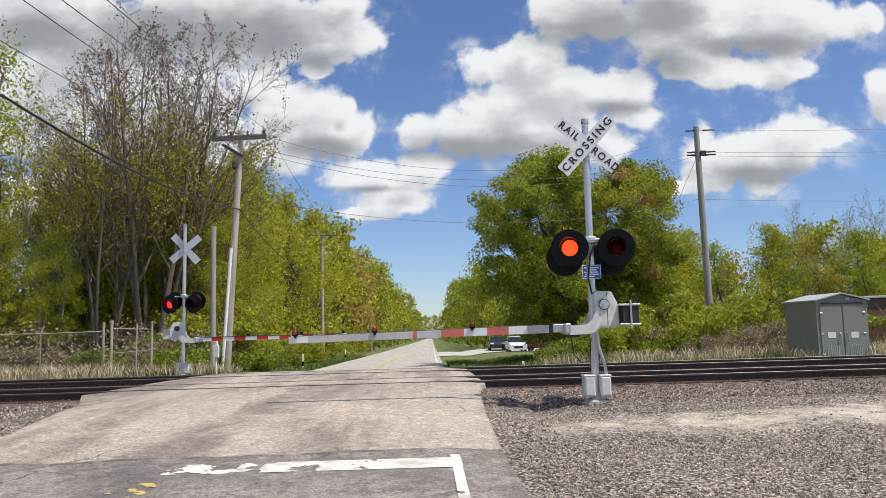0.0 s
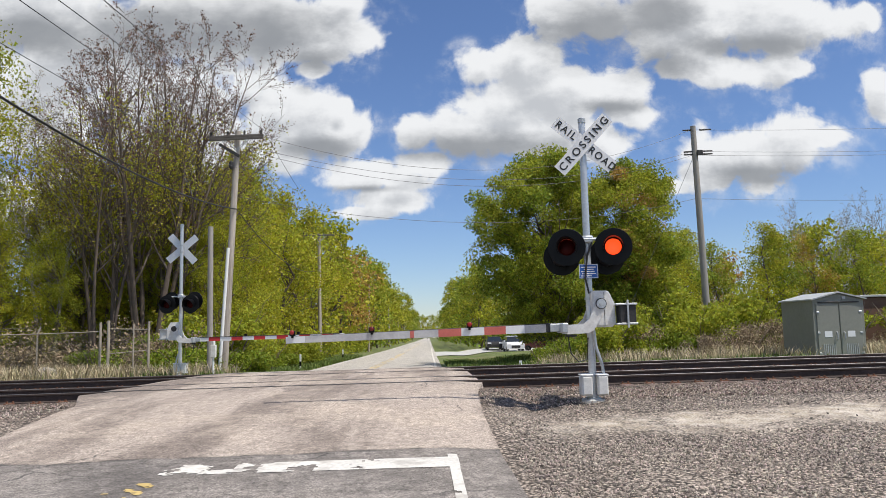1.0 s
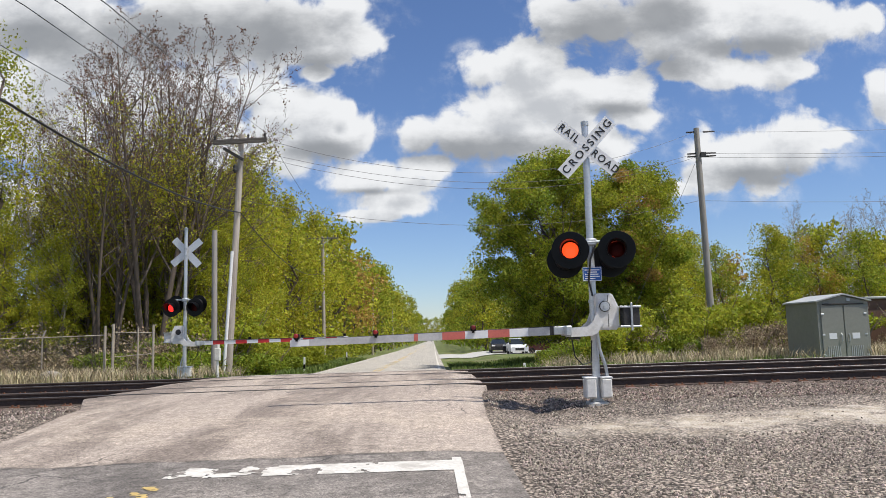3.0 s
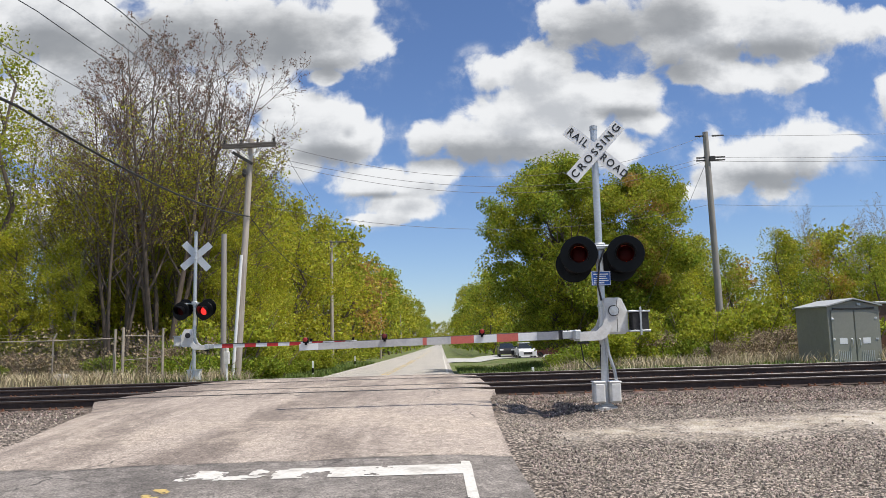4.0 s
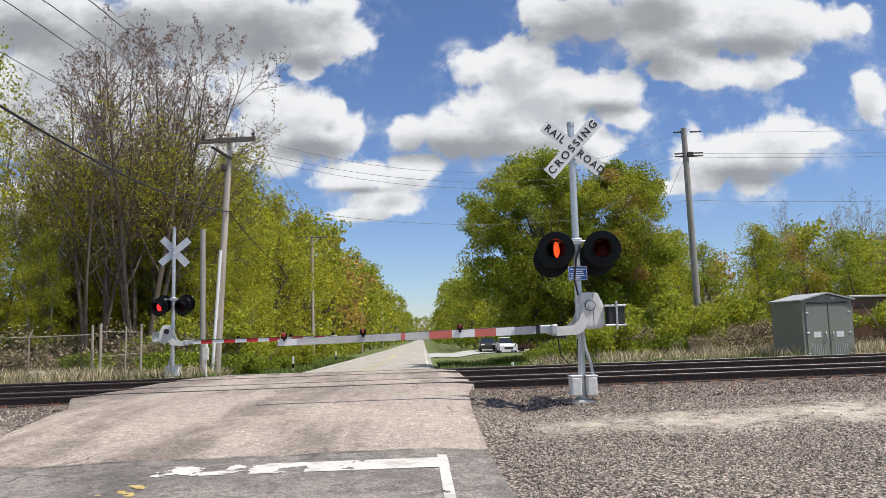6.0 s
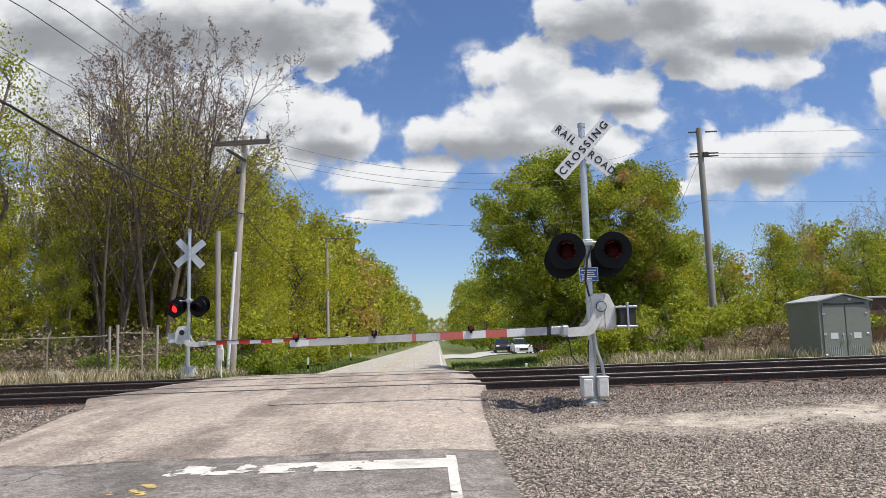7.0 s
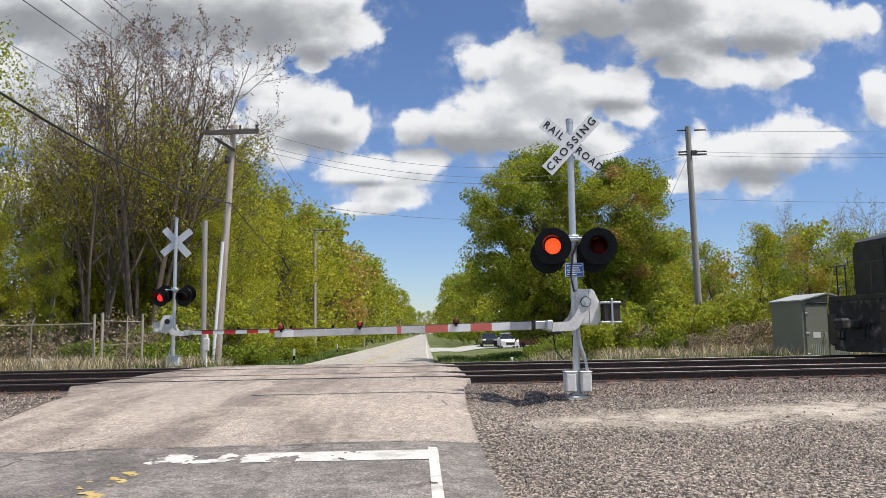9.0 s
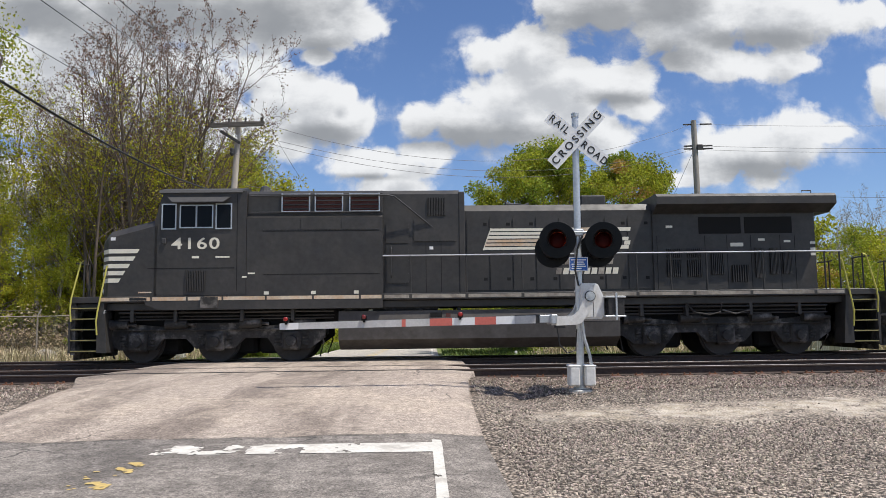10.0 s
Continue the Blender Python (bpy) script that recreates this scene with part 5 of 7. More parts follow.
def make_bare_tree(seed, name, label, height, stems, fan, tilt_x, trunk_r, leaf, leaf_size, per, group, bark, twigs=(9, 6, 3), green=None):
    """A leafless tree of several rising stems; each branch leaves at a narrow angle and curves upward to fine budded twigs."""
    rng = np.random.default_rng(seed)
    t = thing(name, pose(0, 0, -200), label, "tree", group)
    limbs, tips = [], []

    def limb(p, d, length, r, level):
        n = (8, 6, 4, 3)[level]
        pts, rad = [p.copy()], [r]
        for k in range(n):
            d = d + rng.normal(size=3) * (0.045, 0.07, 0.10, 0.13)[level] + np.array([0, 0, (0.05, 0.06, 0.07, 0.05)[level]])
            d /= np.linalg.norm(d)
            p = p + d * length / n
            pts.append(p.copy())
            rad.append(max(r * (1 - 0.86 * (k + 1) / n), 0.006))
        limbs.append((pts, rad, level))
        if level >= 2:
            tips.extend(pts[1:])
        if level >= 3:
            return
        lo = (0.28, 0.18, 0.15)[level]
        for k in range(twigs[level]):
            q = lo + (0.98 - lo) * (k + rng.uniform(0.1, 0.9)) / twigs[level]
            i = min(int(q * n), n - 1)
            at = pts[i] + (pts[i + 1] - pts[i]) * (q * n - i)
            along = (pts[i + 1] - pts[i]) / np.linalg.norm(pts[i + 1] - pts[i])
            side = rng.normal(size=3) + np.array([along[0], along[1], 0.2]) * 0.9
            side -= along * side.dot(along)
            side /= np.linalg.norm(side)
            a = rng.uniform(0.42, 0.85)
            limb(at, along * math.cos(a) + side * math.sin(a), length * (0.40, 0.42, 0.42)[level] * (1.25 - 0.8 * q) * rng.uniform(0.75, 1.2), max(rad[i] * 0.5, 0.008), level + 1)

    for k in range(stems):
        a = 2 * math.pi * k / stems + rng.uniform(-0.5, 0.5)
        out = fan * rng.uniform(0.35, 1.0)
        limb(np.array([0.35 * math.cos(a), 0.35 * math.sin(a), -0.2]), np.array([out * math.cos(a) + tilt_x, out * math.sin(a), 1.0]), height * rng.uniform(0.84, 1.0) * math.hypot(1, out), trunk_r * rng.uniform(0.7, 1.1), 0)
    part("trunk", branch_mesh("trunk", limbs, bark), None, t, "rising stems and fine twigs")
    c = np.repeat(np.array(tips), per, axis=0)
    c = c[rng.uniform(size=len(c)) < 0.35 + 0.65 * (c[:, 2] / height)]
    v, f = leaf_cards(rng, c + rng.normal(size=c.shape) * 0.07, leaf_size)
    part("bud_spray", raw_mesh("bud_spray", v, f, LEAFS[leaf]), None, t, "small opening buds")
    if green:
        c = np.array(tips)
        c = c[(c[:, 2] < height * 0.72) & (rng.uniform(size=len(c)) < green[1])]
        c = np.repeat(c, 14, axis=0)
        v, f = leaf_cards(rng, c + rng.normal(size=c.shape) * 0.24, 0.085)
        part("crown", raw_mesh("crown", v, f, LEAFS[green[0]]), None, t, "first small leaves low in the crown")
    return t


def make_bush(seed, name, label, w, h, leaf, size, count, group):
    rng = np.random.default_rng(seed)
    t = thing(name, pose(0, 0, -200), label, "shrub", group)
    for k in range(9):
        a = rng.uniform(0, 6.28)
        part("stem", Mesh().tube([(0.2 * math.cos(a), 0.2 * math.sin(a), -0.1), (w * 0.25 * math.cos(a), w * 0.25 * math.sin(a), h * 0.5), (w * 0.42 * math.cos(a), w * 0.42 * math.sin(a), h * rng.uniform(0.7, 0.95))], [0.03, 0.02, 0.006], 4, caps=False), M_BARK, t)
    blobs = [(rng.uniform(-0.33, 0.33, 2) * w, rng.uniform(0.25, 0.75) * h, rng.uniform(0.2, 0.36)) for _ in range(11)]
    pts = []
    for (xy, z, r) in blobs:
        n = count // 11
        d = rng.normal(size=(n, 3))
        d /= np.linalg.norm(d, axis=1, keepdims=True)
        rr = r * rng.uniform(0.35, 1.1, (n, 1)) * np.array([w * 0.62, w * 0.62, h * 0.62])
        pts.append(d * rr + np.array([xy[0], xy[1], z]))
    c = np.concatenate(pts)
    c = c[c[:, 2] > 0.02]
    v, f = leaf_cards(rng, c, size)
    part("foliage", raw_mesh("foliage", v, f, LEAFS[leaf]), None, t)
    return t


def plant(src, x, y, scale=1.0, yaw=None, sz=None, label=""):
    c = copy_thing(src, pose(x, y, land_z(x, y) - 0.05, random.uniform(-2, 2), random.uniform(-2, 2), random.uniform(0, 360) if yaw is None else yaw))
    c.scale = (scale, scale, sz or scale * random.uniform(0.92, 1.08))
    if label:
        c["label"] = label
    return c


def build_trees():
    W = "woodland trees"
    GRAIN = ((46, 100, 165, 0.095, 0.46), (72, 76, 110, 0.15, 0.54), (9999, 42, 52, 0.30, 0.66))    # reach, sprays, leaves a spray, leaf size, spray size

    def kind(seed, label, h, base, radius, tints, dome=0.55, clear=1.0):
        """The same tree with fine leaves for near, coarser ones for middle and far distance."""
        return [make_tree(seed, "woodland_tree", label, h, base, radius, 0.15, int(n * clear), per, size, tints, W, dome, clump=c) for _, n, per, size, c in GRAIN]
    kinds = [kind(11, "tall woodland tree with yellow-green spring leaves", 11.8, 1.4, 2.5, (("yellow", 0.7), ("spring", 0.3))),
             kind(12, "tall woodland tree with fresh green leaves", 12.8, 1.6, 2.4, (("spring", 0.7), ("yellow", 0.3))),
             kind(13, "woodland tree with full green crown", 11.2, 1.0, 2.8, (("deep", 0.6), ("spring", 0.4)), 0.6),
             kind(14, "woodland tree with rusty young leaves", 11.8, 1.6, 2.4, (("rust", 0.5), ("yellow", 0.5)))]
    wood = [k[0] for k in kinds]
    thins = kind(15, "slender tree with sparse new leaves", 12.8, 2.6, 2.1, (("spring", 0.6), ("yellow", 0.4)), 0.5, 0.5)
    thin = thins[0]
    grains = {k[0]: k for k in kinds + [thins]}
    bare = [make_bare_tree(21, "budding_tree", "tall bare tree with reddish buds on fine twigs", 16.4, 6, 0.25, 0.10, 0.15, "bud", 0.085, 1, "budding trees", M_BARKDARK, (12, 8, 3), ("yellow", 0.10)),
            make_bare_tree(22, "budding_tree", "tall bare tree with reddish buds on fine twigs", 15.6, 5, 0.22, 0.02, 0.14, "bud", 0.08, 1, "budding trees", M_BARKDARK, (11, 7, 3), ("yellow", 0.22))]
    pale = make_bare_tree(31, "bare_tree", "pale grey bare tree with upright twigs", 13.5, 3, 0.14, 0.0, 0.12, "grey", 0.08, 1, "bare trees", M_BARKPALE, twigs=(11, 6, 1))
    maple = make_tree(41, "maple_tree", "broad maple in full fresh green leaf", 11.3, 1.3, 4.3, 0.2, 300, 420, 0.105, (("deep", 0.4), ("spring", 0.6)), "roadside trees", 0.45, clump=0.44, hollow=0.5)
    young = make_tree(42, "maple_tree", "maple in fresh green leaf with rusty upper sprays", 11.0, 1.2, 3.7, 0.17, 250, 400, 0.105, (("deep", 0.4), ("spring", 0.47), ("rust", 0.13)), "roadside trees", 0.45, clump=0.42, hollow=0.5)
    bush = [make_bush(51, "shrub", "dense green shrub at the wood's edge", 3.2, 2.4, "spring", 0.105, 4600, "shrubs"),
            make_bush(52, "shrub", "dark green bramble shrub", 3.4, 1.9, "deep", 0.10, 4600, "shrubs"),
            make_bush(53, "brush", "leafless brown brush beside the tracks", 2.8, 1.8, "brush", 0.07, 2400, "shrubs")]
    rnd = random.Random(9)

    def put(src, x, y, s, **k):
        if src in grains:
            src = grains[src][sum(math.hypot(x, y) > g[0] for g in GRAIN[:2])]
        plant(src, x, y, s, yaw=rnd.uniform(0, 360), **k)
    # broad maple and its neighbours, east of the road
    put(maple, 6.9, 42.0, 1.0, sz=1.0)
    put(young, 11.7, 43.5, 1.0, sz=1.0)
    put(wood[3], 10.2, 50, 0.98)
    put(wood[2], 14.8, 50, 0.72)
    put(wood[0], 18.6, 56, 0.78)
    put(wood[1], 21.2, 60, 0.74)
    # budding trees west of the road
    for x, y, s, k, turn in ((-12.9, 36.5, 1.0, 0, 0), (-14.6, 35.5, 0.93, 1, 100), (-12.2, 38.5, 0.93, 1, 40), (-13.8, 40, 0.98, 0, 60), (-16.4, 38.5, 0.9, 1, 200)):
        plant(bare[k], x, y, s, yaw=turn)
    put(thin, -20.4, 34.5, 1.26)
    put(thins[0], -21.8, 36.0, 1.2)
    for x, y, s in ((-14.2, 44, 1.12), (-12.2, 43, 1.0), (-16.2, 45, 1.15), (-18.6, 41, 1.0)):
        put(thin, x, y, s)
    put(wood[0], -18.3, 33.6, 0.62)
    put(wood[1], -16.4, 34.4, 0.5)
    put(wood[0], -9.6, 37, 0.6)
    put(pale, -19.2, 40, 1.12)
    put(pale, -17.6, 37, 1.08)
    put(pale, -21.0, 39, 1.05)
    # the wood west of the road: an edge and the depth behind it
    for x, y, s, k in ((-18.6, 44, 0.9, 1), (-10.3, 45, 0.92, 0), (-11.5, 50, 1.0, 1), (-9.6, 54, 0.92, 0), (-10.5, 60, 1.0, 1), (-9.4, 66, 1.0, 0),
                       (-10.2, 73, 1.05, 0), (-9.6, 81, 1.08, 1), (-9.8, 89, 1.1, 3), (-9.3, 98, 1.1, 3), (-9.0, 108, 1.12, 0), (-8.8, 119, 1.15, 2), (-8.6, 131, 1.15, 1), (-8.2, 144, 1.2, 0), (-8.0, 158, 1.2, 2),
                       (-8.0, 175, 1.2, 0), (-8, 195, 1.2, 1), (-7.5, 218, 1.25, 0), (-7, 245, 1.25, 2), (-6.5, 280, 1.3, 1), (-6, 320, 1.3, 0), (-5, 370, 1.35, 2), (-4.5, 430, 1.4, 1), (-3, 500, 1.5, 2)):
        put(wood[k], x, y, s * 1.07)
    for y in np.arange(47, 330, 8.5):
        put(wood[rnd.choice((0, 1, 2, 2, 3))], -14 + rnd.uniform(-2, 1) + 0.0115 * y, y, rnd.uniform(0.95, 1.12) * (1 + y / 1500))
    for k in range(26):
        put(rnd.choice([wood[0], wood[1], thin, thin]), rnd.uniform(-46, -14), rnd.uniform(46, 66), rnd.uniform(0.75, 0.95))
    for k in range(3, 9):
        put(wood[rnd.randrange(3)], -22.5 + 1.6 * k + rnd.uniform(-0.5, 0.5), 38.5 + rnd.uniform(-0.5, 3.5), rnd.uniform(0.5, 0.68))
    for k in range(10):
        put(thin, rnd.uniform(-40, -13), rnd.uniform(37, 46), rnd.uniform(0.68, 0.95))
    for k in range(8):
        put(wood[rnd.randrange(3)], -27 - 3 * k, 34 + rnd.uniform(-1, 3), rnd.uniform(0.9, 1.1))
    # east side: far avenue and the wood behind the maple
    for x, y, s, k in ((7.2, 104, 0.92, 0), (8.0, 112, 0.98, 2), (7.6, 122, 1.05, 1), (7.8, 134, 1.1, 2), (8.0, 148, 1.12, 0), (8.2, 164, 1.15, 2), (8.4, 182, 1.18, 1), (8.8, 205, 1.2, 0), (9.2, 230, 1.2, 2), (9.8, 262, 1.25, 1), (10.4, 300, 1.3, 2), (11.2, 350, 1.3, 0), (12, 410, 1.4, 2), (13, 490, 1.5, 1)):
        put(wood[k], x + 1.0, y, s)
    for y in np.arange(96, 330, 11):
        put(wood[rnd.choice((0, 1, 2))], 14 + rnd.uniform(-1, 3) + 0.0115 * y, y, rnd.uniform(0.95, 1.1))
    for k in range(26):
        put(wood[rnd.choice((0, 0, 1, 2, 3))], 17 + k * 1.9 + rnd.uniform(-1, 1), 62 + rnd.uniform(-4, 8), rnd.uniform(0.72, 0.86))
    for k in range(20):
        put(wood[rnd.choice((0, 0, 1, 2, 3))], 14 + k * 2.7 + rnd.uniform(-1, 1), 80 + rnd.uniform(-5, 8), rnd.uniform(0.88, 1.02))
    for x, y, s in ((36.5, 70, 0.92), (38.8, 72, 0.97), (41.2, 71, 0.93), (43.5, 73, 0.95), (46, 71, 0.98), (48.5, 74, 1.0), (51, 72, 0.95), (28.5, 74, 0.78), (20, 66, 0.72), (54, 73, 0.95)):
        put(pale, x, y, s)
    for x in range(-9, 30, 4):
        put(wood[rnd.randrange(3)], x + 2.5, 590 + rnd.uniform(-20, 20), 1.5)
    # shrubs behind the tracks and along the wood's edge
    for k in range(15):
        x = 5.4 + k * 0.86
        put(bush[rnd.choice((0, 1, 1, 2))], x, 33.5 + rnd.uniform(-1.0, 2.2), rnd.uniform(0.75, 1.1) * (0.72 if k < 2 else 1.0))
    for k in range(9):
        put(bush[rnd.choice((0, 1))], 8.5 + k * 1.3, 37 + rnd.uniform(-1, 1.5), rnd.uniform(1.2, 1.5))
    for k in range(6):
        put(bush[2], 10.9 + k * 0.68, 30.4 + rnd.uniform(-0.5, 0.8), rnd.uniform(0.45, 0.95))
    for k in range(8):
        put(bush[rnd.randrange(3)], 15.5 + k * 1.3, 31.5 + rnd.uniform(-0.5, 2), rnd.uniform(0.7, 1.1))
    for k in range(10):
        put(bush[rnd.randrange(2)], 17 + k * 3, 44 + rnd.uniform(-3, 5), rnd.uniform(1.2, 1.7))
    for k in range(20):
        put(bush[rnd.choice((1, 2, 2, 2))], -28 + k * 0.98, 31.5 + rnd.uniform(-0.6, 2.2), rnd.uniform(0.7, 1.1))
    for k in range(16):
        put(bush[rnd.choice((0, 1, 1))], -8.9 + rnd.uniform(-1.0, 0.9) + 0.0115 * k, 30.5 + k * 1.6, rnd.uniform(0.7, 1.0))
    for k in range(16):
        put(bush[rnd.choice((0, 1, 2))], -10.5 + rnd.uniform(-1, 1.2), 34 + k * 5, rnd.uniform(0.9, 1.5))
    for k in range(18):
        put(bush[rnd.choice((0, 1, 2))], -33 + k * 1.4, 37.5 + rnd.uniform(-2, 4), rnd.uniform(1.0, 1.6))
    for ob in [t for k in grains.values() for t in k] + bare + bush + [pale, maple, young]:
        for o in (*ob.children_recursive, ob):
            bpy.data.objects.remove(o)


def build_thicket():
    """Undergrowth and the depth of the woods: leaf masses nobody could count."""
    rng = np.random.default_rng(17)

    def mass(name, n, xr, yr, top, size, leaf, label, keep=None):
        x, y = rng.uniform(*xr, n), rng.uniform(*yr, n)
        lump = np.array([noise.fractal(Vector((a * 0.35, b * 0.35, 3)), 0.9, 2.0, 3) for a, b in zip(x, y)])
        h = top * np.clip(0.62 + 0.5 * lump, 0.15, 1.25) * rng.uniform(0.0, 1.0, n) ** 0.75
        c = np.stack([x, y, h + np.array([land_z(a, b) for a, b in zip(x, y)])], 1)
        if keep is not None:
            c = c[[bool(keep(a, b)) for a, b in zip(x, y)]]
        v, f = leaf_cards(rng, c, size)
        tagged(new(name, raw_mesh(name, v, f, LEAFS[leaf])), label, "undergrowth", kind="stuff")
    west = lambda x, y: x < lerp_table(ROAD_L, y) - 2.6
    east = lambda x, y: x > lerp_table(ROAD_R, y) + 5.5
    mass("undergrowth", 60000, (-40, -9), (37, 52), 7.0, 0.16, "yellow", "green understorey inside the wood", west)
    mass("undergrowth", 40000, (-38, -9), (31.5, 44), 3.0, 0.11, "brush", "brown brushwood inside the wood", west)
    mass("undergrowth", 22000, (-14, -6.5), (44, 120), 3.2, 0.2, "spring", "dense green roadside undergrowth", west)
    mass("far_wood", 26000, (-110, -16), (66, 95), 6.5, 0.5, "yellow", "light green wood behind the trees", west)
    mass("far_wood", 22000, (15, 130), (88, 120), 8.5, 0.55, "spring", "green wood closing the view to the east", east)
    mass("far_wood", 20000, (17, 75), (58, 84), 4.5, 0.24, "yellow", "young green scrub below the trees", east)
    mass("far_wood", 9000, (7, 30), (100, 330), 7.0, 0.5, "deep", "green avenue undergrowth", lambda x, y: x > lerp_table(ROAD_R, y) + 3.0)
    mass("far_wood", 9000, (-30, 0), (130, 420), 8.0, 0.55, "spring", "green avenue undergrowth", lambda x, y: x < lerp_table(ROAD_L, y) - 2.5)


def build_grass():
    rng = np.random.default_rng(3)

    def blades(name, n, region, height, mat, label, keep=None, width=0.012):
        vs, fs = [], []
        for _ in range(n):
            x, y = rng.uniform(*region[0]), rng.uniform(*region[1])
            if keep and not keep(x, y):
                continue
            z = land_z(x, y) - 0.02
            h = height * rng.uniform(0.4, 1.3)
            a, lean = rng.uniform(0, 6.28), rng.uniform(0, 1.1)
            dx, dy = math.cos(a), math.sin(a)
            w = width * rng.uniform(0.6, 1.6)
            k = len(vs)
            vs += [(x - dy * w, y + dx * w, z), (x + dy * w, y - dx * w, z), (x + dx * lean * h * 0.4 + dy * w * 0.7, y + dy * lean * h * 0.4 - dx * w * 0.7, z + h * 0.6), (x + dx * lean * h * 0.4 - dy * w * 0.7, y + dy * lean * h * 0.4 + dx * w * 0.7, z + h * 0.6), (x + dx * lean * h, y + dy * lean * h, z + h)]
            fs += [(k, k + 1, k + 2, k + 3), (k + 3, k + 2, k + 4)]
        me = bpy.data.meshes.new(name)
        me.from_pydata(vs, [], fs)
        me.materials.append(mat)
        tagged(new(name, me), label, "grass", kind="stuff")
    off = lambda x, y: x < lerp_table(ROAD_L, y) - 0.25 or x > lerp_table(ROAD_R, y) + 0.25
    blades("dry_grass", 15000, ((-28, -6.9), (25.2, 30)), 0.55, M_DRY, "tall dry straw-coloured grass along the tracks", lambda x, y: noise.noise(Vector((x * 0.5, y * 0.5, 2))) > -0.15)
    blades("dry_grass", 11000, ((4.5, 22), (25.4, 31)), 0.5, M_DRY, "tall dry weeds along the tracks", lambda x, y: noise.noise(Vector((x * 0.4, y * 0.5, 8))) > -0.05)
    blades("grass", 16000, ((1.2, 13), (24.4, 52)), 0.22, M_BLADE, "green lawn grass beside the road", off, 0.02)
    blades("grass", 12000, ((-9, -5.6), (25, 75)), 0.28, M_BLADE, "green verge grass along the wood", off, 0.02)
    blades("grass", 2500, ((-28, -7), (25.5, 32)), 0.3, M_BLADE, "green weeds along the fence", off, 0.016)

# ---------- the locomotive ----------
M_LOCO = material("black locomotive enamel", (0.034, 0.0315, 0.0295), 0.5, vary=0.25, scale=1.3, second=(0.046, 0.042, 0.038), bump=0.05, bump_scale=6)
M_LOCOROOF = material("dusty black roof paint", (0.045, 0.045, 0.046), 0.7, vary=0.25, scale=2)
M_UNDER = material("grimy running gear", (0.03, 0.028, 0.026), 0.8, vary=0.45, scale=2.2, second=(0.17, 0.155, 0.14), patch=(0.5, 0.68), bump=0.3, bump_scale=12)
M_TANK = material("dusty dark brown tank", (0.062, 0.055, 0.050), 0.7, vary=0.2, scale=1.5, second=(0.085, 0.077, 0.07))
M_CREAM = material("cream lettering film", (0.74, 0.70, 0.58), 0.5, vary=0.08, scale=4)
M_ORANGE = material("faded cream sill band", (0.56, 0.39, 0.25), 0.6, vary=0.2, scale=3, second=(0.60, 0.50, 0.38))
M_DULLCREAM = material("dirty cream sill band", (0.34, 0.305, 0.25), 0.65, vary=0.3, scale=3, second=(0.22, 0.19, 0.16))
M_STEPYELLOW = material("worn yellow step edge", (0.27, 0.24, 0.09), 0.7, vary=0.2, scale=8)
M_YELLOWRAIL = material("yellow handrail paint", (0.52, 0.47, 0.10), 0.6)
M_SILVER = material("bright window frame", (0.55, 0.56, 0.57), 0.35, 0.6)
M_CABGLASS = material("dark cab glass", (0.008, 0.009, 0.01), 0.08, spec=0.12)
M_REDOX = material("red primer radiator", (0.09, 0.03, 0.025), 0.8, vary=0.2, scale=6)
# near black: paints shade into recesses; also used for joints and small fittings
M_SHADETRIM = material("shaded recess, joint and fitting black", (0.006, 0.006, 0.006), 0.9)
M_STEEL = material("grimy wheel steel", (0.045, 0.04, 0.037), 0.7, 0.2, vary=0.2, scale=4)
LOCO_LEN = 21.6


def louvre_panel(parent, x0, x1, z0, z1, y, s, n, vertical, label, frame_mat=None, back=None):
    # the default backing is near black, shade behind the slats put into its colour
    p = part("louvre_panel", Mesh().box(x0, x1, min(y, y + s * 0.012), max(y, y + s * 0.012), z0, z1), back or M_SHADETRIM, parent, label)
    for k in range(n):
        f = (k + 0.5) / n
        if vertical:
            x = x0 + (x1 - x0) * f
            me = Mesh().box(x - 0.012, x + 0.012, min(y + s * 0.012, y + s * 0.035), max(y + s * 0.012, y + s * 0.035), z0, z1)
        else:
            z = z0 + (z1 - z0) * f
            me = Mesh().box(x0, x1, min(y + s * 0.012, y + s * 0.05), max(y + s * 0.012, y + s * 0.05), z - 0.014, z + 0.014)
        part("slat", me, M_LOCO, p)
    if frame_mat:
        for a, b, c, d in ((x0 - 0.03, x0, z0 - 0.03, z1 + 0.03), (x1, x1 + 0.03, z0 - 0.03, z1 + 0.03), (x0, x1, z1, z1 + 0.02), (x0, x1, z0 - 0.02, z0)):
            part("frame", Mesh().box(a, b, min(y, y + s * 0.055), max(y, y + s * 0.055), c, d), frame_mat, p)
    return p


def plate(parent, name, x0, x1, z0, z1, y, s, mat, label="", lift=0.005):
    return part(name, Mesh().box(x0, x1, min(y, y + s * lift), max(y, y + s * lift), z0, z1), mat, parent, label)


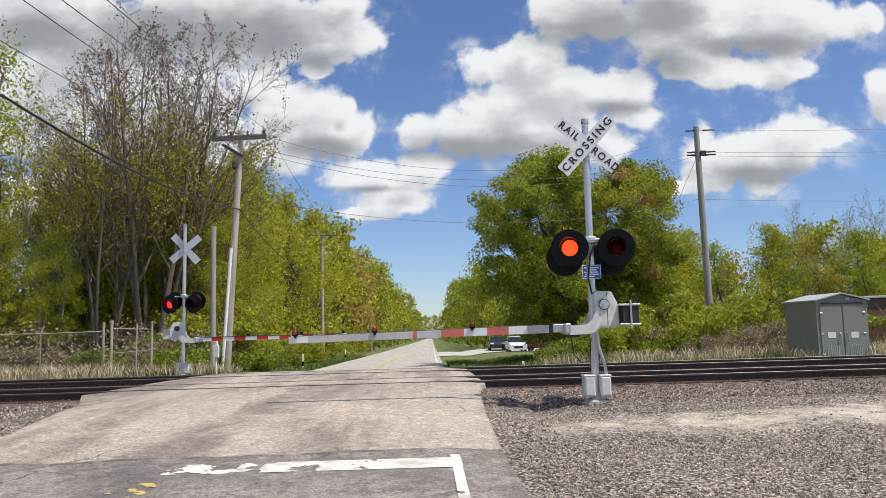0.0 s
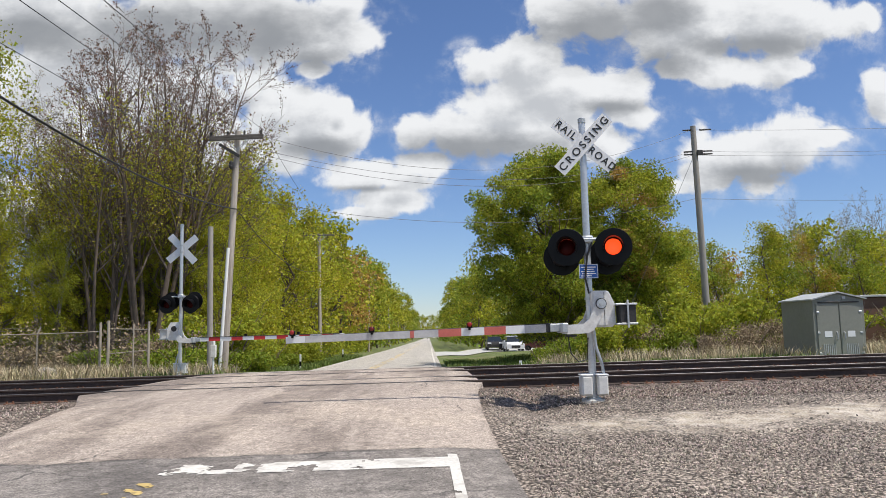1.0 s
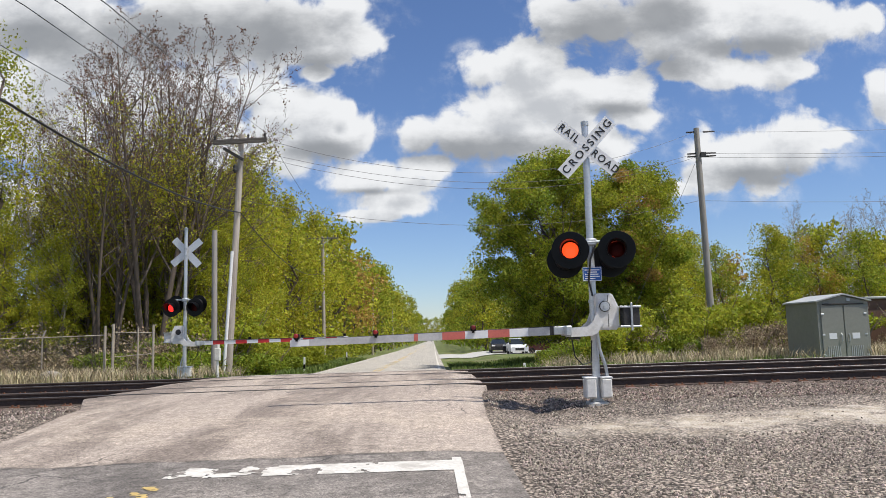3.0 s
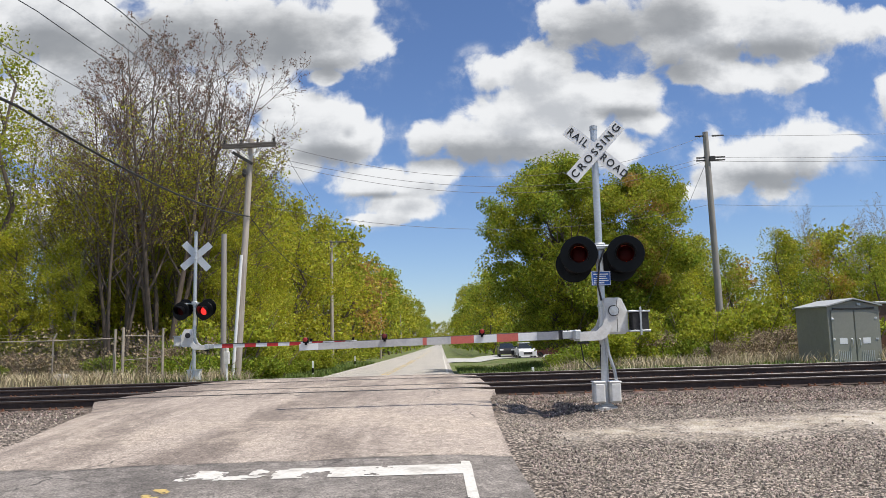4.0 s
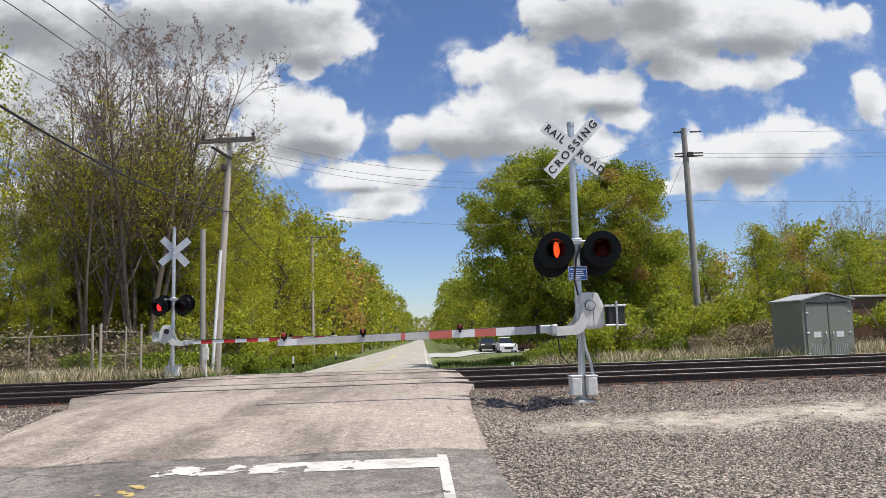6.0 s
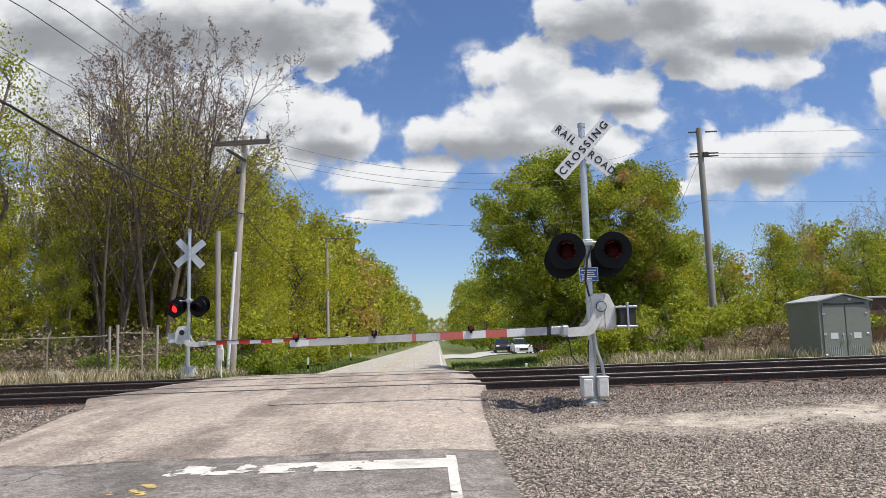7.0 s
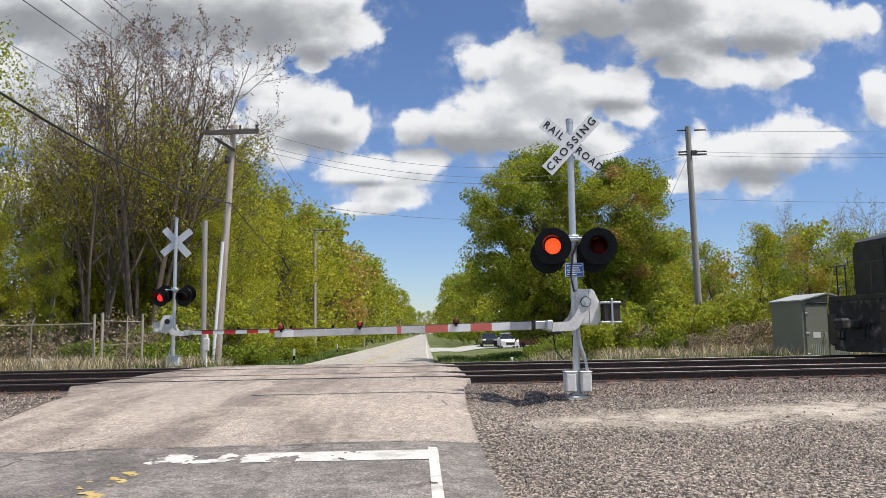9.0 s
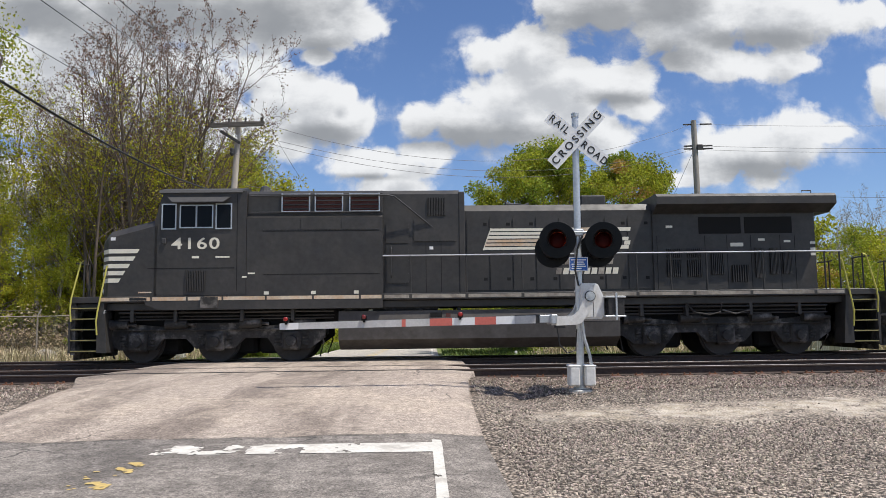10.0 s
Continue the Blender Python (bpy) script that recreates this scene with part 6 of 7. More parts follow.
def truck(parent, x):
    """A three-axle truck; its wheelsets turn."""
    t = part("truck", Mesh().box(-2.75, 2.75, -0.5, 0.5, 0.62, 1.02, 0.06), M_UNDER, parent, "grimy three-axle truck", m=pose(x, 0, 0))
    for s in (-1, 1):
        y = s * 1.02
        o = [(-2.85, 0.95), (-2.85, 0.62), (-2.45, 0.34), (-1.55, 0.34), (-1.35, 0.62), (-0.75, 0.62), (-0.5, 0.36), (0.5, 0.36), (0.75, 0.62), (1.35, 0.62), (1.55, 0.34), (2.45, 0.34), (2.85, 0.62), (2.85, 0.95), (2.3, 1.02), (1.2, 0.92), (0.6, 1.02), (-0.6, 1.02), (-1.2, 0.92), (-2.3, 1.02)]
        part("side_frame", Mesh().prism(o, y - 0.08, y + 0.08, "y"), M_UNDER, t, "cast steel side frame")
        for ax in (-1.98, 0.0, 1.98):
            jb = Mesh().box(ax - 0.24, ax + 0.24, min(y, y + s * 0.17), max(y, y + s * 0.17), 0.30, 0.80, 0.05)
            b = part("journal_box", jb, M_UNDER, t)
            part("bearing_cap", Mesh().tube([(ax, y + s * 0.16, 0.54), (ax, y + s * 0.26, 0.54)], [0.15, 0.13], 16), M_UNDER, b, smooth=True)
            for dx in (-0.36, 0.36):
                for k in range(4):
                    part("spring", Mesh().tube([(ax + dx, y + s * 0.05, 0.42 + 0.09 * k), (ax + dx, y + s * 0.05, 0.47 + 0.09 * k)], 0.095, 10), M_UNDER, t)
        for ax in (-2.45, -0.95, 0.95, 2.35):
            part("brake_cylinder", Mesh().tube([(ax - 0.3, y + s * 0.16, 1.0), (ax + 0.25, y + s * 0.16, 1.0)], [0.13, 0.11], 14).tube([(ax + 0.25, y + s * 0.16, 1.0), (ax + 0.45, y + s * 0.16, 0.98)], 0.04, 8), M_UNDER, t, smooth=True)
        part("brake_rod", Mesh().tube([(-2.6, y + s * 0.14, 0.86), (2.6, y + s * 0.14, 0.84)], 0.025, 6), M_UNDER, t)
        part("sand_pipe", Mesh().tube([(2.7, y, 1.0), (2.8, y, 0.5), (2.68, y - s * 0.2, 0.12)], 0.022, 6), M_UNDER, t)
        part("sand_pipe", Mesh().tube([(-2.7, y, 1.0), (-2.8, y, 0.5), (-2.68, y - s * 0.2, 0.12)], 0.022, 6), M_UNDER, t)
    ws = Mesh()
    ws.m = pose(0, 0, 0, 90, 0, 0)
    for s in (-1, 1):
        c = s * 0.7535
        prof = [(0.10, c - 0.09), (0.44, c - 0.06), (0.50, c - 0.07), (0.565 if s > 0 else 0.53, c - 0.075), (0.565 if s > 0 else 0.53, c - 0.045), (0.53, c - 0.03), (0.53, c + 0.03), (0.565 if s < 0 else 0.53, c + 0.045), (0.565 if s < 0 else 0.53, c + 0.075), (0.44, c + 0.06), (0.10, c + 0.09)]
        ws.lathe(prof, 28)
    ws.tube([(0, 0, -0.9), (0, 0, 0.9)], 0.1, 12)
    for k in range(6):
        a = k * math.pi / 3
        for s in (-1, 1):
            c = s * 0.85
            ws.tube([(0.28 * math.cos(a), 0.28 * math.sin(a), c - 0.02), (0.28 * math.cos(a), 0.28 * math.sin(a), c + 0.02)], 0.035, 8)
    data = ws.data("wheelset", M_STEEL, True)
    # plain blocks closing the gaps between wheels, their shade painted as near black
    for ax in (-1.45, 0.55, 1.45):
        part("traction_motor", Mesh().box(ax - 0.42, ax + 0.42, -0.62, 0.62, 0.2, 0.85, 0.08), M_SHADETRIM, t)
    for ax in (-1.98, 0.0, 1.98):
        part("wheelset", data, None, t, "steel wheels on one axle", m=pose(ax, 0, 0.53))
    return t


def end_steps(parent, x0, x1, flip):
    """Corner steps, side plates and yellow grab rails at one end."""
    for s in (-1, 1):
        ya, yb = s * 1.02, s * 1.52
        # the plate behind the steps has the well's shade as its colour
        st = part("step_well", Mesh().box(x0, x1, min(ya, ya - s * 0.03), max(ya, ya - s * 0.03), 0.30, 1.60), M_SHADETRIM, parent, "stair well back plate, coloured black as in shade")
        for k in range(5):
            z = 0.36 + k * 0.27
            tr = part("step", Mesh().box(x0, x1, min(ya, yb), max(ya, yb), z - 0.035, z, 0.008), M_LOCO, st, "open steel step")
            part("step_edge", Mesh().box(x0 + 0.01, x1 - 0.01, min(yb, yb + s * 0.006), max(yb, yb + s * 0.006), z - 0.022, z + 0.004), M_STEPYELLOW, tr, "yellow step edge")
        inner = x1 if not flip else x0
        outer = x0 if not flip else x1
        d = 1 if not flip else -1
        part("step_side", Mesh().prism([(inner, 0.30), (inner + d * 0.26, 0.30), (inner + d * 0.16, 1.58), (inner, 1.58)], min(ya, yb), max(ya, yb), "y"), M_LOCO, st)
        part("step_side", Mesh().box(min(outer, outer - d * 0.05), max(outer, outer - d * 0.05), min(ya, yb), max(ya, yb), 0.30, 1.2), M_LOCO, st)
        for xx, top, low in ((outer, 2.65, 1.1), (inner, 2.55, 0.75)):
            part("grab_rail", Mesh().tube([(xx + d * 0.02, s * 1.56, low), (xx - d * 0.0, s * 1.58, low + 0.35), (xx + d * 0.03, s * 1.58, low + 0.6), (xx + d * 0.2, s * 1.5, top - 0.05), (xx + d * 0.24, s * 1.42, top)], 0.022, 8), M_YELLOWRAIL, st, "yellow grab rail", smooth=True)
        part("handrail_post", Mesh().tube([(outer + d * 0.26, s * 1.42, 1.65), (outer + d * 0.26, s * 1.42, 2.66)], 0.022, 8), M_LOCO, parent)
        part("handrail_post", Mesh().tube([(outer + d * 0.04, s * 0.6, 1.65), (outer + d * 0.04, s * 0.6, 2.6)], 0.022, 8), M_LOCO, parent)
    part("end_rail", Mesh().tube([(x0 if not flip else x1, -1.3, 2.6), (x0 if not flip else x1, -0.5, 2.6)], 0.022, 6), M_LOCO, parent)
    part("end_rail", Mesh().tube([(x0 if not flip else x1, 0.5, 2.6), (x0 if not flip else x1, 1.3, 2.6)], 0.022, 6), M_LOCO, parent)


def build_locomotive():
    L = thing("locomotive", pose(12.1, TRACK_B, RAIL_TOP), "black diesel freight locomotive with cream nose stripes", "locomotive", "locomotives")
    # frame and platforms
    part("underframe", Mesh().box(0.15, 20.94, -1.35, 1.35, 1.36, 1.56, 0.02), M_LOCO, L)
    part("walkway", Mesh().box(0.1, 20.98, -1.53, 1.53, 1.56, 1.72, 0.012), M_LOCO, L, "black walkway deck")
    for xe, d in ((0.12, -1), (20.96, 1)):
        pl = part("pilot", Mesh().prism([(-1.45, 0.25), (1.45, 0.25), (1.5, 1.56), (-1.5, 1.56)], xe - 0.06, xe + 0.06, "x"), M_UNDER, L, "grimy black pilot plate")
        part("plow", Mesh().add([(xe, -1.4, 0.12), (xe, 1.4, 0.12), (xe + d * 0.4, 0, 0.12), (xe, -1.4, 0.75), (xe, 1.4, 0.75), (xe + d * 0.2, 0, 0.75)], [(0, 2, 5, 3), (2, 1, 4, 5), (0, 1, 2), (3, 5, 4), (0, 3, 4, 1)]), M_UNDER, pl)
        cp = part("coupler", Mesh().box(min(xe, xe + d * 0.55), max(xe, xe + d * 0.55), -0.12, 0.12, 0.78, 1.02, 0.03).box(min(xe + d * 0.4, xe + d * 0.72), max(xe + d * 0.4, xe + d * 0.72), -0.22, 0.2, 0.74, 1.06, 0.06), M_UNDER, L, "rusty knuckle coupler")
        for yy in (-0.75, -0.55, 0.55, 0.75):
            part("air_hose", Mesh().tube([(xe, yy, 1.0), (xe + d * 0.2, yy, 0.85), (xe + d * 0.22, yy * 0.9, 0.45), (xe + d * 0.45, yy * 0.6, 0.5)], 0.025, 6), M_CABLE, L, smooth=True)
    # short nose
    W = 1.50
    nose = Mesh()
    sec = []
    for x, w, z in ((0.70, 1.12, 3.30), (0.98, W, 3.40), (2.20, W, 3.72)):
        sec.append([(x, -w, 1.72), (x, -w, z - 0.18), (x, -w + 0.18, z), (x, w - 0.18, z), (x, w, z - 0.18), (x, w, 1.72)])
    nose.add([p for q in sec for p in q], [tuple(range(6)), tuple(range(17, 11, -1))] + [(i * 6 + k, i * 6 + k + 1, (i + 1) * 6 + k + 1, (i + 1) * 6 + k) for i in range(2) for k in range(5)])
    ns = part("nose", nose, M_LOCO, L, "black short nose with five cream stripes")
    part("nose_door", Mesh().box(0.67, 0.702, -0.35, 0.35, 1.75, 3.1, 0.01), M_LOCO, ns)
    for k, (z, e) in enumerate(((2.88, 1.76), (2.69, 1.66), (2.50, 1.53), (2.32, 1.41), (2.13, 1.30))):
        for s in (-1, 1):
            y = s * W
            st = Mesh()
            y2 = y + s * 0.006
            st.add([(0.98, y2, z - 0.055), (e - 0.06, y2, z - 0.055), (e, y2, z + 0.055), (0.98, y2, z + 0.055)], [(0, 1, 2, 3)])
            st.add([(0.696, s * 1.122, z - 0.055), (0.98, y2, z - 0.055), (0.98, y2, z + 0.055), (0.696, s * 1.122, z + 0.055)], [(0, 1, 2, 3)])
            part("nose_stripe", st, M_CREAM, ns, "cream stripe")
    for s in (-1, 1):
        plate(ns, "marker_light", 1.02, 1.14, 3.16, 3.24, s * W, s, M_WHITE)
        plate(ns, "text_bar", 1.75, 2.08, 1.80, 1.835, s * W, s, M_ORANGE)
        part("ditch_light", Mesh().tube([(0.72, s * 1.1, 1.86), (0.9, s * 1.1, 1.86)], 0.1, 14), M_SILVER, L)
    # cab
    cab = Mesh()
    o = [(2.26, 1.79), (2.26, 3.70), (2.42, 4.32), (2.52, 4.48), (4.60, 4.48), (4.60, 1.79)]
    cab.prism(o, -W, W, "y")
    cb = part("cab", cab, M_LOCO, L, "black wide cab", m=pose(-0.13, 0, -0.06))
    part("cab_roof", Mesh().prism([(-1.56, 4.44), (-1.5, 4.52), (-0.9, 4.66), (0.9, 4.66), (1.5, 4.52), (1.56, 4.44)], 2.36, 4.5, "x"), M_LOCOROOF, cb, "dusty curved cab roof")
    for x in (2.9, 3.2, 4.1):
        part("antenna", Mesh().box(x, x + 0.22, -0.3, 0.3, 4.66, 4.74, 0.02), M_LOCOROOF, cb)
    part("bell", Mesh().lathe([(0.02, 4.95), (0.12, 4.9), (0.15, 4.8), (0.2, 4.72)], 12), M_LOCOROOF, cb, m=pose(4.7, 0.3, 0))
    nb = part("number_board", Mesh().box(2.2, 2.4, -0.62, -0.2, 4.36, 4.6, 0.02).box(2.2, 2.4, 0.2, 0.62, 4.36, 4.6, 0.02), M_SHADETRIM, cb, "number boards over the windscreen")
    for s in (-1, 1):
        part("board_glass", Mesh().box(2.19, 2.2, s * 0.41 - 0.18, s * 0.41 + 0.18, 4.4, 4.56), M_CREAM, nb)
        part("headlight", Mesh().tube([(2.15, s * 0.1, 4.5), (2.3, s * 0.1, 4.5)], 0.08, 12), M_SILVER, cb)
        part("windscreen", Mesh().add([(2.262, s * 0.12, 3.82), (2.262, s * 1.3, 3.82), (2.395, s * 1.3, 4.27), (2.395, s * 0.12, 4.27)], [(0, 1, 2, 3)]), M_CABGLASS, cb, "dark windscreen", m=pose(-0.02, 0, 0))
        y = s * W
        for x0, x1, z0, z1 in ((2.46, 2.78, 3.52, 4.13), (2.92, 3.30, 3.55, 4.10), (3.34, 3.72, 3.55, 4.10), (3.84, 4.20, 3.52, 4.13)):
            w = plate(cb, "side_window", x0, x1, z0, z1, y, s, M_CABGLASS, "dark cab window in bright frame", 0.008)
            for a, b, c, d in ((x0 - 0.03, x0, z0 - 0.03, z1 + 0.03), (x1, x1 + 0.03, z0 - 0.03, z1 + 0.03), (x0, x1, z1, z1 + 0.03), (x0, x1, z0 - 0.03, z0)):
                part("window_frame", Mesh().box(a, b, min(y, y + s * 0.025), max(y, y + s * 0.025), c, d), M_SILVER, w)
        part("sun_visor", Mesh().add([(2.55, y, 4.36), (4.2, y, 4.36), (4.05, y + s * 0.22, 4.18), (2.75, y + s * 0.22, 4.18), (2.55, y, 4.34), (4.2, y, 4.34), (4.05, y + s * 0.22, 4.16), (2.75, y + s * 0.22, 4.16)], [(0, 1, 2, 3), (7, 6, 5, 4), (0, 3, 7, 4), (3, 2, 6, 7), (2, 1, 5, 6)]), M_LOCOROOF, cb, "grey drip visor over the windows")
        num = part("road_number", dressed(lettering("4160", 0.41, 0.003, 0.014, 1.14), M_CREAM), None, cb, "cream block numerals", m=(pose(3.31, y + s * 0.004, 3.11) if s < 0 else pose(3.31, y + s * 0.004, 3.11, 0, 0, 180)) @ Matrix.Diagonal((1.36, 1, 1, 1)))
        plate(cb, "text_bar", 3.22, 3.40, 2.74, 2.80, y, s, M_CREAM)
        plate(cb, "text_bar", 3.82, 4.18, 2.75, 2.79, y, s, M_CREAM)
        plate(cb, "panel_joint", 2.1, 4.3, 2.48, 2.495, y, s, M_SHADETRIM)
        plate(cb, "panel_joint", 4.36, 4.372, 1.9, 4.4, y, s, M_SHADETRIM)
        plate(cb, "data_plate", 4.5, 4.62, 2.23, 2.27, y, s, M_CREAM)
        louvre_panel(cb, 3.07, 3.57, 1.9, 2.42, y, s, 12, True, "black vertical grille")
        part("hatch_light", Mesh().box(2.46, 2.56, min(y, y + s * 0.06), max(y, y + s * 0.06), 3.12, 3.26, 0.01), M_LOCOROOF, cb)
    # auxiliary cabinet behind the cab
    ax = part("equipment_cabinet", Mesh().prism([(-W, 1.72), (-W, 3.72), (-1.36, 3.78), (-1.36, 4.36), (-1.2, 4.46), (1.2, 4.46), (1.36, 4.36), (1.36, 3.78), (W, 3.72), (W, 1.72)], 4.48, 7.98, "x"), M_LOCO, L, "plain black equipment cabinet")
    for s in (-1, 1):
        y = s * 1.36
        for x0, x1 in ((5.38, 6.06), (6.24, 6.92), (7.14, 7.88)):
            louvre_panel(ax, x0, x1, 3.90, 4.34, y, s, 4, False, "slatted blower grille in bright frame", M_SILVER, M_REDOX)
        part("pipe_rail", Mesh().tube([(4.55, s * 1.48, 4.30), (8.1, s * 1.48, 4.30), (8.3, s * 1.45, 4.26), (9.35, s * 1.2, 3.42), (9.35, s * 1.2, 3.1)], 0.02, 8), M_LOCOROOF, ax, "thin pipe rail", smooth=True)
        part("pipe_rail", Mesh().tube([(4.55, s * 1.48, 3.86), (8.0, s * 1.48, 3.86)], 0.016, 8), M_LOCOROOF, ax)
        for x in (5.6, 6.5, 7.4):
            plate(ax, "notice", x - 0.07, x + 0.07, 3.60, 3.65, s * W, s, M_WHITE)
        for x0, x1 in ((4.9, 5.85), (5.87, 6.9), (6.92, 7.9)):
            plate(ax, "panel", x0, x1, 3.40, 3.70, s * W, s, M_LOCO, lift=0.012)
        plate(ax, "panel_joint", 4.9, 7.9, 2.24, 2.255, s * W, s, M_SHADETRIM)
        plate(ax, "panel_joint", 4.9, 7.9, 3.36, 3.372, s * W, s, M_SHADETRIM)
        plate(ax, "data_plate", 4.52, 4.70, 2.26, 2.30, s * W, s, M_CREAM)
        # skirt and sill bands
        part("skirt", Mesh().prism([(1.9, 1.72), (7.98, 1.72), (7.98, 1.36), (2.3, 1.36), (1.95, 1.50)], min(s * 1.5, s * 1.545), max(s * 1.5, s * 1.545), "y"), M_LOCO, L)
        xs = [0.8, 2.1, 3.0, 3.9, 5.0, 6.2, 7.4, 7.98]
        for a, b in zip(xs[:-1], xs[1:]):
            plate(L, "sill_band", a + 0.02, b - 0.03, 1.60, 1.69, s * 1.545, s, M_ORANGE, "faded orange-cream sill band", 0.006)
        xs = [7.98, 8.7, 10.15, 11.6, 13.1, 14.6, 16.1, 17.6, 19.3, 20.1]
        for a, b in zip(xs[:-1], xs[1:]):
            plate(L, "sill_band", a + 0.04, b - 0.04, 1.60, 1.69, s * 1.532, s, M_DULLCREAM, "dirty cream sill band", 0.006)
        for x in (5.0, 6.2, 7.3):
            plate(L, "reflector", x - 0.06, x + 0.06, 1.73, 1.81, s * W, s, M_CREAM)
        plate(L, "lift_pad", 3.35, 3.78, 1.40, 1.68, s * 1.545, s, M_UNDER, "jacking pad", 0.05)
        plate(L, "text_bar", 1.55, 1.98, 1.61, 1.68, s * 1.545, s, M_BLACK, "", 0.009)
        part("lettering", dressed(lettering("F", 0.13), M_WHITE), None, L, m=pose(0.93, s * 1.53, 1.32, 0, 0, 0 if s < 0 else 180))
    # hood sections
    hd = part("engine_hood", Mesh().prism([(-1.0, 1.72), (-1.0, 3.92), (-0.85, 4.10), (0.85, 4.10), (1.0, 3.92), (1.0, 1.72)], 10.0, 15.2, "x"), M_LOCO, L, "long black engine hood with doors")
    th = part("tall_hood", Mesh().prism([(-1.2, 1.72), (-1.2, 4.36), (-1.05, 4.48), (1.05, 4.48), (1.2, 4.36), (1.2, 1.72)], 7.98, 10.0, "x"), M_LOCO, L, "tall black hood section")
    part("bulkhead", Mesh().box(9.98, 10.14, -1.22, 1.22, 1.72, 4.42, 0.02), M_LOCO, L)
    for s in (-1, 1):
        y = s * 1.2
        louvre_panel(th, 9.15, 9.62, 3.78, 4.26, y, s, 11, True, "black vertical grille")
        plate(th, "door", 8.05, 8.65, 2.0, 3.0, y, s, M_LOCO, "black hood door", 0.02)
        plate(th, "door", 8.05, 8.65, 3.05, 3.6, y, s, M_LOCO, "black hood door", 0.02)
        plate(th, "door", 8.8, 9.9, 3.1, 3.7, y, s, M_LOCO, "black hood panel", 0.03)
        for x in (9.1, 9.5):
            plate(th, "panel_joint", x, x + 0.012, 1.75, 3.05, y, s, M_SHADETRIM)
        plate(th, "notice", 9.2, 9.3, 2.88, 2.96, y, s, M_WHITE)
        y = s * 1.0
        for k in range(8):
            x = 10.2 + k * 0.62
            dd = plate(hd, "door", x, x + 0.58, 1.80, 3.72, y, s, M_LOCO, "black hood door", 0.022)
            plate(dd, "latch", x + 0.44, x + 0.54, 2.05, 2.13, y + s * 0.022, s, M_SHADETRIM)
            plate(dd, "latch", x + 0.44, x + 0.54, 3.52, 3.60, y + s * 0.022, s, M_SHADETRIM)
        # cream emblem: striped tail, block and two lines of bars
        yl = y + s * 0.024
        em = part("emblem", Mesh().add([(10.62, yl, 2.86), (10.645, yl, 2.86), (10.865, yl, 3.46), (10.84, yl, 3.46)], [(0, 1, 2, 3)]), M_CREAM, hd, "cream striped emblem on the hood")
        for k, end in enumerate((12.02, 12.28, 12.16, 12.46, 12.34, 12.62)):
            z = 2.87 + k * 0.1
            x = 10.63 + (z - 2.86) * 0.37
            part("emblem_stripe", Mesh().add([(x, yl + s * 0.004, z), (end, yl + s * 0.004, z), (end + 0.12, yl + s * 0.004, z + 0.072), (x + 0.027, yl + s * 0.004, z + 0.072)], [(0, 1, 2, 3)]), (M_CREAM, M_ORANGE)[k in (1, 2)], em)
        lean = lambda x0, x1, z0, z1, mat, name: part(name, Mesh().add([(x0, yl + s * 0.004, z0), (x1, yl + s * 0.004, z0), (x1 + 0.2 * (z1 - z0), yl + s * 0.004, z1), (x0 + 0.2 * (z1 - z0), yl + s * 0.004, z1)], [(0, 1, 2, 3)]), mat, em)
        for x0, x1, mat in ((12.85, 13.02, M_CREAM), (13.12, 13.42, M_ORANGE), (13.52, 13.72, M_CREAM)):
            lean(x0, x1, 2.87, 3.45, mat, "emblem_block")
        for x0, x1, z0, z1 in ((13.94, 14.6, 3.35, 3.45), (13.92, 14.08, 3.2, 3.34), (13.96, 14.54, 3.1, 3.19), (14.42, 14.58, 2.98, 3.09), (13.90, 14.54, 2.87, 2.97)):
            lean(x0, x1, z0, z1, M_CREAM, "emblem_block")
        for z, x0, n in ((2.46, 12.62, 8), (2.20, 12.56, 9)):
            for k in range(n):
                lean(x0 + 0.19 * k, x0 + 0.19 * k + 0.145, z, z + 0.17, M_CREAM if (k + n) % 3 else M_DULLCREAM, "text_bar")
    part("exhaust", Mesh().box(13.4, 14.1, -0.5, 0.5, 4.08, 4.42, 0.04), M_LOCOROOF, hd, "black exhaust stack")
    hn = part("horn", Mesh().tube([(11.7, 0, 4.08), (11.7, 0, 4.26)], 0.04, 8), M_LOCOROOF, hd)
    for dy, d in ((-0.12, -1), (0.0, -1), (0.12, 1)):
        part("horn_bell", Mesh().tube([(11.7 - 0.1 * d, dy, 4.22), (11.7 + d * 0.2, dy, 4.22), (11.7 + d * 0.34, dy, 4.22)], [0.03, 0.05, 0.1], 10), M_LOCOROOF, hn, smooth=True)
    # radiator section
    rd = part("radiator_hood", Mesh().prism([(-1.05, 1.72), (-1.05, 3.88), (1.05, 3.88), (1.05, 1.72)], 15.2, 19.62, "x"), M_LOCO, L, "black radiator section")
    part("radiator_wing", Mesh().prism([(-1.5, 4.0), (-1.5, 4.2), (-1.42, 4.28), (1.42, 4.28), (1.5, 4.2), (1.5, 4.0), (1.1, 3.8), (-1.1, 3.8)], 15.2, 20.02, "x"), M_LOCO, L, "overhanging radiator wing")
    part("roof_grab", Mesh().tube([(19.25, -1.2, 4.28), (19.25, -1.2, 4.38), (19.5, -1.2, 4.38), (19.5, -1.2, 4.28)], 0.015, 6), M_LOCOROOF, L)
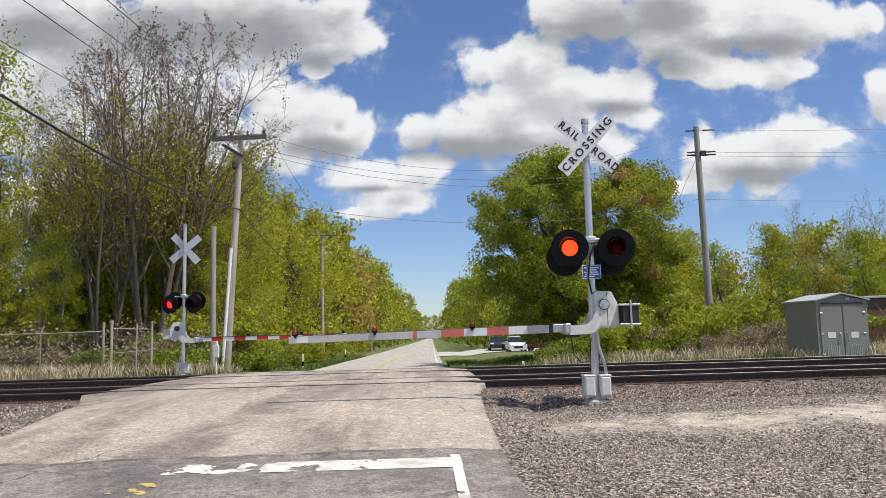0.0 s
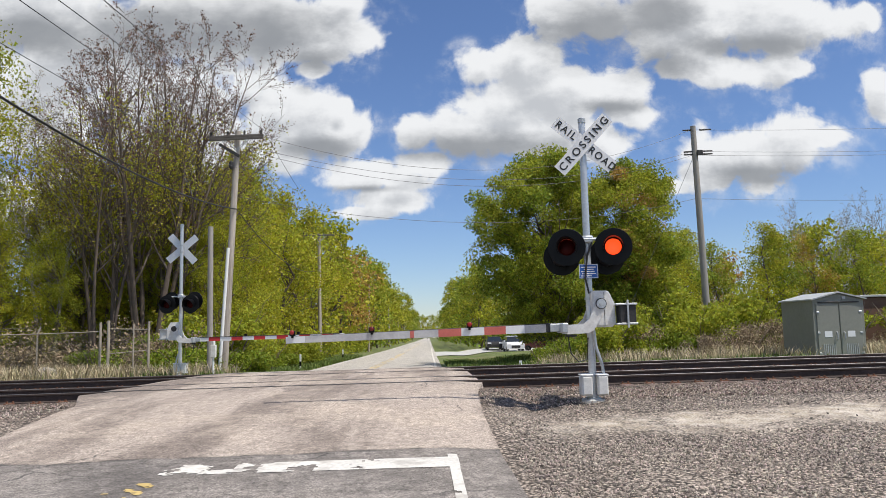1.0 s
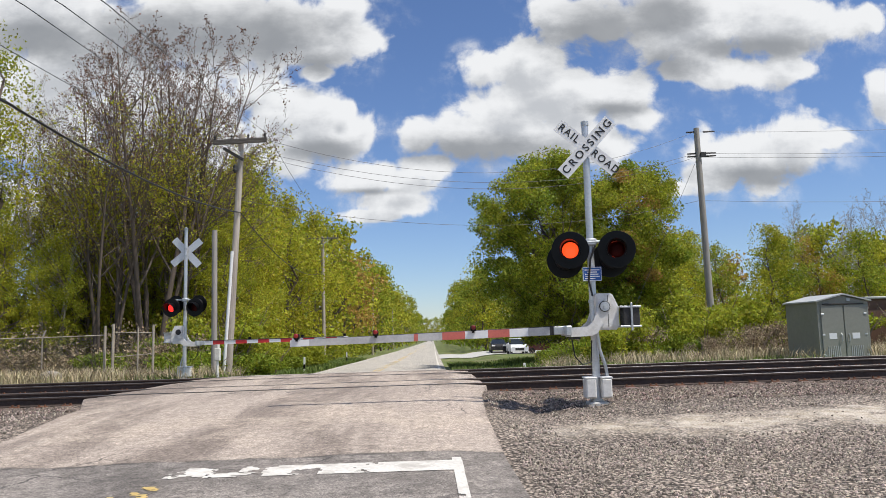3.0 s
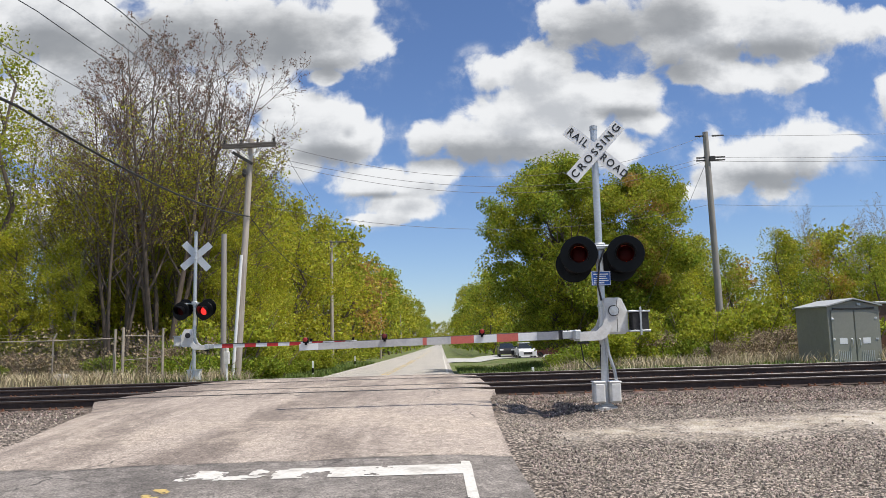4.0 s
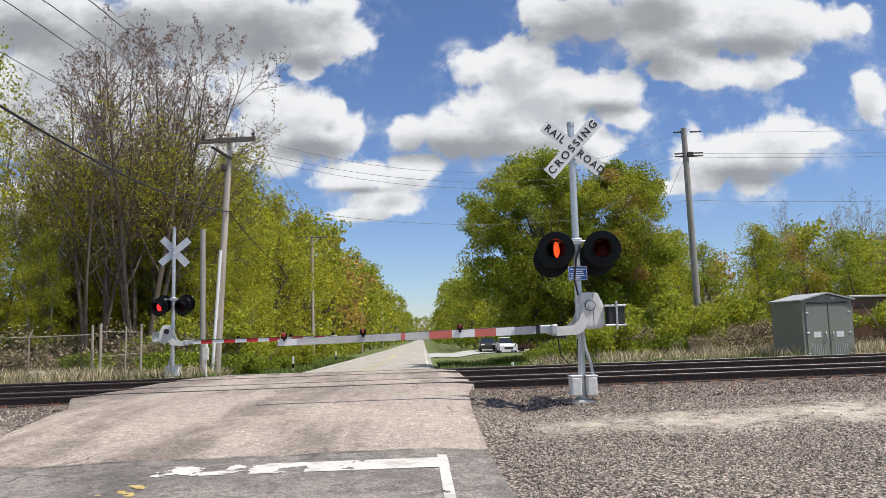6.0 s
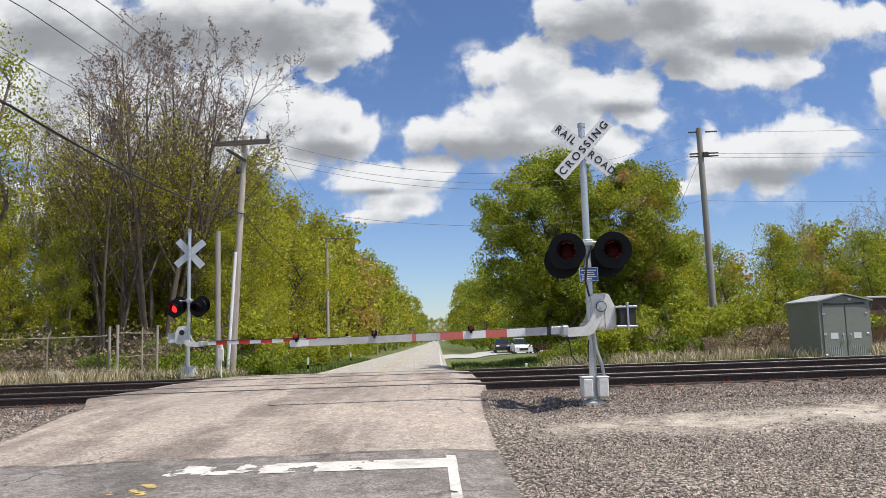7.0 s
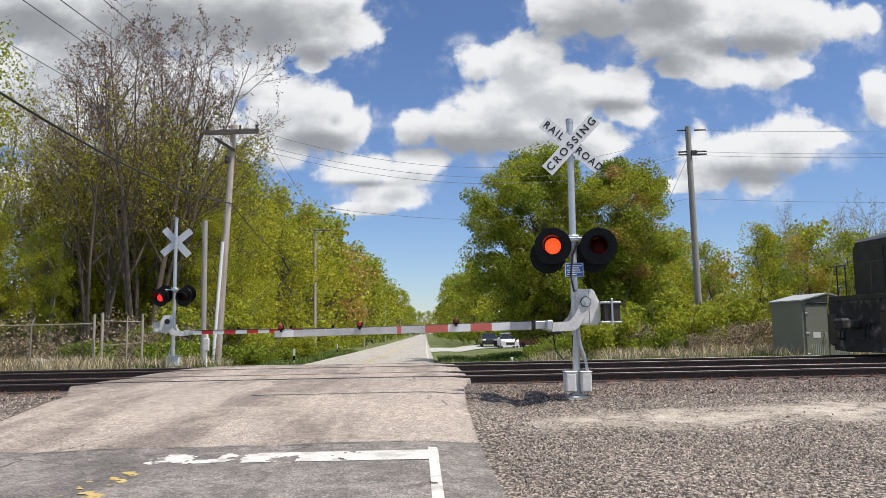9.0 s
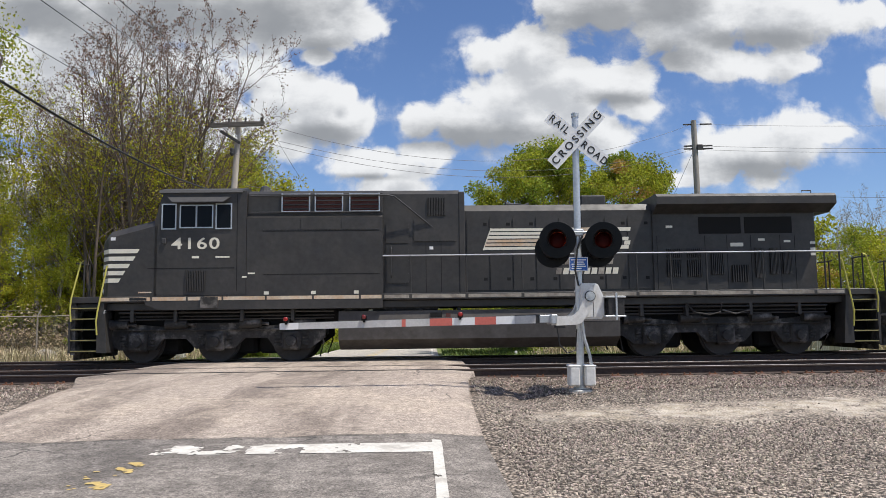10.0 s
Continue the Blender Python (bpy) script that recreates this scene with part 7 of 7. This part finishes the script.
    for s in (-1, 1):
        y = s * 1.05
        for x0, x1 in ((16.45, 17.6), (17.7, 19.0)):
            plate(rd, "air_screen", x0, x1, 3.25, 3.70, y, s, M_SHADETRIM, "dark air intake screen", 0.01)
        for x0, x1, z0, z1 in ((15.55, 15.95, 2.1, 2.55), (16.1, 16.5, 2.1, 2.55), (16.75, 17.1, 2.15, 2.8), (17.3, 17.75, 1.95, 2.4), (17.95, 18.2, 2.05, 2.85), (18.35, 18.6, 2.15, 2.85), (18.7, 18.95, 2.15, 2.8), (15.55, 15.95, 2.62, 2.85), (16.1, 16.5, 2.62, 2.85)):
            louvre_panel(rd, x0, x1, z0, z1, y + s * 0.02, s, 7, True, "louvred hood door", None)
        for x in (15.3, 16.6, 17.2, 17.85, 18.65, 19.05):
            plate(rd, "panel_joint", x, x + 0.012, 1.75, 3.2, y, s, M_SHADETRIM)
        plate(rd, "notice", 17.3, 17.65, 2.9, 3.0, y, s, M_CREAM)
        for x, z in ((15.65, 3.42), (18.15, 3.05), (18.85, 3.0)):
            plate(rd, "notice", x - 0.09, x + 0.09, z, z + 0.06, y, s, M_CREAM)
        for z in (2.95, 2.78, 2.64):
            plate(rd, "end_stripe", 19.48, 19.615, z, z + 0.07, y, s, M_CREAM)
        # handrail with posts
        hr = part("handrail", Mesh().tube([(7.98, s * 1.5, 2.70), (20.1, s * 1.5, 2.72)], 0.02, 8), M_SILVER, L, "long side handrail")
        for x in (8.7, 10.15, 11.6, 13.1, 14.6, 15.5, 16.45, 17.95, 19.6, 20.0):
            part("handrail_post", Mesh().tube([(x, s * 1.5, 1.6), (x, s * 1.5, 2.71)], 0.022, 6), M_LOCO, hr)
        part("hose", Mesh().tube([(15.9, s * 1.4, 1.4), (16.1, s * 1.42, 1.15), (16.5, s * 1.42, 1.08), (16.8, s * 1.42, 1.15), (16.85, s * 1.4, 1.4)], 0.025, 6), M_UNDER, L, smooth=True)
        part("hose", Mesh().tube([(16.85, s * 1.42, 1.2), (17.2, s * 1.42, 1.1), (17.6, s * 1.42, 1.2)], 0.025, 6), M_UNDER, L, smooth=True)
        for x in (7.6, 8.2, 8.9, 9.9):
            part("pipe_valve", Mesh().box(x, x + 0.1, s * 1.25 - 0.04, s * 1.25 + 0.04, 1.28, 1.38, 0.01), M_CREAM if x < 8 else M_UNDER, L)
    # fuel tank
    tk = part("fuel_tank", Mesh().prism([(-1.0, 0.28), (-1.48, 0.55), (-1.5, 0.95), (-1.42, 1.28), (1.42, 1.28), (1.5, 0.95), (1.48, 0.55), (1.0, 0.28)], 6.84, 14.12, "x"), M_TANK, L, "long dusty brown fuel tank")
    for s in (-1, 1):
        plate(tk, "tank_seam", 6.86, 14.1, 0.94, 0.955, s * 1.497, s, M_SHADETRIM)
        plate(tk, "sight_glass", 9.6, 9.72, 0.99, 1.2, s * 1.47, s, M_REDOX, "", 0.04)
        plate(tk, "filler", 9.2, 9.5, 1.10, 1.22, s * 1.45, s, M_SHADETRIM, "", 0.03)
    for s in (-1, 1):
        for z, y, r in ((1.30, 1.30, 0.03), (1.20, 1.22, 0.022), (1.12, 1.30, 0.018)):
            part("pipe", Mesh().tube([(1.2, s * y, z), (6.7, s * y, z)], r, 6).tube([(14.3, s * y, z), (19.7, s * y, z)], r, 6), M_LOCO, L, smooth=True)
        for x in (1.5, 2.6, 4.3, 5.6, 14.7, 15.9, 17.6, 18.9):
            part("pipe_bracket", Mesh().box(x, x + 0.09, s * 1.26 - 0.09, s * 1.26 + 0.09, 1.06, 1.40, 0.01), M_LOCO, L)
        part("grab_iron", Mesh().tube([(8.2, s * 1.25, 2.15), (8.2, s * 1.3, 2.2), (8.2, s * 1.3, 2.9), (8.2, s * 1.25, 2.95)], 0.014, 6), M_LOCOROOF, L)
    part("air_reservoir", Mesh().tube([(6.9, -1.2, 1.4), (9.4, -1.2, 1.4)], 0.12, 12), M_UNDER, L, smooth=True)
    # blocks that close the view over the trucks, coloured near black for shade
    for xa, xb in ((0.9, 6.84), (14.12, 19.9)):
        part("centre_sill", Mesh().box(xa, xb, -0.9, 0.9, 0.92, 1.38, 0.03), M_SHADETRIM, L, "underframe block over the truck, coloured black as in shade")
    truck(L, 3.61)
    truck(L, 17.03)
    end_steps(L, 0.08, 0.74, False)
    end_steps(L, 20.26, 20.92, True)
    return L

# ---------- the place ----------
build_ground()
build_tracks()
build_paint()
near_signal = gate_signal(pose(2.69, 12.85, 0.47), True, "crossing signal mast with black flashers, crossbuck and lowered faded gate arm", 4.55, 4.32, 0.10)
far_signal = gate_signal(pose(-7.84, 25.45, 0.34, 0, 0, 180), False, "crossing signal mast beyond the tracks with red-and-white gate arm lowered", 4.9, 4.75, -0.05)
build_poles()
build_shed()
build_fence()
build_car(9.75, 80, 90, M_CARWHITE, "white car parked facing the road", 1.6)
build_car(8.3, 86, 88, M_CARBLACK, "black car parked on the drive", 1.45)
build_car(13.0, 82, 170, M_CARRED, "dull red pickup half hidden by weeds", 1.6)
build_trees()
build_thicket()
build_grass()
build_loose_stone()
lead = build_locomotive()
trail = copy_thing(lead, pose(0, 0, 0))
trail["label"] = "second black diesel locomotive coupled behind, facing backwards"

# lit spans of the flashing lamps, in seconds
LIT = {
    "L": [(-1, 0.25), (2.55, 3.1), (4.05, 4.72), (5.4, 6.0), (8.55, 9.25)],
    "R": [(0.28, 1.05), (1.75, 2.53), (3.15, 3.7), (6.68, 6.95), (7.75, 8.45), (9.28, 9.94)],
    "far_R": [(-1, 0.25), (2.55, 3.1), (4.05, 4.72), (5.4, 6.0), (6.95, 7.17), (8.56, 8.76), (8.9, 9.25)],
    "far_L": [(0.28, 0.58), (3.2, 4.03), (4.75, 5.35), (6.05, 6.9), (7.75, 8.17), (9.33, 9.45), (9.62, 9.78)],
    "armL": [(-1, 0.25), (2.6, 3.2), (4.05, 4.72), (5.4, 6.0), (7.0, 7.7), (8.55, 9.25)],
    "armR": [(0.28, 2.55), (3.2, 4.03), (4.75, 5.35), (6.05, 6.97), (7.72, 8.5), (9.28, 11)],
    "off": [],
}


def flash(lamp, spans, home):
    """The lamp insert turns its glowing side out for each lit span and its dark side for the rest."""
    changes = []
    lit = bool(spans) and spans[0][0] < 0
    angle = 0 if lit else 180
    rows = [(0.0, angle)]
    for a, b in spans:
        if a > 0:
            changes.append((a, 1))
        if b < 10:
            changes.append((b, 0))
    step = 1 / 30
    for t, on in sorted(changes):
        k = round(t * 30)
        rows += [((k - 1) * step, angle), (k * step, angle + 75), ((k + 1) * step, angle + 130), ((k + 2) * step, angle + 180)]
        angle += 180
    rows.append((10.0, angle))
    walk(lamp, [(t, home @ pose(0, 0, 0, 0, 0, a)) for t, a in rows])


def motions():
    for lamp, phase, home in FLASHERS:
        if phase == "off":
            lamp.matrix_basis = home @ pose(0, 0, 0, 0, 0, 180)
        else:
            flash(lamp, LIT[phase], home)
    slope = math.degrees(math.atan(GRADE))
    head = lambda t: 12.55 - 22.6 * (t - 9.0) + 1.2 * max(0.0, t - 9.0) ** 2    # braking a little at the crossing
    times = [k * 0.5 for k in range(18)] + [9 + 0.1 * k for k in range(11)]
    rail = lambda x: RAIL_TOP + GRADE * x
    walk(lead, [(t, pose(head(t), TRACK_B, rail(head(t)), 0, -slope, 0)) for t in times])
    back = 2 * LOCO_LEN + 0.5
    walk(trail, [(t, pose(head(t) + back, TRACK_B, rail(head(t) + back), 0, slope, 180)) for t in times])
    for loco, way in ((lead, -1), (trail, 1)):
        for w in [o for o in loco.children_recursive if o.name.startswith("wheelset")]:
            x = w.matrix_basis.translation.x
            walk(w, [(k / 30, pose(x, 0, 0.53, 0, way * math.degrees((head(0) - head(k / 30)) / 0.53), 0)) for k in range(301)])


motions()
